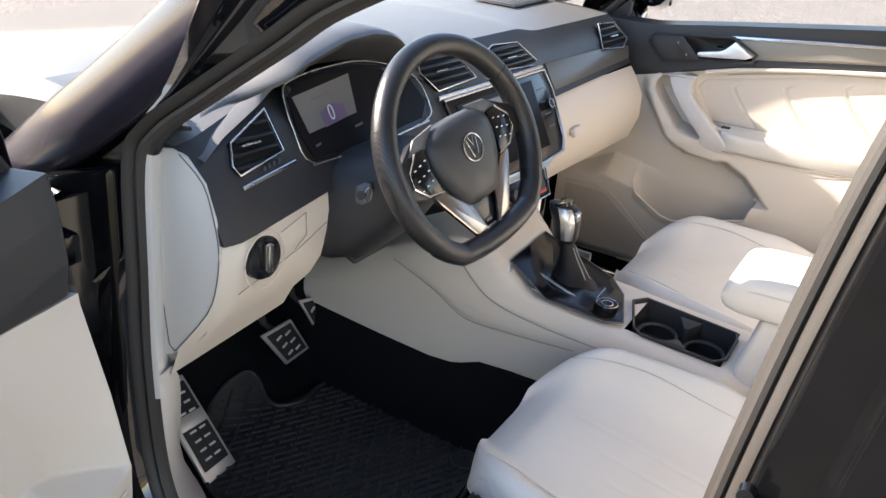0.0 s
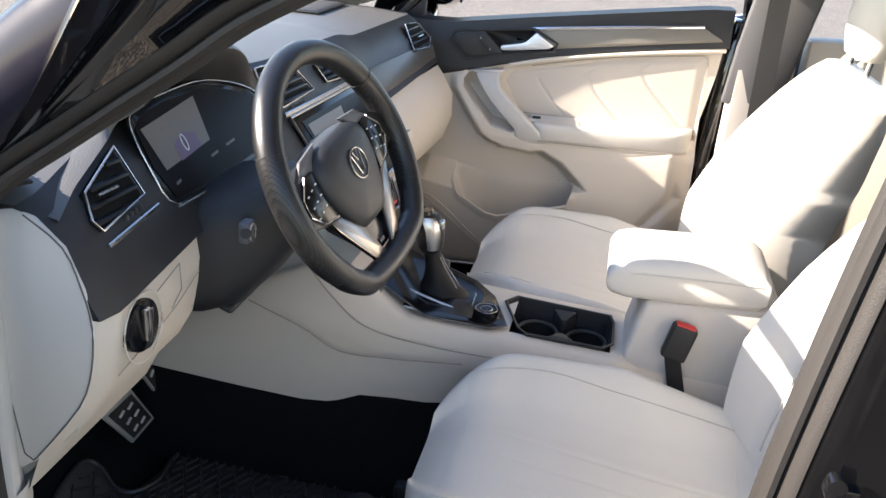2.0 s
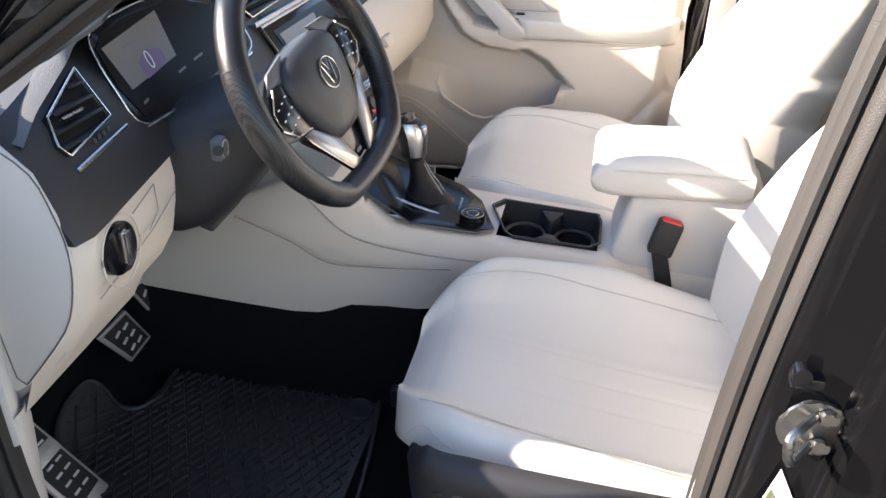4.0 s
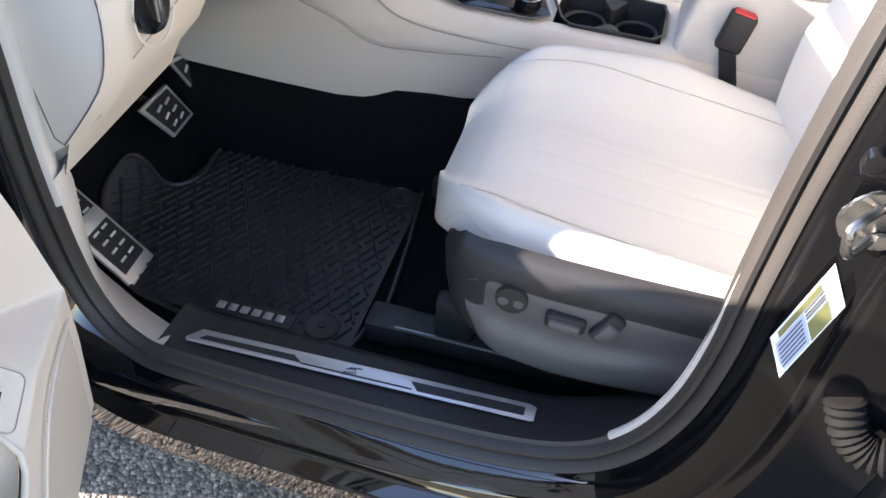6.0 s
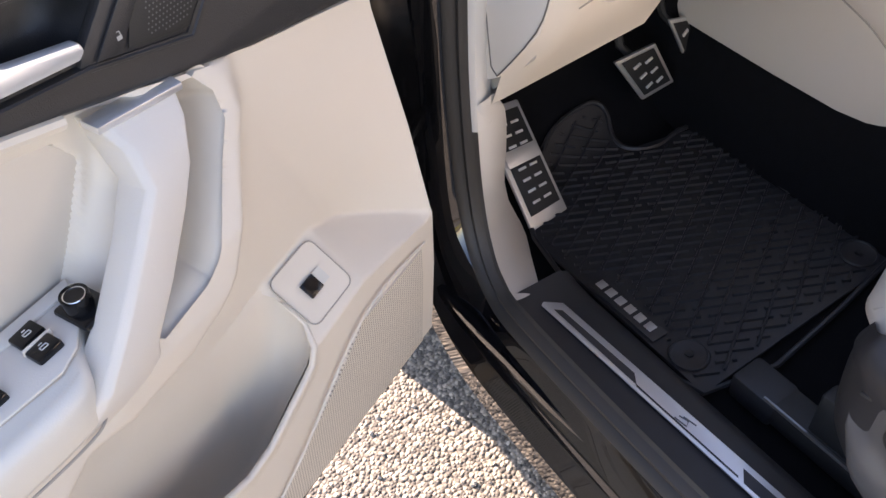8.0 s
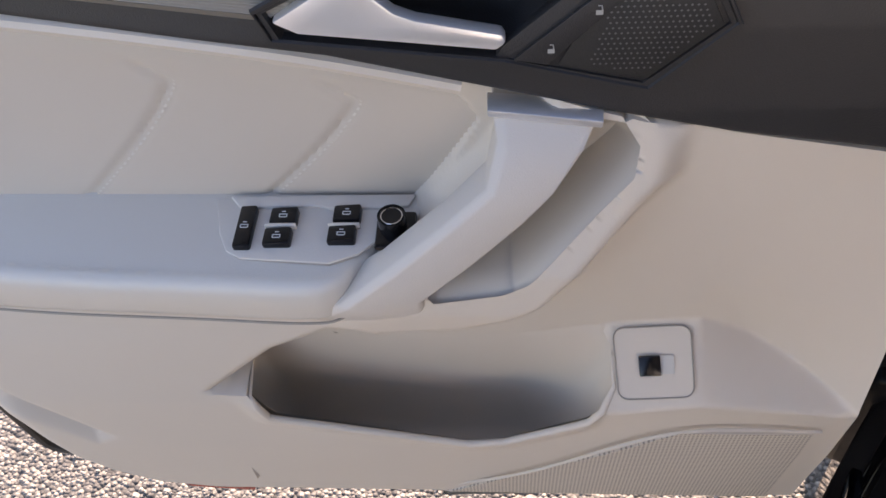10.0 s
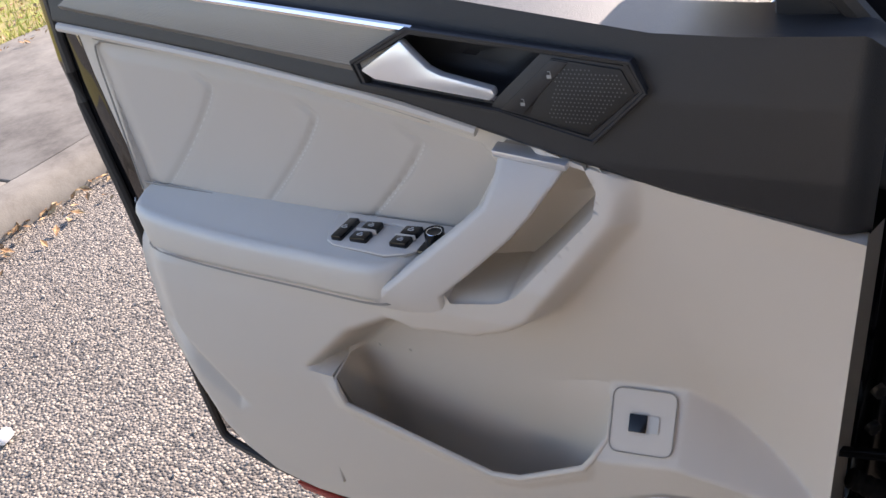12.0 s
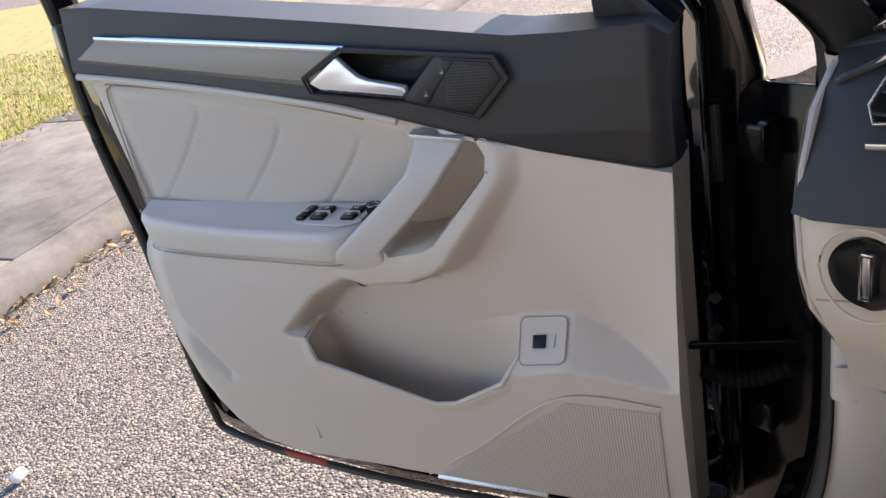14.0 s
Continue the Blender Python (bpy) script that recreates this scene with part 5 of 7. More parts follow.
def dashboard():
    dash = thing("dashboard", "black and beige dashboard with digital displays", "dashboard", (-0.4, 0.92, 0.9))
    # dark upper body, from the near end to the far end
    secs = []
    for i in range(60):
        y = 0.212 + (1.625 - 0.212) * i / 59
        edge = 0.010 * (1 - step(y - 0.212, 0.03)) + 0.018 * (1 - step(1.625 - y, 0.03))
        hood = step(0.25 - abs(y - 0.585), 0.13)
        mid = step(0.30 - abs(y - 0.93), 0.12)
        zt = lerp_table(y, [(0.212, 1.089), (0.27, 1.104), (0.34, 1.122), (0.38, 1.128)]) + 0.014 * mid
        zb = lerp_table(y, [(0.22, 0.968), (0.43, 0.992), (0.75, 1.0), (1.16, 1.005), (1.62, 1.020)])
        xs = []
        x0 = dash_x(y, zt - 0.003 - 0.014 * mid)
        xs.append((dash_x(y, zb) - 0.05, y, zb - 0.002))
        xs.append((dash_x(y, zb) - edge, y, zb))
        xs.append((dash_x(y, zb + 0.03) - edge, y, zb + 0.03))
        xs.append((dash_x(y, min(1.09, zt - 0.024)) - edge, y, min(1.09, zt - 0.024)))
        xs.append((x0 - 0.004 - edge - 0.01 * hood, y, zt - 0.012))
        xs.append((x0 - 0.024 - edge - 0.02 * hood, y, zt + 0.002))
        for k in range(1, 13):
            q = k / 12
            x = x0 - 0.024 - edge + (-0.82 - x0) * q
            xs.append((x, y, zt + 0.004 + 0.016 * math.sin(math.pi * q) - 0.055 * q ** 2 - edge * 0.6))
        xs.append((-0.84, y, 1.0))
        secs.append(xs)
    # The top takes the paler sunlit tone, the face the plain dark one.
    part("upper_shell", rings([r[5:] for r in secs], closed=False, caps=False), SUNLIT_TOP, dash, "dark grained dashboard top in a paler sunlit tone", angle=40)
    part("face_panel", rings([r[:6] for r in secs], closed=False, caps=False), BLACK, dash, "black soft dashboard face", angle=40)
    part("near_end", prism([Vector(p) for p in secs[0][:17]], (0, 0.004, 0), 0), BLACK, dash)
    # hood over the instruments, running out over the near vent
    hood = []
    for i in range(41):
        y = 0.226 + 0.514 * i / 40
        brow = lerp_table(y, [(0.226, 1.085), (0.27, 1.107), (0.354, 1.138), (0.39, 1.160), (0.427, 1.183), (0.532, 1.203), (0.60, 1.205), (0.64, 1.198), (0.67, 1.183), (0.70, 1.158), (0.74, 1.122)])
        foot = lerp_table(y, [(0.226, 1.075), (0.27, 1.097), (0.354, 1.126), (0.39, 1.142), (0.43, 1.156), (0.50, 1.163), (0.586, 1.157), (0.655, 1.142), (0.70, 1.122), (0.74, 1.100)])
        out = step(y - 0.30, 0.14) * step(0.745 - y, 0.10)
        bx = dash_x(y, brow) + 0.004 + 0.050 * out - 0.045 * (1 - step(y - 0.33, 0.09))
        fx = dash_x(y, foot) + 0.001
        row = [(fx - 0.004, y, foot - 0.004), (fx, y, foot), (fx + (bx - fx) * 0.55, y, foot + (brow - foot) * 0.5), (bx, y, brow - 0.010), (bx + 0.001, y, brow - 0.004), (bx - 0.004, y, brow + 0.001)]
        for k in range(1, 11):
            q = k / 10
            x = bx - 0.004 + (-0.56 - bx) * q
            row.append((x, y, brow + 0.001 + (1.118 - brow) * step(q, 1.0) ** 1.1 + 0.020 * math.sin(math.pi * q) * out))
        hood.append(row)
    # Brow split by tone: its near end and the hood are coloured as sunlit.
    part("hood_end", rings([r[:5] for r in hood[:15]], closed=False, caps=False), SUNLIT_TOP, dash, angle=45)
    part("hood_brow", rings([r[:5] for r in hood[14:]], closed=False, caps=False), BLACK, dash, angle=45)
    part("instrument_hood", rings([r[4:] for r in hood], closed=False, caps=False), SUNLIT_TOP, dash, "grained hood over the instrument display in a paler sunlit tone", angle=45)
    bez = [(0.402, 1.133), (0.396, 1.080), (0.410, 1.034), (0.526, 1.030), (0.703, 1.040), (0.730, 1.068), (0.705, 1.118), (0.600, 1.150), (0.490, 1.152), (0.430, 1.146)]
    part("instrument_well", prism([on_dash(y, z, 0.002) for y, z in bez], (-0.004, 0, 0.002), 0.0), GLOSS, dash)
    part("bezel_line", tube(smoothed([on_dash(y, z, 0.004) for y, z in bez], 4, True), 0.0011, 6, True, 1.0, (0.87, 0, 0.48)), SATIN, dash)
    disp = part("instrument_display", dash_plate([(0.408, 1.126), (0.404, 1.08), (0.418, 1.040), (0.526, 1.037), (0.698, 1.046), (0.722, 1.069), (0.698, 1.113), (0.60, 1.142), (0.49, 1.144), (0.43, 1.138)], 0.0025, 0.001, 0), SCREEN, dash, "dark digital instrument display")
    part("display_glow", dash_plate([(0.416, 1.124), (0.424, 1.072), (0.540, 1.082), (0.552, 1.138)], 0.0038, 0.0004, 0), SCREEN_PALE, disp, "grey-brown lit display area")
    part("display_tint", dash_plate([(0.462, 1.074), (0.462, 1.094), (0.490, 1.104), (0.516, 1.098), (0.516, 1.080)], 0.0042, 0.0003, 0.0), SCREEN_TINT, disp)
    part("speed_digit", tube(smoothed([on_dash(0.484 + 0.005 * math.cos(a), 1.092 + 0.010 * math.sin(a), 0.0048) for a in (k * 0.628 for k in range(10))], 2, True), 0.0009, 5, True), WHITE_INK, disp)
    for y, z, w in ((0.525, 1.062, 0.020), (0.428, 1.052, 0.012), (0.57, 1.066, 0.026), (0.452, 1.114, 0.040)):
        part("display_mark", dash_plate([(y, z), (y + w, z + 0.002), (y + w, z + 0.005), (y, z + 0.003)], 0.0042, 0.0003, 0), SIDE_GREY, disp)
    part("lower_brightwork", tube([on_dash(0.405, 1.031, 0.006), on_dash(0.55, 1.029, 0.006), on_dash(0.71, 1.039, 0.006)], 0.0022, 6), SATIN, dash)
    louvre(dash, [(0.354, 1.118), (0.274, 1.088), (0.263, 1.060), (0.270, 1.047), (0.361, 1.061)], 4)
    part("vent_strip", tube([on_dash(0.268, 1.031, 0.003), on_dash(0.378, 1.043, 0.003)], 0.0026, 8, False, 1.4), SATIN, dash)
    part("vent_dial", join(*[box(on_dash(0.318 + 0.010 * i, 1.047 + 0.0011 * i, 0.003), (0.003, 0.0022, 0.006), 0) for i in range(4)]), SIDE_GREY, dash)
    louvre(dash, [(0.738, 1.142), (0.730, 1.114), (0.766, 1.078), (0.893, 1.083), (0.854, 1.133), (0.76, 1.142)], 5)
    louvre(dash, [(0.940, 1.116), (0.985, 1.129), (1.080, 1.124), (1.135, 1.083), (1.122, 1.074), (0.955, 1.084)], 5)
    louvre(dash, [(1.472, 1.121), (1.560, 1.115), (1.608, 1.074), (1.572, 1.057), (1.456, 1.066)], 4)
    part("centre_strip", tube([on_dash(0.757, 1.066, 0.006), on_dash(0.876, 1.066, 0.006), on_dash(1.147, 1.068, 0.006)], 0.0032, 8, False, 1.5), SATIN, dash)
    for i in range(5):
        part("vent_mark", box(on_dash(0.80 + 0.012 * i, 1.073, 0.003), (0.002, 0.007, 0.003), 0), SIDE_GREY, dash)
    # centre stack with its screen
    stack = [(0.770, 1.060), (1.150, 1.062), (1.160, 1.02), (1.145, 0.925), (1.125, 0.905), (1.03, 0.900), (0.84, 0.905), (0.80, 0.93)]
    st = part("centre_fascia", dash_plate(stack, -0.02, 0.026, 0.005), GLOSS, dash, "gloss black centre stack")
    part("stack_rim", tube([on_dash(y, z, 0.007) for y, z in stack], 0.0026, 8, True, 1.0, (0.87, 0, 0.48)), SATIN, st)
    part("touch_screen", dash_plate([(0.800, 1.048), (1.085, 1.050), (1.080, 0.925), (0.835, 0.925)], 0.0065, 0.001, 0), SCREEN, st, "dark touch screen")
    part("screen_image", dash_plate([(0.812, 1.040), (0.96, 1.041), (0.955, 0.995), (0.822, 0.995)], 0.0078, 0.0004, 0), SCREEN_PALE, st)
    for i in range(4):
        part("screen_key", dash_plate([(1.098, 1.030 - i * 0.024), (1.125, 1.031 - i * 0.024), (1.125, 1.0285 - i * 0.024), (1.098, 1.0275 - i * 0.024)], 0.0065, 0.0005, 0), SIDE_GREY, st)
    part("volume_knob", disc(on_dash(1.122, 0.998, 0.005), (0.87, 0, 0.48), 0.011, 0.012), GLOSS, st)
    part("knob_ring", tube([on_dash(1.122, 0.998, 0.017) + Vector((0.48 * 0.010 * math.sin(a), 0.010 * math.cos(a), -0.87 * 0.010 * math.sin(a))) for a in (k * 0.314 for k in range(20))], 0.0012, 6, True), SATIN, st)
    clim = [(0.855, 0.893), (1.035, 0.890), (1.020, 0.842), (0.865, 0.842)]
    cp = part("climate_panel", dash_plate(clim, -0.03, 0.034, 0.004), GLOSS, dash, "gloss black climate control panel")
    part("panel_rim", tube([on_dash(y, z, 0.005) for y, z in clim], 0.002, 8, True, 1.0, (0.87, 0, 0.48)), SATIN, cp)
    for i in range(3):
        part("climate_dial", disc(on_dash(0.89 + 0.05 * i, 0.868, 0.003), (0.87, 0, 0.48), 0.013, 0.010), BLACK, cp)
    part("hazard_key", dash_plate([(0.985, 0.858), (1.012, 0.858), (1.012, 0.850), (0.985, 0.850)], 0.0045, 0.001, 0), RED, cp)
    # trim strip and glove box on the far side
    part("trim_strip", dash_plate([(1.172, 1.073), (1.448, 1.068), (1.612, 1.058), (1.595, 1.031), (1.177, 1.018)], -0.002, 0.005, 0.0015), TRIM_DARK, dash, "greige ribbed decorative strip")
    glove = [[Vector((dash_x(y, 1.006) - 0.012, y, 1.008)), Vector((dash_x(y, 0.985) - 0.006, y, 0.985)), Vector((dash_x(y, 0.94) - 0.004, y, 0.94)), Vector((-0.105 + 0.05 * (y - 1.16), y, 0.88)), Vector((-0.125 + 0.05 * (y - 1.16), y, 0.82)), Vector((-0.19, y, 0.76)), Vector((-0.34, y, 0.70)), Vector((-0.5, y, 0.69))] for y in (1.13, 1.16, 1.2, 1.3, 1.4, 1.5, 1.58, 1.62)]
    gl = part("glove_box", rings(glove, closed=False, caps=False), BEIGE, dash, "beige glove box lid", angle=50)
    part("glove_latch", box((-0.098, 1.225, 0.925), (0.012, 0.045, 0.022), 0.004, 2, pose(0, 0, 0, 0, -25, 0)), BEIGE, gl)
    # beige lower panel on the driver's side
    low = []
    for y in (0.212, 0.217, 0.230, 0.26, 0.30, 0.36, 0.42, 0.435):
        e = 0.016 * (1 - step(y - 0.212, 0.018))
        cut = 0.045 * max(0.0, (y - 0.235) / 0.20)
        row = [(-0.185 - e, y, lerp_table(y, [(0.22, 0.966), (0.43, 0.992)]) - 0.003), (-0.180 - e, y, 0.955), (-0.184 - e, y, 0.92), (-0.196 - e, y, 0.87), (-0.232 - e + cut * 0.3, y, 0.81 + cut * 0.45), (-0.268 - e + cut * 0.35, y, 0.765 + cut * 0.6), (-0.306 + cut * 0.7, y, 0.708 + cut * 0.95), (-0.42, y, 0.715 + cut * 0.9)]
        low.append([Vector(p) for p in row])
    lp = part("lower_panel", rings(low, closed=False, caps=False), BEIGE, dash, "beige panel below the instruments", angle=50)
    part("panel_gap", tube([(-0.1835, 0.236, 0.905 - 0.02), (-0.176, 0.30, 0.905), (-0.176, 0.36, 0.918), (-0.178, 0.425, 0.938)], 0.0009, 6), CREASE, lp)
    part("coin_box_rim", tube([(-0.176, 0.318, 0.958), (-0.176, 0.372, 0.972), (-0.176, 0.375, 0.935), (-0.177, 0.350, 0.918)], 0.0009, 6), CREASE, lp)
    kn = part("headlight_switch", disc((-0.186, 0.283, 0.928), (1, 0, 0.05), 0.033, 0.010), GLOSS, dash, "round black headlight switch with bright bar")
    part("switch_ring", tube([(-0.176, 0.283 + 0.041 * math.cos(a) * (1.0), 0.926 + 0.045 * math.sin(a)) for a in (k * 0.2618 for k in range(24))], 0.0014, 6, True), BEIGE, kn)
    part("switch_bar", join(box((-0.173, 0.286, 0.930), (0.008, 0.012, 0.044), 0.003), tube([(-0.168, 0.281, 0.950), (-0.168, 0.291, 0.950), (-0.168, 0.290, 0.908), (-0.168, 0.282, 0.908)], 0.0014, 6, True)), SATIN, kn)
    # smooth cover on the near end of the dashboard
    cov = [(-0.37, 1.066), (-0.313, 1.080), (-0.275, 1.088), (-0.250, 1.082), (-0.217, 1.052), (-0.199, 1.005), (-0.191, 0.960), (-0.197, 0.905), (-0.218, 0.848), (-0.290, 0.756), (-0.318, 0.737), (-0.37, 0.737)]
    part("end_cover", prism([(x, 0.216, z) for x, z in cov], (0, -0.006, 0), 0.003), PILLAR, dash, "pale smooth end cover")
    for line in ([(-0.262, 1.083), (-0.219, 1.052), (-0.201, 1.005), (-0.193, 0.960), (-0.199, 0.905), (-0.220, 0.850), (-0.284, 0.766), (-0.294, 0.760), (-0.303, 0.766)], [(-0.312, 1.074), (-0.318, 1.04), (-0.319, 0.96), (-0.316, 0.90), (-0.309, 0.82), (-0.303, 0.766)]):
        part("cover_gap", tube(smoothed([(x, 0.2098, z) for x, z in line], 3), 0.0010, 6), CREASE_DARK, dash)
    part("end_infill", prism([(-0.325, 0.226, 1.07), (-0.240, 0.226, 1.02), (-0.212, 0.226, 0.96), (-0.205, 0.226, 0.92), (-0.240, 0.226, 0.80), (-0.322, 0.226, 0.715), (-0.40, 0.226, 0.72)], (0, 0.02, 0), 0.0), BEIGE, dash)
    # demister vent at the near corner and the far speaker slots
    dv = part("demister_vent", prism([(-0.318, 0.262, 1.116), (-0.268, 0.240, 1.107), (-0.30, 0.225, 1.100), (-0.36, 0.236, 1.112)], (0, 0, 0.004), 0.001), RUBBER, dash, "small side demister vent")
    for i in range(4):
        part("slat", tube([(-0.345 + 0.018 * i, 0.236 - 0.002 * i, 1.117 - 0.0035 * i), (-0.315 + 0.013 * i, 0.258 - 0.004 * i, 1.122 - 0.004 * i)], 0.0016, 6), GREY, dv)
    sl = part("top_slots", box((-0.42, 1.46, 1.144), (0.12, 0.20, 0.004), 0.001), RUBBER, dash)
    for i in range(9):
        part("slot", box((-0.42, 1.38 + 0.02 * i, 1.1465), (0.10, 0.004, 0.003), 0.0005), GREY, sl)
    part("top_groove", tube(smoothed([(-0.44, 0.80, 1.150), (-0.40, 0.90, 1.151), (-0.30, 1.03, 1.149)], 5), 0.0016, 6), RUBBER, dash)
    return dash


dashboard()


# ---- steering wheel and column ----
WHEEL = Matrix.Translation((-0.016, 0.55, 1.070)) @ Matrix.Rotation(-0.16, 4, 'Z') @ Matrix.Rotation(radians(-27), 4, 'Y') @ Matrix.Rotation(radians(11), 4, 'X')


def steering():
    """Local frame: x out of the wheel's face towards the driver, y across, z up."""
    w = thing("steering_wheel", "black leather steering wheel with flat bottom", "steering wheel")
    w.matrix_world = WHEEL
    ROOT[w] = WHEEL.copy()

    def put(nm, bm, mat, parent=None, lab="", smooth=True, angle=35):
        return part(nm, bm, mat, parent or w, lab, smooth, True, angle)

    def rim_pt(a, r=0.163):
        y, z = r * math.cos(a), r * math.sin(a)
        if z < -0.136:
            z = -0.136 - (-0.136 - z) * 0.35
        return Vector((0.0, y * (1.0 + 0.02 * (z < -0.1)), z))

    def arc(a0, a1, n, thick, mat, nm, lab=""):
        pts = [rim_pt(radians(a0 + (a1 - a0) * i / n)) for i in range(n + 1)]
        return put(nm, tube(pts, thick, 14, False, 1.12, (1, 0, 0)), mat, None, lab)

    arc(30, 150, 40, 0.0172, WHEEL_LEATHER, "rim_top", "smooth black leather rim")
    arc(-34, 30, 24, 0.0178, WHEEL_PERF, "rim_grip", "perforated leather grip")
    arc(150, 214, 24, 0.0178, WHEEL_PERF, "rim_grip", "perforated leather grip")
    arc(214, 326, 40, 0.0172, WHEEL_LEATHER, "rim_bottom")
    for a in (30, 150, 214, 326):
        p = rim_pt(radians(a))
        t = (rim_pt(radians(a + 1)) - rim_pt(radians(a - 1))).normalized()
        put("rim_seam", disc(p - t * 0.0007, t, 0.0184, 0.0014, 20, 0), RUBBER)
    # airbag cover
    out = [(-0.079, 0.014), (-0.074, 0.034), (-0.058, 0.047), (-0.028, 0.053), (0.028, 0.053), (0.058, 0.047), (0.074, 0.034), (0.079, 0.014), (0.076, -0.012), (0.062, -0.046), (0.040, -0.078), (0.020, -0.085), (-0.020, -0.085), (-0.040, -0.078), (-0.062, -0.046), (-0.076, -0.012)]
    ring = smoothed([(0, y, z) for y, z in out], 4, True)
    secs = []
    for s, x in ((0.97, -0.030), (1.0, -0.010), (0.985, -0.002), (0.94, 0.006), (0.78, 0.013), (0.50, 0.0175), (0.25, 0.0185), (0.08, 0.019)):
        secs.append([Vector((x, p.y * s, -0.006 + (p.z + 0.006) * s)) for p in ring])
    hub = put("airbag_cover", rings(secs), HUB, None, "dark grey padded airbag cover", angle=60)
    put("emblem", join(tube([Vector((0.0205, 0.0215 * math.cos(a), 0.0215 * math.sin(a))) for a in (k * 0.2618 for k in range(24))], 0.0010, 6, True),
                       tube([(0.0207, -0.0125, 0.015), (0.0207, -0.0048, -0.014), (0.0207, 0.0, -0.003), (0.0207, 0.0048, -0.014), (0.0207, 0.0125, 0.015)], 0.0011, 6),
                       tube([(0.0207, -0.006, 0.018), (0.0207, 0.0, 0.004), (0.0207, 0.006, 0.018)], 0.0011, 6)), SATIN, hub, "round silver emblem outline")
    put("emblem_plate", disc((0.0170, 0, 0.0), (1, 0, 0), 0.0215, 0.0022, 28, 0.0005), HUB, hub)
    put("crease", tube([(0.0085, -0.056, -0.030), (0.0105, -0.030, -0.046), (0.0105, 0.030, -0.046), (0.0085, 0.056, -0.030)], 0.0018, 6), HUB, hub)
    put("wheel_core", prism([(-0.032, -0.080, 0.045), (-0.032, 0.080, 0.045), (-0.032, 0.075, -0.055), (-0.032, 0.030, -0.110), (-0.032, -0.030, -0.110), (-0.032, -0.075, -0.055)], (0.018, 0, 0), 0.006), RUBBER)
    # side spokes with keys
    for s in (-1, 1):
        sp = put("spoke", prism([(-0.018, s * 0.060, 0.050), (-0.018, s * 0.100, 0.048), (-0.012, s * 0.152, 0.020), (-0.012, s * 0.154, -0.020), (-0.018, s * 0.100, -0.040), (-0.018, s * 0.060, -0.050)], (0.013, 0, 0), 0.004), WHEEL_LEATHER)
        put("spoke_shoulder", prism([(-0.008, s * 0.040, 0.058), (-0.008, s * 0.090, 0.052), (-0.008, s * 0.116, 0.032), (-0.008, s * 0.096, 0.030), (-0.008, s * 0.076, 0.030)], (0.006, 0, 0), 0.002), GREY, sp, "dark satin shoulder above the keys")
        keys = [(-0.004, s * 0.080, 0.033), (-0.004, s * 0.104, 0.034), (-0.004, s * 0.128, 0.012), (-0.004, s * 0.130, -0.010), (-0.004, s * 0.108, -0.032), (-0.004, s * 0.076, -0.038), (-0.004, s * 0.081, -0.008)]
        kp = put("key_panel", prism(keys, (0.006, 0, 0), 0.002), GLOSS, sp, "gloss black key panel")
        put("key_frame", tube([(0.0012, y, z) for _, y, z in keys[1:6]], 0.0017, 6), CHROME, kp)
        for i in range(3):
            for j in range(3):
                put("key_mark", box((0.0024, s * (0.090 + 0.013 * i), 0.018 - 0.016 * j - 0.003 * i), (0.0005, 0.0045, 0.0018), 0), WHITE_INK, kp)
    # lower spoke: a bright V with a dark middle
    for s in (-1, 1):
        v = [(-0.006, s * 0.074, -0.040), (-0.006, s * 0.100, -0.036), (-0.006, s * 0.092, -0.054), (-0.006, s * 0.040, -0.134), (-0.006, s * 0.028, -0.146), (-0.006, 0.0, -0.149), (-0.006, 0.0, -0.134), (-0.006, s * 0.010, -0.131), (-0.006, s * 0.018, -0.120), (-0.006, s * 0.032, -0.080)]
        put("bright_spoke", prism(v, (0.008, 0, 0), 0.0025), SPOKE, None, "champagne satin lower spoke")
    put("spoke_middle", prism([(-0.012, -0.050, -0.060), (-0.012, 0.050, -0.060), (-0.012, 0.024, -0.128), (-0.012, -0.024, -0.128)], (0.006, 0, 0), 0.002), GLOSS)
    put("lower_badge", box((-0.0052, 0.0, -0.118), (0.0008, 0.014, 0.005), 0), SIDE_GREY)

    col = thing("steering_column", "black steering column shroud with stalk", "steering column", (-0.12, 0.55, 0.98))
    secs = []
    for x, zt, zb, hw in ((-0.235, 1.035, 0.835, 0.110), (-0.20, 1.04, 0.842, 0.115), (-0.15, 1.050, 0.862, 0.110), (-0.11, 1.055, 0.905, 0.085), (-0.075, 1.060, 0.955, 0.065), (-0.05, 1.060, 0.985, 0.055)):
        zc, hh = (zt + zb) / 2, (zt - zb) / 2
        secs.append([Vector((x, 0.545 + hw * math.copysign(abs(math.cos(a)) ** 0.6, math.cos(a)), zc + hh * math.copysign(abs(math.sin(a)) ** 0.6, math.sin(a)))) for a in (2 * math.pi * k / 24 for k in range(24))])
    part("shroud", rings(secs), BLACK, col, angle=60)
    part("adjust_lever", box((-0.175, 0.53, 0.856), (0.034, 0.10, 0.012), 0.0055, 3, pose(0, 0, 0, 0, 20, 0)), RUBBER, col)
    stalk = part("stalk", tube([(-0.13, 0.475, 1.0), (-0.115, 0.44, 1.006), (-0.10, 0.405, 1.012)], [0.009, 0.008, 0.007], 10), RUBBER, col, "black stalk with bright tip")
    part("stalk_tip", box((-0.105, 0.418, 1.010), (0.016, 0.024, 0.030), 0.005), GREY, stalk)
    part("tip_ring", tube([(-0.0965, 0.418 + 0.009 * math.cos(a), 1.010 + 0.012 * math.sin(a)) for a in (k * 0.5236 for k in range(12))], 0.0012, 5, True), SATIN, stalk)
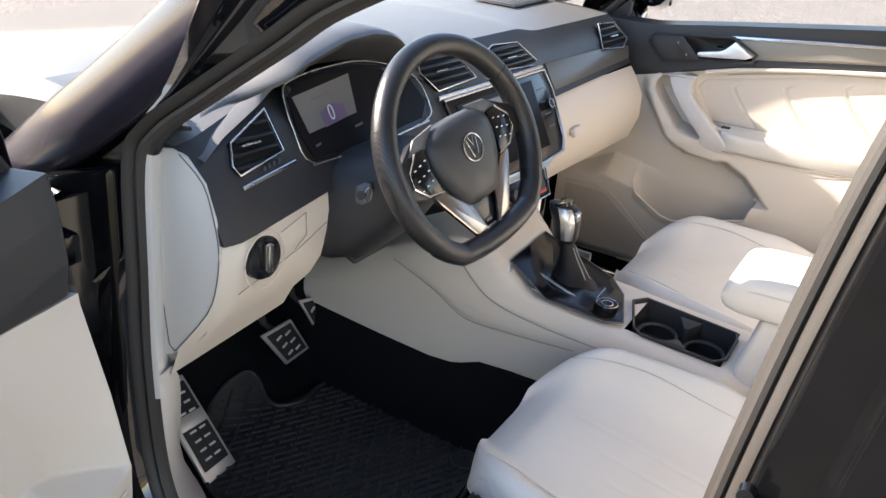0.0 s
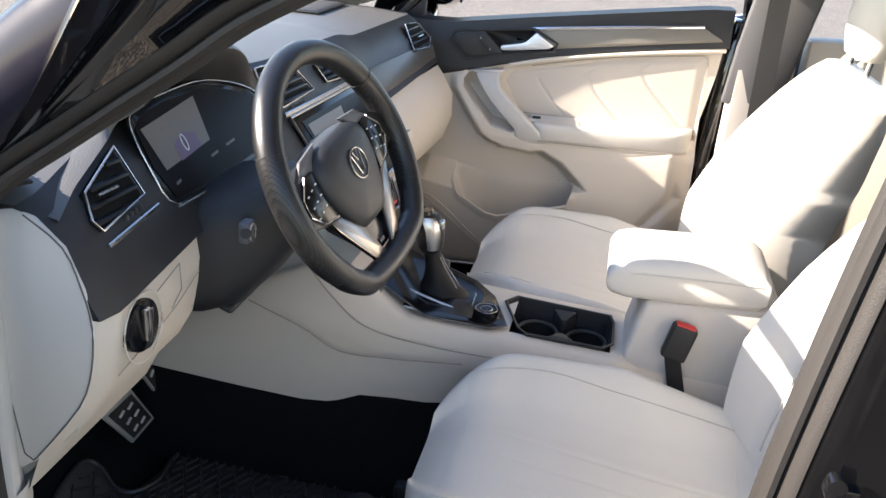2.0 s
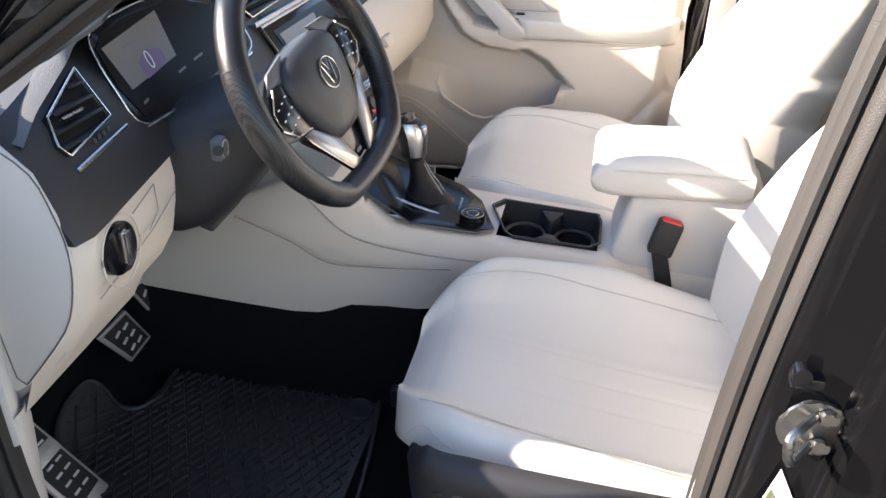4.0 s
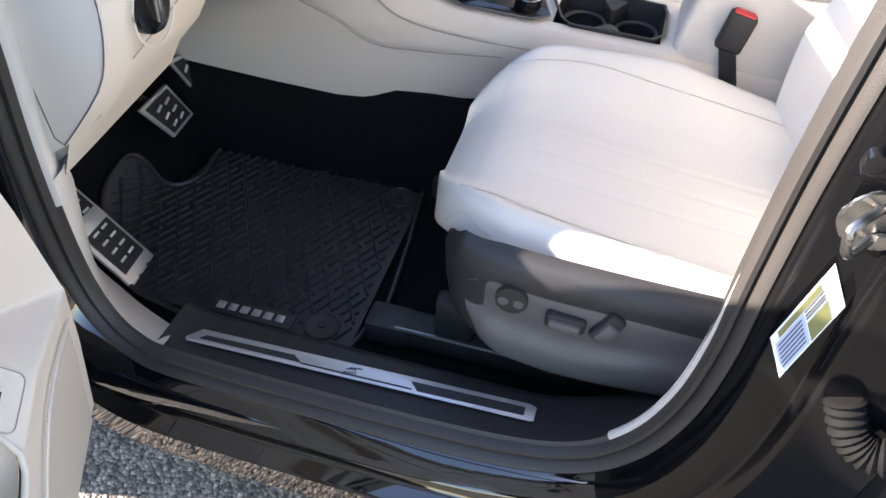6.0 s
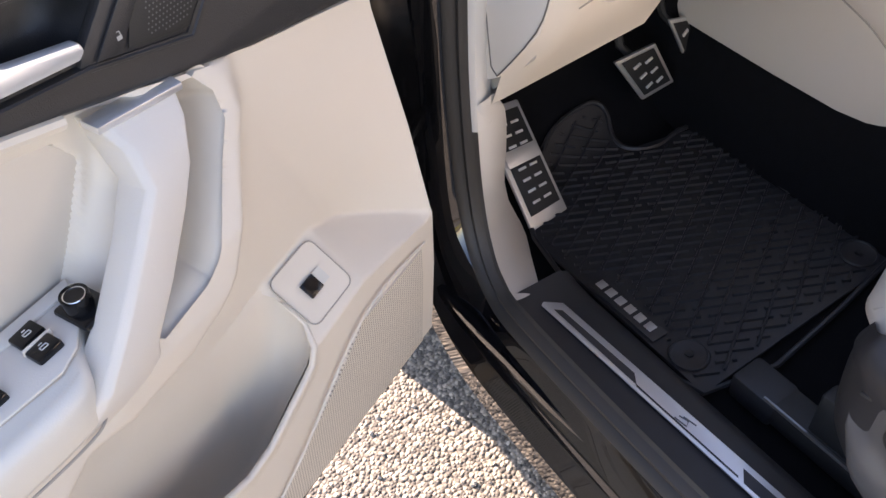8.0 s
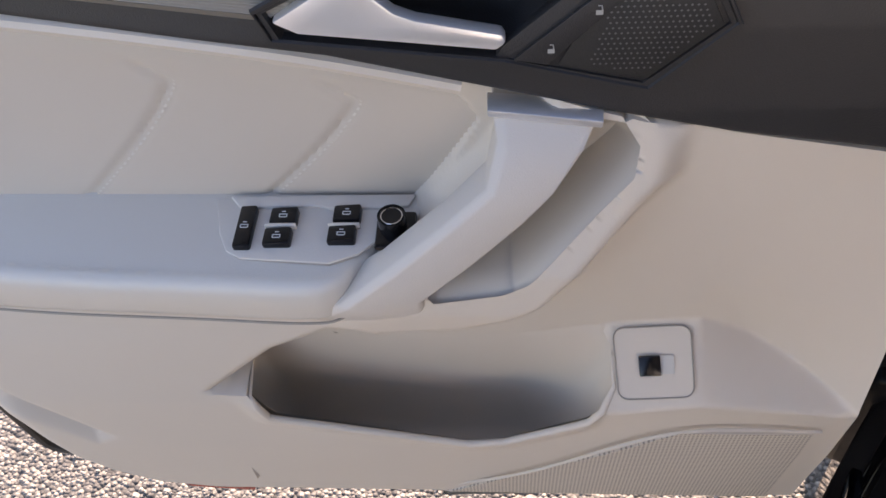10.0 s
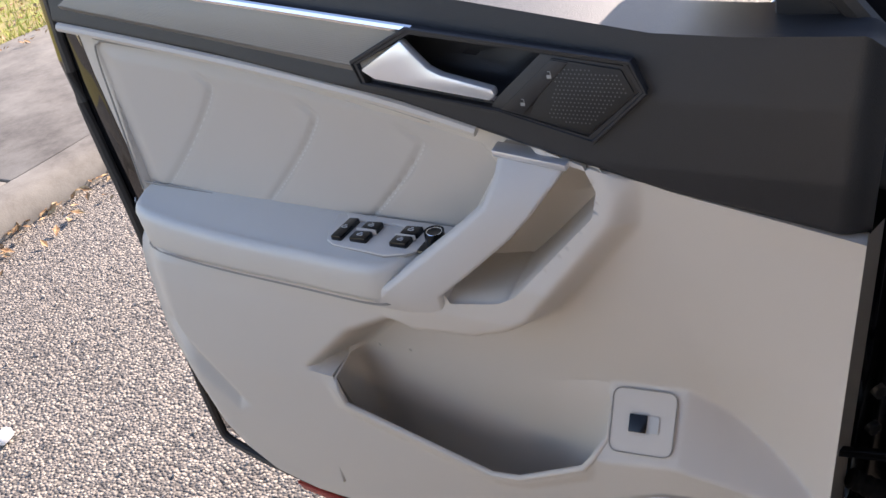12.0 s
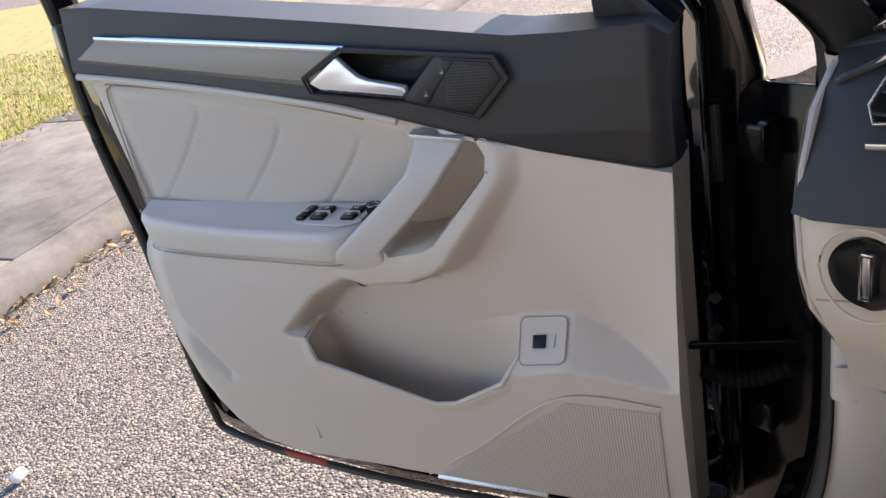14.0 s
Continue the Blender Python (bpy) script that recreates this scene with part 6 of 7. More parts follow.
    part("stalk_boot", disc((-0.135, 0.470, 0.985), (0.5, -0.8, 0.0), 0.026, 0.012), BLACK, col)


steering()


# ---- centre console ----
def console():
    c = thing("centre_console", "pale centre console with black selector panel", "centre console", (0.15, 0.92, 0.36))
    secs = []
    for x, zt, hw, fl in ((-0.56, 0.60, 0.13, 0.02), (-0.42, 0.66, 0.135, 0.02), (-0.28, 0.735, 0.135, 0.02), (-0.16, 0.790, 0.130, 0.02), (-0.09, 0.795, 0.125, 0.02), (-0.03, 0.738, 0.118, 0.02), (0.02, 0.706, 0.112, 0.02), (0.10, 0.700, 0.106, 0.02), (0.205, 0.695, 0.104, 0.015), (0.30, 0.690, 0.104, 0.012), (0.39, 0.687, 0.104, 0.012), (0.395, 0.688, 0.104, 0.012), (0.415, 0.684, 0.102, 0.01), (0.44, 0.672, 0.086, 0.01), (0.66, 0.665, 0.080, 0.01)):
        row = []
        base = lerp_table(x, [(-0.56, 0.545), (-0.348, 0.543), (-0.142, 0.534), (0.014, 0.548), (0.08, 0.560), (0.43, 0.56)])
        for k, (u, v) in enumerate(((1.27, -0.03), (1.27, 0.04), (1.24, 0.30), (1.20, 0.50), (1.21, 0.54), (1.12, 0.76), (1.04, 0.90), (0.98, 0.975), (0.93, 1.0), (0.71, 1.0))):
            row.append((u, v))
        ring = [Vector((x, 0.925 - hw * u, base + (zt - base) * v)) for u, v in row] + [Vector((x, 0.925 + hw * u, base + (zt - base) * v)) for u, v in row[::-1]]
        secs.append(ring)
    shell = rings(secs, closed=False, caps=False)
    bmesh.ops.delete(shell, geom=[f for f in shell.faces if 0.21 < f.calc_center_median().x < 0.388 and abs(f.calc_center_median().y - 0.925) < 0.05 and f.calc_center_median().z > 0.66], context='FACES')
    part("side_shell", shell, BEIGE, c, "pale moulded console sides", angle=40)
    # Thin dark tubes stand in for the shading along the sides' folds.
    part("crease_shade_line", tube(smoothed([(-0.26, 0.752, 0.722), (-0.157, 0.756, 0.682), (-0.090, 0.761, 0.645), (0.0, 0.774, 0.640), (0.135, 0.786, 0.648)], 6), 0.0014, 6), CREASE, c)
    part("crease_shade_line", tube(smoothed([(-0.158, 0.782, 0.795), (-0.109, 0.778, 0.742), (-0.045, 0.784, 0.690), (0.067, 0.794, 0.668), (0.20, 0.800, 0.664)], 6), 0.0014, 6), CREASE, c)
    # selector panel
    pan = [(-0.045, 0.845), (0.05, 0.824), (0.170, 0.830), (0.200, 0.855), (0.160, 0.960), (0.115, 1.012), (-0.05, 1.015)]
    zt = 0.7005
    def top(x):
        return lerp_table(x, [(-0.06, 0.765), (-0.03, 0.742), (0.02, 0.712), (0.10, 0.706), (0.20, 0.701), (0.43, 0.692)])
    sp = part("selector_panel", prism([(x, y, top(x)) for x, y in pan], (0, 0, 0.004), 0.0015), GLOSS, c, "gloss black selector panel with keys")
    part("panel_edge", tube([(x, y, top(x) + 0.003) for x, y in pan], 0.0016, 6, True), GREY, sp)
    fr = [(-0.010, 0.880), (0.105, 0.868), (0.125, 0.885), (0.125, 0.945), (0.100, 0.985), (-0.010, 0.985)]
    part("gaiter_frame", tube([(x, y, top(x) + 0.0055) for x, y in fr], 0.0030, 6, True), SATIN, sp)
    for i in range(3):
        part("key_line", box((0.045 + 0.032 * i, 0.847, 0.7095 - 0.001 * i), (0.0018, 0.026, 0.0012), 0), WHITE_INK, sp)
    part("brake_key", join(box((0.018, 0.852, 0.7135), (0.022, 0.026, 0.004), 0.001), tube([(0.006, 0.864, 0.7165), (0.006, 0.840, 0.7165), (0.028, 0.840, 0.7155)], 0.0016, 6)), SATIN, sp)
    for i in range(3):
        part("key_line", box((0.06 + 0.03 * i, 0.998, 0.7095 - 0.001 * i), (0.0018, 0.016, 0.0012), 0), SIDE_GREY, sp)
    mk = part("mode_knob", disc((0.157, 0.872, 0.705), (0, 0, 1), 0.024, 0.018), GLOSS, c, "round drive mode knob with bright rings")
    for r in (0.0205, 0.011):
        part("knob_ring", tube([(0.157 + r * math.cos(a), 0.872 + r * math.sin(a), 0.7235) for a in (k * 0.314 for k in range(20))], 0.0008, 5, True), SATIN, mk)
    st = part("start_key", disc((-0.045, 0.832, 0.742), (0.3, -0.3, 1), 0.011, 0.006), SATIN, c)
    # two cup holders in one dark tray
    tray = [(0.184, 0.955), (0.204, 0.986), (0.385, 0.982), (0.392, 0.955), (0.392, 0.870), (0.375, 0.850), (0.235, 0.845), (0.220, 0.860)]
    tr = part("cup_tray", rings([[Vector((x, y, top(x) + dz)) for x, y in [(0.297 + (tx - 0.297) * k, 0.918 + (ty - 0.918) * k) for tx, ty in tray]] for k, dz in ((1.03, 0.0005), (1.02, 0.003), (0.98, 0.002), (0.95, -0.02), (0.90, -0.070))], closed=True, caps=False), BLACK, c, "dark twin cup holder tray")
    part("tray_floor", prism([(0.297 + (x - 0.297) * 0.95, 0.918 + (y - 0.918) * 0.95, top(x) - 0.070) for x, y in tray], (0, 0, -0.003), 0), RUBBER, tr)
    for x in (0.252, 0.345):
        part("cup_ring", tube([(x + 0.037 * math.cos(a), 0.918 + 0.041 * math.sin(a), top(x) - 0.030) for a in (k * 0.2618 for k in range(24))], 0.004, 6, True), BLACK, tr)
    for s in (-1, 1):
        part("tray_divider", prism([(0.275, 0.918 + s * 0.058, top(0.3) - 0.002), (0.322, 0.918 + s * 0.058, top(0.3) - 0.002), (0.303, 0.918 + s * 0.026, top(0.3) - 0.008), (0.294, 0.918 + s * 0.026, top(0.3) - 0.008)], (0, 0, -0.06), 0.003), BLACK, tr)
    # storage box and padded armrest
    part("armrest_box", prism([(0.412, 0.845, 0.56), (0.412, 0.845, 0.70), (0.432, 0.845, 0.805), (0.66, 0.845, 0.825), (0.66, 0.845, 0.56)], (0, 0.155, 0), 0.012, 3), PILLAR, c, "pale storage box")
    lid = []
    for x, z0, z1 in ((0.362, 0.826, 0.848), (0.366, 0.812, 0.862), (0.374, 0.804, 0.873), (0.40, 0.798, 0.882), (0.50, 0.802, 0.889), (0.58, 0.806, 0.892), (0.615, 0.810, 0.888), (0.628, 0.822, 0.876)):
        zc, hh = (z0 + z1) / 2, (z1 - z0) / 2
        lid.append([Vector((x, 0.922 + 0.090 * math.copysign(abs(math.cos(a)) ** 0.45, math.cos(a)), zc + hh * math.copysign(abs(math.sin(a)) ** 0.5, math.sin(a)))) for a in (2 * math.pi * k / 28 for k in range(28))])
    part("armrest_pad", rings(lid), LEATHER, c, "padded cream leather armrest", angle=60)
    part("armrest_seam", tube([(0.368, 0.838, 0.850), (0.42, 0.8315, 0.858), (0.55, 0.8312, 0.864), (0.615, 0.833, 0.866)], 0.0015, 6), SEAM, c)
    part("cover_net", box((-0.10, 1.045, 0.60), (0.30, 0.012, 0.26), 0.004), GREY, c)

    g = thing("gear_selector", "gear selector with leather gaiter and silver trim", "gear lever", (0.04, 0.92, 0.71))
    gs = []
    for i, (x, z, a, b) in enumerate(((0.060, 0.712, 0.052, 0.044), (0.060, 0.719, 0.050, 0.041), (0.057, 0.728, 0.040, 0.033), (0.052, 0.742, 0.028, 0.026), (0.045, 0.765, 0.020, 0.020), (0.038, 0.788, 0.016, 0.016), (0.035, 0.800, 0.015, 0.015))):
        gs.append([Vector((x + a * (1 + 0.07 * math.sin(3 * q + 9 * z * 10)) * math.cos(q), 0.925 + b * (1 + 0.06 * (k % 2)) * math.sin(q), z)) for k, q in enumerate(2 * math.pi * j / 24 for j in range(24))])
    gt = part("gaiter", rings(gs), GAITER, g, "creased black leather gaiter", angle=60)
    for s in (-1, 1):
        part("stitching", tube(smoothed([(0.100, 0.925 + 0.012 * s, 0.718), (0.084, 0.925 + 0.008 * s, 0.742), (0.064, 0.925 + 0.006 * s, 0.770), (0.053, 0.925 + 0.006 * s, 0.790)], 4), 0.0010, 5), THREAD_GREY, gt)
    hs = []
    for x, z, a, b in ((0.033, 0.798, 0.017, 0.018), (0.032, 0.808, 0.024, 0.023), (0.030, 0.825, 0.027, 0.025), (0.027, 0.845, 0.030, 0.026), (0.022, 0.860, 0.032, 0.026), (0.016, 0.872, 0.028, 0.022), (0.010, 0.876, 0.014, 0.012)):
        hs.append([Vector((x + a * math.cos(q), 0.922 + b * math.sin(q), z)) for q in (2 * math.pi * j / 24 for j in range(24))])
    hd = part("knob", rings(hs), WHEEL_LEATHER, g, "black leather knob", angle=60)
    part("knob_front", rings([[p + Vector((0.0, -0.0025 if p.y < 0.922 else 0.0025, 0)) for p in s[18:23]] for s in hs[1:6]], closed=False, caps=False), SATIN, hd, "satin silver knob cheek")
    part("knob_top", disc((0.016, 0.922, 0.872), (-0.35, 0, 1), 0.021, 0.006), GLOSS, hd)
    part("release_key", box((0.052, 0.915, 0.858), (0.010, 0.020, 0.018), 0.003), SATIN, hd)


console()


# ---- seats ----
def seat(name, label, dx, dy, near_side):
    s = thing(name, label, "car seat", (0.4 + dx, 0.55 + dy, 0.37), group="front seats")
    def at(x, y, z):
        return Vector((x + dx, y + dy, z))

    def top_z(x, y):
        """Height of the cushion's upper side."""
        c = abs(y - 0.55) / 0.26
        z = 0.606 + 0.100 * (0.60 - x) + 0.004 * math.sin(9 * x)
        z += step(c - 0.50, 0.36) * lerp_table(x, [(0.12, 0.018), (0.22, 0.042), (0.42, 0.058), (0.64, 0.034)])
        z += lerp_table(x, [(0.12, 0.006), (0.20, 0.024), (0.45, 0.028), (0.64, 0.022)]) * step((y - 0.55) / 0.26 - 0.30, 0.42)
        z -= 0.060 * step(c - 0.80, 0.21) ** 1.7
        f = (0.235 - x) / 0.125
        if f > 0:
            z -= 0.050 * min(1, f) ** 2.8
        return z

    def half(x):
        return lerp_table(x, [(0.112, 0.090), (0.119, 0.105), (0.125, 0.130), (0.14, 0.158), (0.165, 0.190), (0.19, 0.212), (0.24, 0.238), (0.40, 0.262), (0.66, 0.258)])
    secs = []
    n = 44
    for i in range(46):
        k = i / 45
        x = 0.119 + 0.539 * (k ** 1.25)
        h = half(x)
        tuck = 1 - step(x - 0.13, 0.13)
        drop = lerp_table(x, [(0.095, 0.026), (0.12, 0.028), (0.16, 0.030), (0.2, 0.040), (0.26, 0.075), (0.65, 0.085)])
        row = []
        for j in range(n + 1):
            c = -1 + 2 * j / n
            y = 0.55 + h * math.copysign(abs(c) ** 0.85, c)
            yy = 0.55 + 0.26 * math.copysign(abs(c) ** 0.85, c)
            row.append(at(x, y, top_z(x, yy)))
        for q in (0.35, 0.7, 1.0):
            row.append(at(x + 0.05 * tuck * q, 0.55 + h * (1 + 0.02 * math.sin(q * 3) - 0.14 * tuck * q), top_z(x, 0.81) - drop * q))
        for q in (1.0, 0.7, 0.35):
            row.append(at(x + 0.05 * tuck * q, 0.55 - h * (1 + 0.02 * math.sin(q * 3) - 0.14 * tuck * q), top_z(x, 0.29) - drop * q))
        secs.append(row)
    cu = part("cushion", rings(secs), LEATHER, s, "cream leather seat cushion", angle=70)
    # perforated middle panel, set a little above
    def panel(a, b):
        x = 0.165 + 0.445 * a
        w = lerp_table(x, [(0.165, 0.150), (0.30, 0.178), (0.62, 0.180)])
        y = 0.55 - w + 2 * w * b
        dip = 0.0
        for q in (-0.055, 0.0, 0.055):
            dip = max(dip, 1 - min(1, abs(y - 0.55 - q) / 0.005)) if x > 0.23 else dip
        e = step(min(a, 1 - a, b, 1 - b), 0.03)
        return at(x, y, top_z(x, 0.55 + 0.26 * math.copysign((abs(y - 0.55) / half(x)) ** 1.0, y - 0.55)) + 0.0006 + 0.0012 * e - 0.0018 * dip)
    part("middle_panel", sheet(panel, 60, 72), LEATHER_PERF, cu, "perforated leather middle with three seams", angle=70)
    for sg in (-1, 1):
        pts = [at(x, 0.55 + sg * lerp_table(x, [(0.165, 0.152), (0.30, 0.180), (0.62, 0.182)]), 0.0) for x in (0.165, 0.22, 0.30, 0.40, 0.50, 0.61)]
        for p in pts:
            c = (p.y - dy - 0.55)
            p.z = top_z(p.x - dx, 0.55 + 0.26 * c / half(p.x - dx)) + 0.002
        part("seam", tube(smoothed(pts, 5), 0.0010, 6), SEAM, cu)
    for sg in (-1, 1):
        side = [at(x, 0.55 + sg * lerp_table(x, [(0.15, 0.165), (0.22, 0.215), (0.30, 0.238), (0.62, 0.246)]), 0.0) for x in (0.15, 0.18, 0.22, 0.30, 0.40, 0.52, 0.62)]
        for p in side:
            p.z = top_z(p.x - dx, 0.55 + 0.26 * (p.y - dy - 0.55) / half(p.x - dx)) + 0.0005
        part("side_seam", tube(smoothed(side, 5), 0.0010, 6), SEAM, cu)
    # backrest
    bs = []
    for i in range(26):
        k = i / 25
        z = 0.60 + 0.56 * k
        xf = 0.640 + 0.115 * k + 0.05 * k * k - 0.02 * math.sin(math.pi * k)
        hw = lerp_table(k, [(0, 0.235), (0.15, 0.255), (0.6, 0.262), (0.85, 0.235), (0.95, 0.20), (1.0, 0.15)])
        th = lerp_table(k, [(0, 0.13), (0.7, 0.115), (0.93, 0.085), (1.0, 0.05)])
        bol = lerp_table(k, [(0, 0.055), (0.35, 0.080), (0.7, 0.045), (1, 0.0)])
        row = []
        for j in range(25):
            c = -1 + j / 12
            row.append(at(xf - bol * step(abs(c) - 0.55, 0.30) + 0.075 * step(abs(c) - 0.86, 0.14) ** 1.2, 0.55 + hw * c, z))
        for j in range(10):
            c = 1 - 2 * (j + 0.5) / 10
            row.append(at(xf + th, 0.55 + hw * 0.96 * c, z))
        bs.append(row)
    bk = part("backrest", rings(bs), LEATHER, s, "cream leather backrest with side bolsters", angle=70)
    for sg in (-1, 1):
        part("back_seam", tube(smoothed([at(0.640 + 0.115 * k + 0.05 * k * k - 0.02 * math.sin(math.pi * k) - 0.004, 0.55 + sg * 0.145, 0.60 + 0.56 * k) for k in (0.08, 0.25, 0.45, 0.65, 0.85)], 5), 0.0016, 6), SEAM, bk)
    hs = []
    for i in range(12):
        k = i / 11
        z = 1.19 + 0.20 * k
        hw = 0.125 * math.sin(math.pi * (0.18 + 0.64 * k)) ** 0.6
        th = 0.045 * math.sin(math.pi * (0.12 + 0.76 * k)) ** 0.6
        hs.append([at(0.84 + 0.035 * k + th * math.copysign(abs(math.cos(a)) ** 0.8, math.cos(a)), 0.55 + hw * math.copysign(abs(math.sin(a)) ** 0.6, math.sin(a)), z) for a in (2 * math.pi * q / 24 for q in range(24))])
    hd = part("headrest", rings(hs), LEATHER, s, "cream leather headrest", angle=70)
    for sg in (-1, 1):
        part("headrest_post", tube([at(0.83, 0.55 + sg * 0.07, 1.10), at(0.845, 0.55 + sg * 0.07, 1.22)], 0.006, 10), CHROME, hd)
    # plastic skirt, turning in round the cushion's front corner
    plan = smoothed([(0.160, 0.182, 0.0), (0.172, 0.214, 0.0), (0.196, 0.246, 0.0), (0.250, 0.262, 0.0), (0.40, 0.268, 0.0), (0.55, 0.268, 0.0), (0.69, 0.266, 0.0)], 6)
    for sg in (-1, 1):
        near = sg == near_side
        def skirt(lo, hi, out, v):
            secs = []
            for p in plan:
                z0, z1 = lerp_table(p.x, lo), lerp_table(p.x, hi)
                if not near:
                    z1 -= 0.09
                secs.append([at(p.x, 0.55 + sg * (p.y + o * out), z0 + (z1 - z0) * q) for o, q in v])
            return secs
        hi = [(0.160, 0.612), (0.172, 0.640), (0.196, 0.670), (0.25, 0.676), (0.45, 0.672), (0.69, 0.668)]
        lo = [(0.160, 0.600), (0.172, 0.570), (0.196, 0.535), (0.25, 0.495), (0.32, 0.482), (0.69, 0.500)]
        side = part("side_skirt", rings(skirt(lo, hi, 0.016, ((-0.6, 0.0), (0.4, 0.0), (0.9, 0.06), (1.0, 0.25), (1.0, 0.72), (1.25, 0.82), (1.0, 0.93), (0.3, 1.0), (-0.6, 1.0))), closed=False, caps=False), BLACK, s, "dark plastic seat skirt", angle=50)
        if near:
            def inl_pt(x, z, o=0.0):
                y = lerp_table(x, [(0.16, 0.198), (0.196, 0.262), (0.25, 0.279), (0.40, 0.285), (0.69, 0.283)])
                return at(x, 0.55 + sg * (y + o), z)
            grid = []
            for i in range(41):
                x = 0.200 + 0.465 * i / 40
                z1 = lerp_table(x, [(0.20, 0.612), (0.215, 0.626), (0.24, 0.637), (0.35, 0.632), (0.50, 0.624), (0.67, 0.610)])
                z0 = lerp_table(x, [(0.20, 0.600), (0.212, 0.560), (0.235, 0.522), (0.27, 0.502), (0.34, 0.494), (0.50, 0.506), (0.67, 0.530)])
                row = []
                for q in range(15):
                    v = q / 14
                    z = z0 + (z1 - z0) * v
                    brk = lerp_table(x, [(0.2, 0.60), (0.26, 0.574), (0.35, 0.565), (0.45, 0.578), (0.60, 0.605)])
                    o = 0.003 + 0.012 * step(brk - z, 0.03) - 0.010 * step(0.10 - v, 0.10) - 0.008 * step(0.10 - (x - 0.2) / 0.465, 0.1)
                    row.append(inl_pt(x, z, o - 0.004 * step(v - 0.9, 0.1)))
                grid.append(row)
            inl = part("skirt_inlay", rings(grid, closed=False, caps=False), SIDE_GREY, side, "mid-grey inlay with seat controls", angle=60)
            d = (0, sg, 0)
            ld = part("lumbar_dial", disc(inl_pt(0.272, 0.614, 0.001), d, 0.0215, 0.008, 28, 0.002), RUBBER, inl, "round lumbar switch")
            for q in (-1, 1):
                part("dial_mark", disc(inl_pt(0.272 + 0.010 * q, 0.612, 0.009), d, 0.0068, 0.0014, 16, 0.0003), SIDE_GREY, ld)
            for nm, x, z, sx, sz, turn, lb in (("tilt_bar", 0.344, 0.600, 0.052, 0.024, 4, "long seat adjustment switch"), ("recline_lever", 0.396, 0.608, 0.024, 0.050, 30, "upright recline switch")):
                rot = pose(0, 0, 0, 0, turn, 0)
                base = part(nm, box(inl_pt(x, z, 0.006), (sx, 0.014, sz), 0.005, 2, rot), RUBBER, inl, lb)
                part("switch_cap", box(inl_pt(x, z - 0.002, 0.012), (sx * 0.80, 0.014, sz * 0.62), 0.004, 2, rot), SIDE_GREY, base)
            part("skirt_notch", box(inl_pt(0.219, 0.622, 0.002), (0.018, 0.006, 0.005), 0.002, 2, pose(0, 0, 0, 0, -12, 0)), RUBBER, inl)
    for sg in (-1, 1):
        rl = part("rail", box(at(0.34, 0.55 + sg * 0.185, 0.395), (0.60, 0.050, 0.036), 0.006), RUBBER, s, "black steel seat rail")
        part("rail_edge", tube([at(0.09, 0.55 + sg * 0.185 - 0.022, 0.4135), at(0.62, 0.55 + sg * 0.185 - 0.022, 0.4135)], 0.003, 6), STEEL, rl)
        part("rail_cap", box(at(0.075, 0.55 + sg * 0.185, 0.392), (0.07, 0.055, 0.045), 0.008), BLACK, rl)
        for q in (0.18, 0.50):
            part("mount", box(at(q, 0.55 + sg * 0.185, 0.44), (0.06, 0.03, 0.09), 0.006), RUBBER, s)
    return s


seat("car_seat", "cream leather driver's seat with power controls", 0.0, 0.0, -1)
seat("car_seat", "cream leather passenger seat beside the console", -0.055, 0.74, -1)


def buckle():
    b = thing("belt_buckle", "black seat belt buckle with red button", "seat belt", (0.47, 0.83, 0.62))
    m = pose(0.500, 0.826, 0.745, 0, 12, 0)
    part("housing", box(m @ Vector((0, 0, 0)), (0.044, 0.024, 0.066), 0.006, 3, pose(0, 0, 0, 0, 12, 0)), RUBBER, b)
    part("release_button", box(m @ Vector((0, 0, 0.0315)), (0.034, 0.017, 0.008), 0.002, 2, pose(0, 0, 0, 0, 12, 0)), RED, b, "red release button")
    part("stalk", prism([m @ Vector((-0.015, 0.004, -0.03)), m @ Vector((0.015, 0.004, -0.03)), (0.532, 0.832, 0.63), (0.502, 0.832, 0.63)], (0, 0.006, 0), 0.001), WEB, b)


buckle()


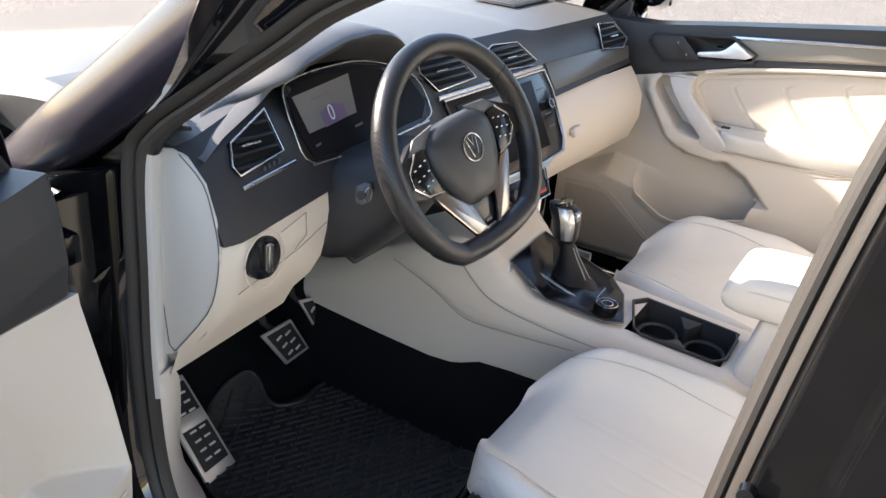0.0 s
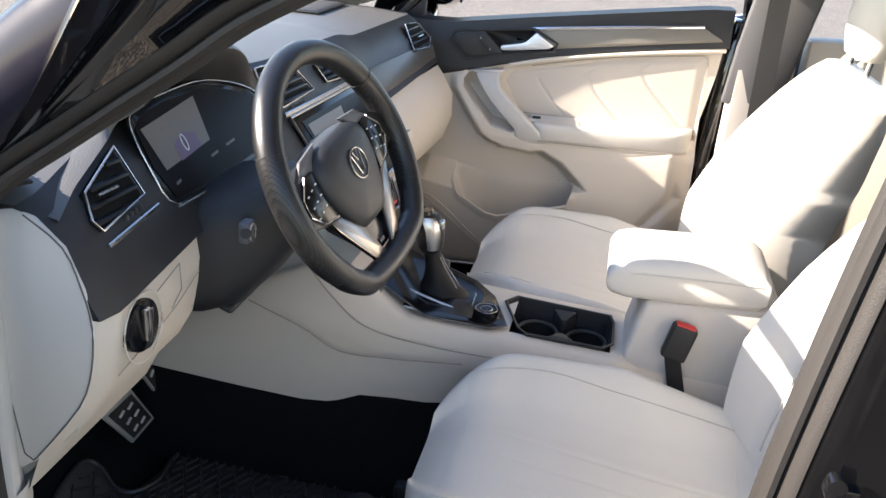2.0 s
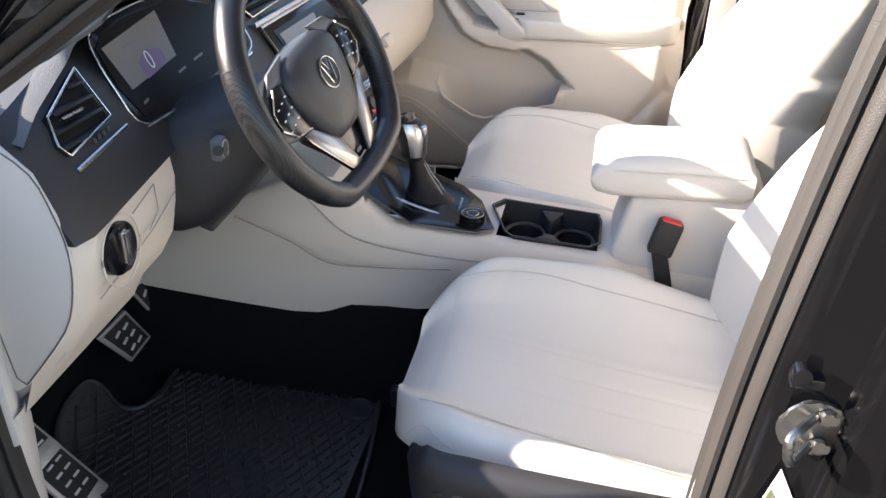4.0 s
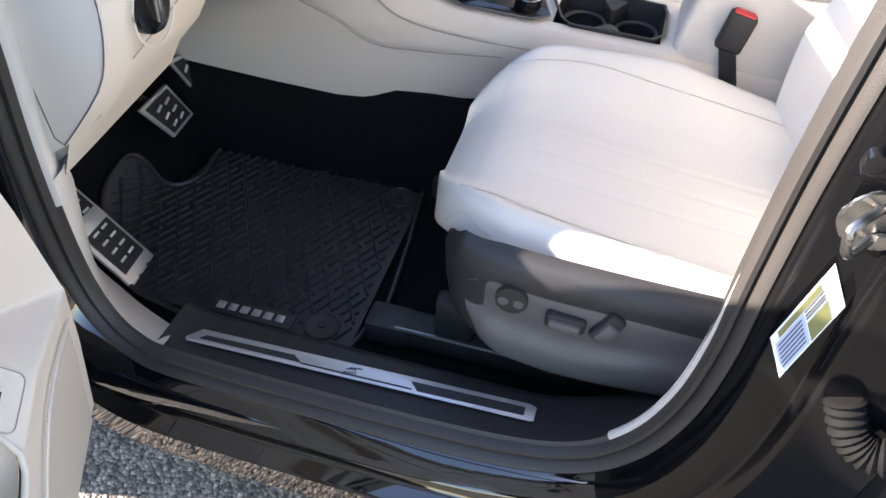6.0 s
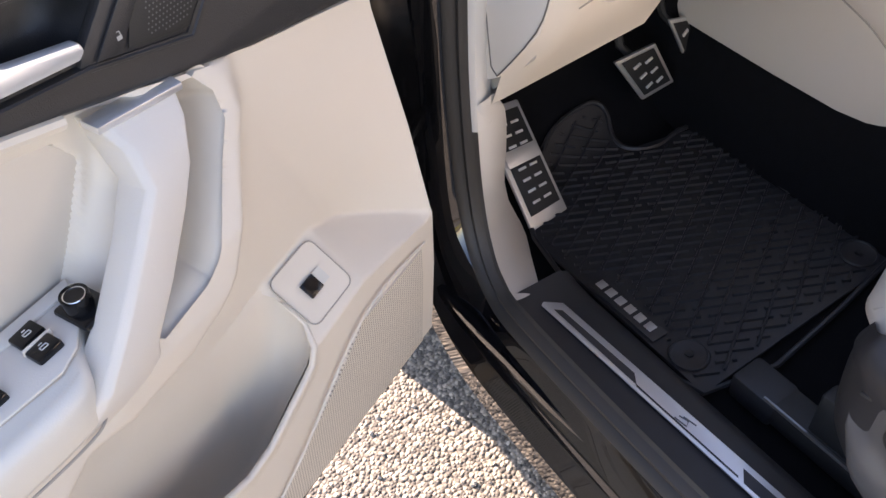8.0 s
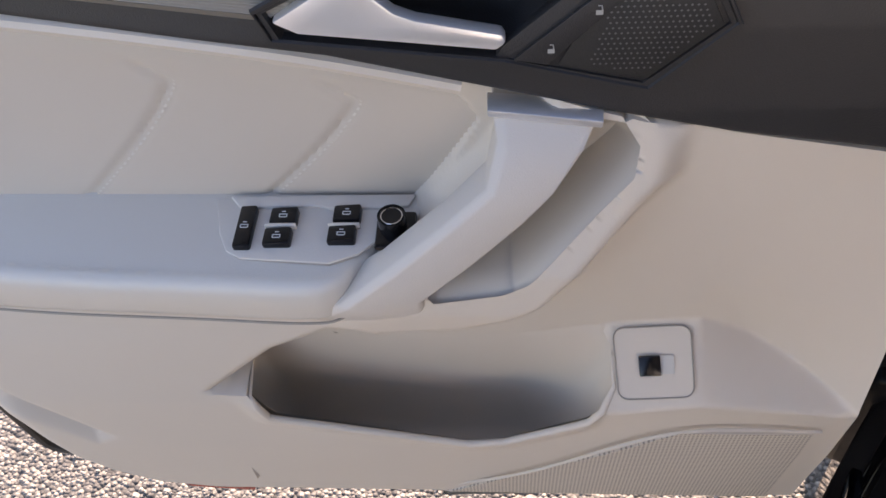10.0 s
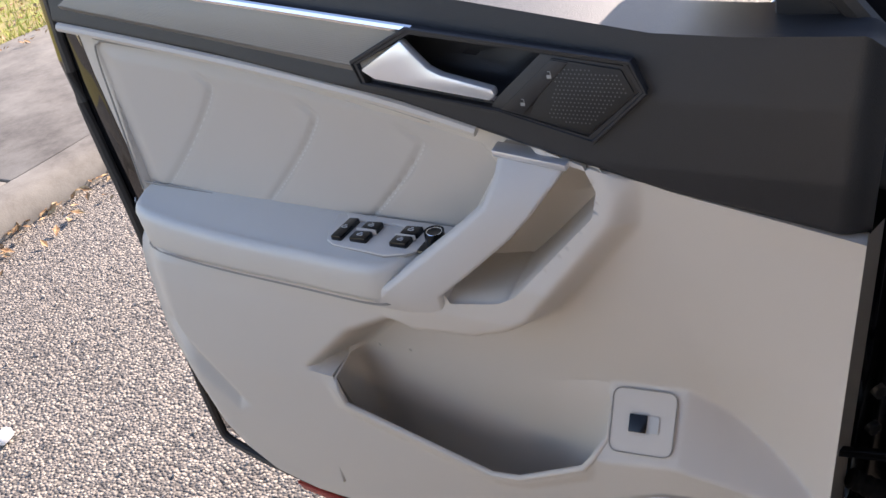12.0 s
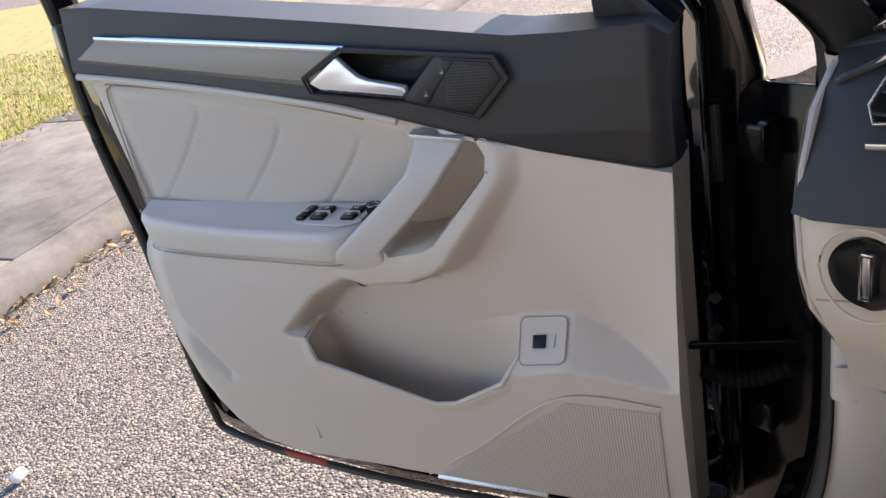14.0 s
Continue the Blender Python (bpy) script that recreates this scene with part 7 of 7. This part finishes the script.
# ---- pedals and mat ----
def pedal_pad(name, label, quad, rows, cols, arm_to, slant=0.0):
    """A steel-framed pad with raised bars; quad: corners from the upper left, clockwise."""
    q = [Vector(p) for p in quad]
    nrm = (q[1] - q[0]).cross(q[3] - q[0]).normalized()
    if nrm.x < 0:
        nrm = -nrm
    def at(a, b, o=0.0):
        return q[0].lerp(q[1], a).lerp(q[3].lerp(q[2], a), b) + nrm * o
    p = thing(name, label, "pedal", tuple(at(0.5, 0.5)))
    part("plate", prism([at(0, 0), at(1, 0), at(1, 1), at(0, 1)], nrm * -0.008, 0.003), ALU, p, "brushed steel plate")
    part("rubber_face", prism([at(0.10, 0.06, 0.0005), at(0.90, 0.06, 0.0005), at(0.90, 0.90, 0.0005), at(0.10, 0.90, 0.0005)], nrm * 0.002, 0.001), RUBBER, p)
    for i in range(rows):
        for j in range(cols):
            a, b = 0.20 + 0.60 * (j + 0.5) / cols, 0.12 + 0.74 * (i + 0.5) / rows
            w, h = (0.19 if name == "foot_rest" else 0.21) / cols, (0.085 if name == "foot_rest" else 0.065) / rows
            if name == "foot_rest" and 0.36 < b < 0.52:
                continue
            part("bar", prism([at(a - w, b - h + slant * w, 0.002), at(a + w, b - h - slant * w, 0.002), at(a + w, b + h - slant * w, 0.002), at(a - w, b + h + slant * w, 0.002)], nrm * 0.0035, 0.0008), STUD, p)
    if name == "foot_rest":
        part("band", prism([at(0.06, 0.37, 0.0024), at(0.94, 0.37, 0.0024), at(0.94, 0.50, 0.0024), at(0.06, 0.50, 0.0024)], nrm * 0.002, 0.0005), ALU, p)
    if arm_to:
        part("arm", tube([at(0.5, 0.3, -0.01), at(0.5, 0.0, -0.04), Vector(arm_to)], 0.008, 8), RUBBER, p)


pedal_pad("brake_pedal", "steel brake pedal with rubber studs", [(-0.458, 0.578, 0.538), (-0.455, 0.668, 0.541), (-0.442, 0.716, 0.449), (-0.442, 0.640, 0.443)], 3, 2, (-0.62, 0.63, 0.82), 0.25)
pedal_pad("accelerator_pedal", "narrow steel accelerator pedal", [(-0.475, 0.716, 0.558), (-0.470, 0.754, 0.552), (-0.442, 0.805, 0.440), (-0.442, 0.766, 0.436)], 3, 1, (-0.62, 0.76, 0.70), 0.2)
pedal_pad("foot_rest", "brushed steel footrest beside the kick panel", [(-0.520, 0.344, 0.512), (-0.523, 0.424, 0.500), (-0.366, 0.408, 0.372), (-0.358, 0.326, 0.374)], 8, 2, None, 0.0)


def floor_mat():
    m = thing("floor_mat", "black ribbed rubber floor mat with raised lattice", "floor mat", (-0.2, 0.52, 0.37))
    out = [(0.024, 0.314), (0.022, 0.700), (0.005, 0.738), (-0.03, 0.748), (-0.12, 0.728), (-0.20, 0.722), (-0.285, 0.752), (-0.38, 0.745), (-0.402, 0.70), (-0.395, 0.640), (-0.42, 0.594), (-0.455, 0.588), (-0.490, 0.602), (-0.507, 0.592), (-0.512, 0.56), (-0.503, 0.49), (-0.470, 0.430), (-0.345, 0.320)]

    def lift(x):
        return 0.3655 + 0.34 * step(-0.42 - x, 0.36) * (x < -0.42)
    y_right = [(-0.512, 0.575), (-0.507, 0.592), (-0.490, 0.602), (-0.455, 0.588), (-0.42, 0.594), (-0.40, 0.690), (-0.385, 0.738), (-0.285, 0.752), (-0.20, 0.722), (-0.12, 0.728), (-0.03, 0.748), (0.005, 0.738), (0.022, 0.700), (0.024, 0.69)]
    y_left = [(-0.512, 0.55), (-0.503, 0.49), (-0.470, 0.430), (-0.345, 0.320), (0.024, 0.314)]

    def mat_top(a, b):
        x = 0.024 - 0.536 * a
        y0, y1 = lerp_table(x, y_left), lerp_table(x, y_right)
        return (x, y0 + (y1 - y0) * b, lift(x) + 0.005)
    part("base", sheet(mat_top, 96, 12, (0, 0, -0.006)), MAT_RUBBER, m)
    part("raised_rim", tube(smoothed([(x, y, lift(x) + 0.007) for x, y in out], 3, True), 0.0045, 6, True), MAT_RUBBER, m)
    lat = bmesh.new()

    def bar(a, b):
        """One raised rib of the lattice."""
        d = (b - a)
        if d.length < 0.004:
            return
        w = Vector((-d.y, d.x, 0)).normalized() * 0.0016
        v = [lat.verts.new(p) for p in (a - w * 1.5, a + w * 1.5, b + w * 1.5, b - w * 1.5)]
        u = [lat.verts.new(p + Vector((0, 0, 0.0042))) for p in (a - w * 0.7, a + w * 0.7, b + w * 0.7, b - w * 0.7)]
        lat.faces.new(u)
        for i in range(4):
            lat.faces.new((v[i], v[(i + 1) % 4], u[(i + 1) % 4], u[i]))

    plate = [(-0.225, 0.318), (-0.225, 0.352), (-0.075, 0.352), (-0.075, 0.318)]
    discs = [(-0.033, 0.345, 0.033), (-0.015, 0.690, 0.033)]

    def open_at(x, y):
        if edge_distance(x, y, out) < 0.010 or edge_distance(x, y, plate) > -0.004:
            return False
        return all(math.hypot(x - a, y - b) > r for a, b, r in discs)
    for fam, (ang, pitch) in enumerate(((62, 0.0165), (-62, 0.031), (0, 0.0))):
        if pitch == 0:
            continue
        d = Vector((math.cos(radians(ang)), math.sin(radians(ang)), 0))
        nrm = Vector((-d.y, d.x, 0))
        for i in range(-60, 61):
            run = None
            for k in range(-130, 131):
                p = Vector((-0.25, 0.53, 0)) + nrm * (i * pitch) + d * (k * 0.006)
                ok = open_at(p.x, p.y) and p.x > -0.56
                gap = (k + i * 3) % 14 == 0 and fam == 0
                p.z = lift(p.x) + 0.0055
                if ok and not gap:
                    run = run or p
                    last = p
                if (not ok or gap) and run is not None:
                    bar(run, last)
                    run = None
                elif run is not None and p.x < -0.40 and (p - run).length > 0.03:
                    bar(run, p)
                    run = p
            if run is not None:
                bar(run, last)
    tagged(part("lattice", lat, MAT_RUBBER, m, "raised diagonal lattice", smooth=False), kind="stuff")
    for x, y, r in discs:
        cl = part("mat_clip", disc((x, y, 0.371), (0, 0, 1), 0.026, 0.003, 28), MAT_RUBBER, m, "round mat fastener")
        part("clip_ring", tube([(x + 0.027 * math.cos(a), y + 0.027 * math.sin(a), 0.3735) for a in (k * 0.2244 for k in range(28))], 0.0025, 6, True), MAT_RUBBER, cl)
        part("clip_button", disc((x, y, 0.374), (0, 0, 1), 0.006, 0.002, 16, 0.0004), RUBBER, cl)
    bd = part("badge_plate", prism([(x, y, 0.3715) for x, y in [(-0.222, 0.320), (-0.078, 0.320), (-0.078, 0.350), (-0.222, 0.350)]], (0, 0, 0.003), 0.0015), MAT_RUBBER, m)
    for i in range(6):
        part("badge_bar", box((-0.203 + 0.0205 * i, 0.336, 0.3757), (0.0145, 0.015, 0.0015), 0.0008), ALU, bd, "raised silver badge lettering as bars" if i == 0 else "")


floor_mat()


def belt(name, label, y, x0, z0, x1, z1):
    """A belt hanging along the centre pillar from its guide."""
    b = thing(name, label, "seat belt", (x1, y, z1))
    w = 0.023
    pts = smoothed([(x0, y, z0), (x0 + (x1 - x0) * 0.4, y - 0.004, z0 + (z1 - z0) * 0.4), (x1, y, z1)], 6)
    part("webbing", rings([[p + Vector((-w, 0, 0)), p + Vector((w, 0, 0)), p + Vector((w, 0.0015, 0)), p + Vector((-w, 0.0015, 0))] for p in pts]), WEB, b, "black woven webbing")
    part("guide", box((x0, y + 0.012, z0), (0.075, 0.018, 0.045), 0.006), BLACK, b)


belt("seat_belt", "black seat belt hanging beside the far pillar", 1.590, 0.655, 1.40, 0.675, 0.62)
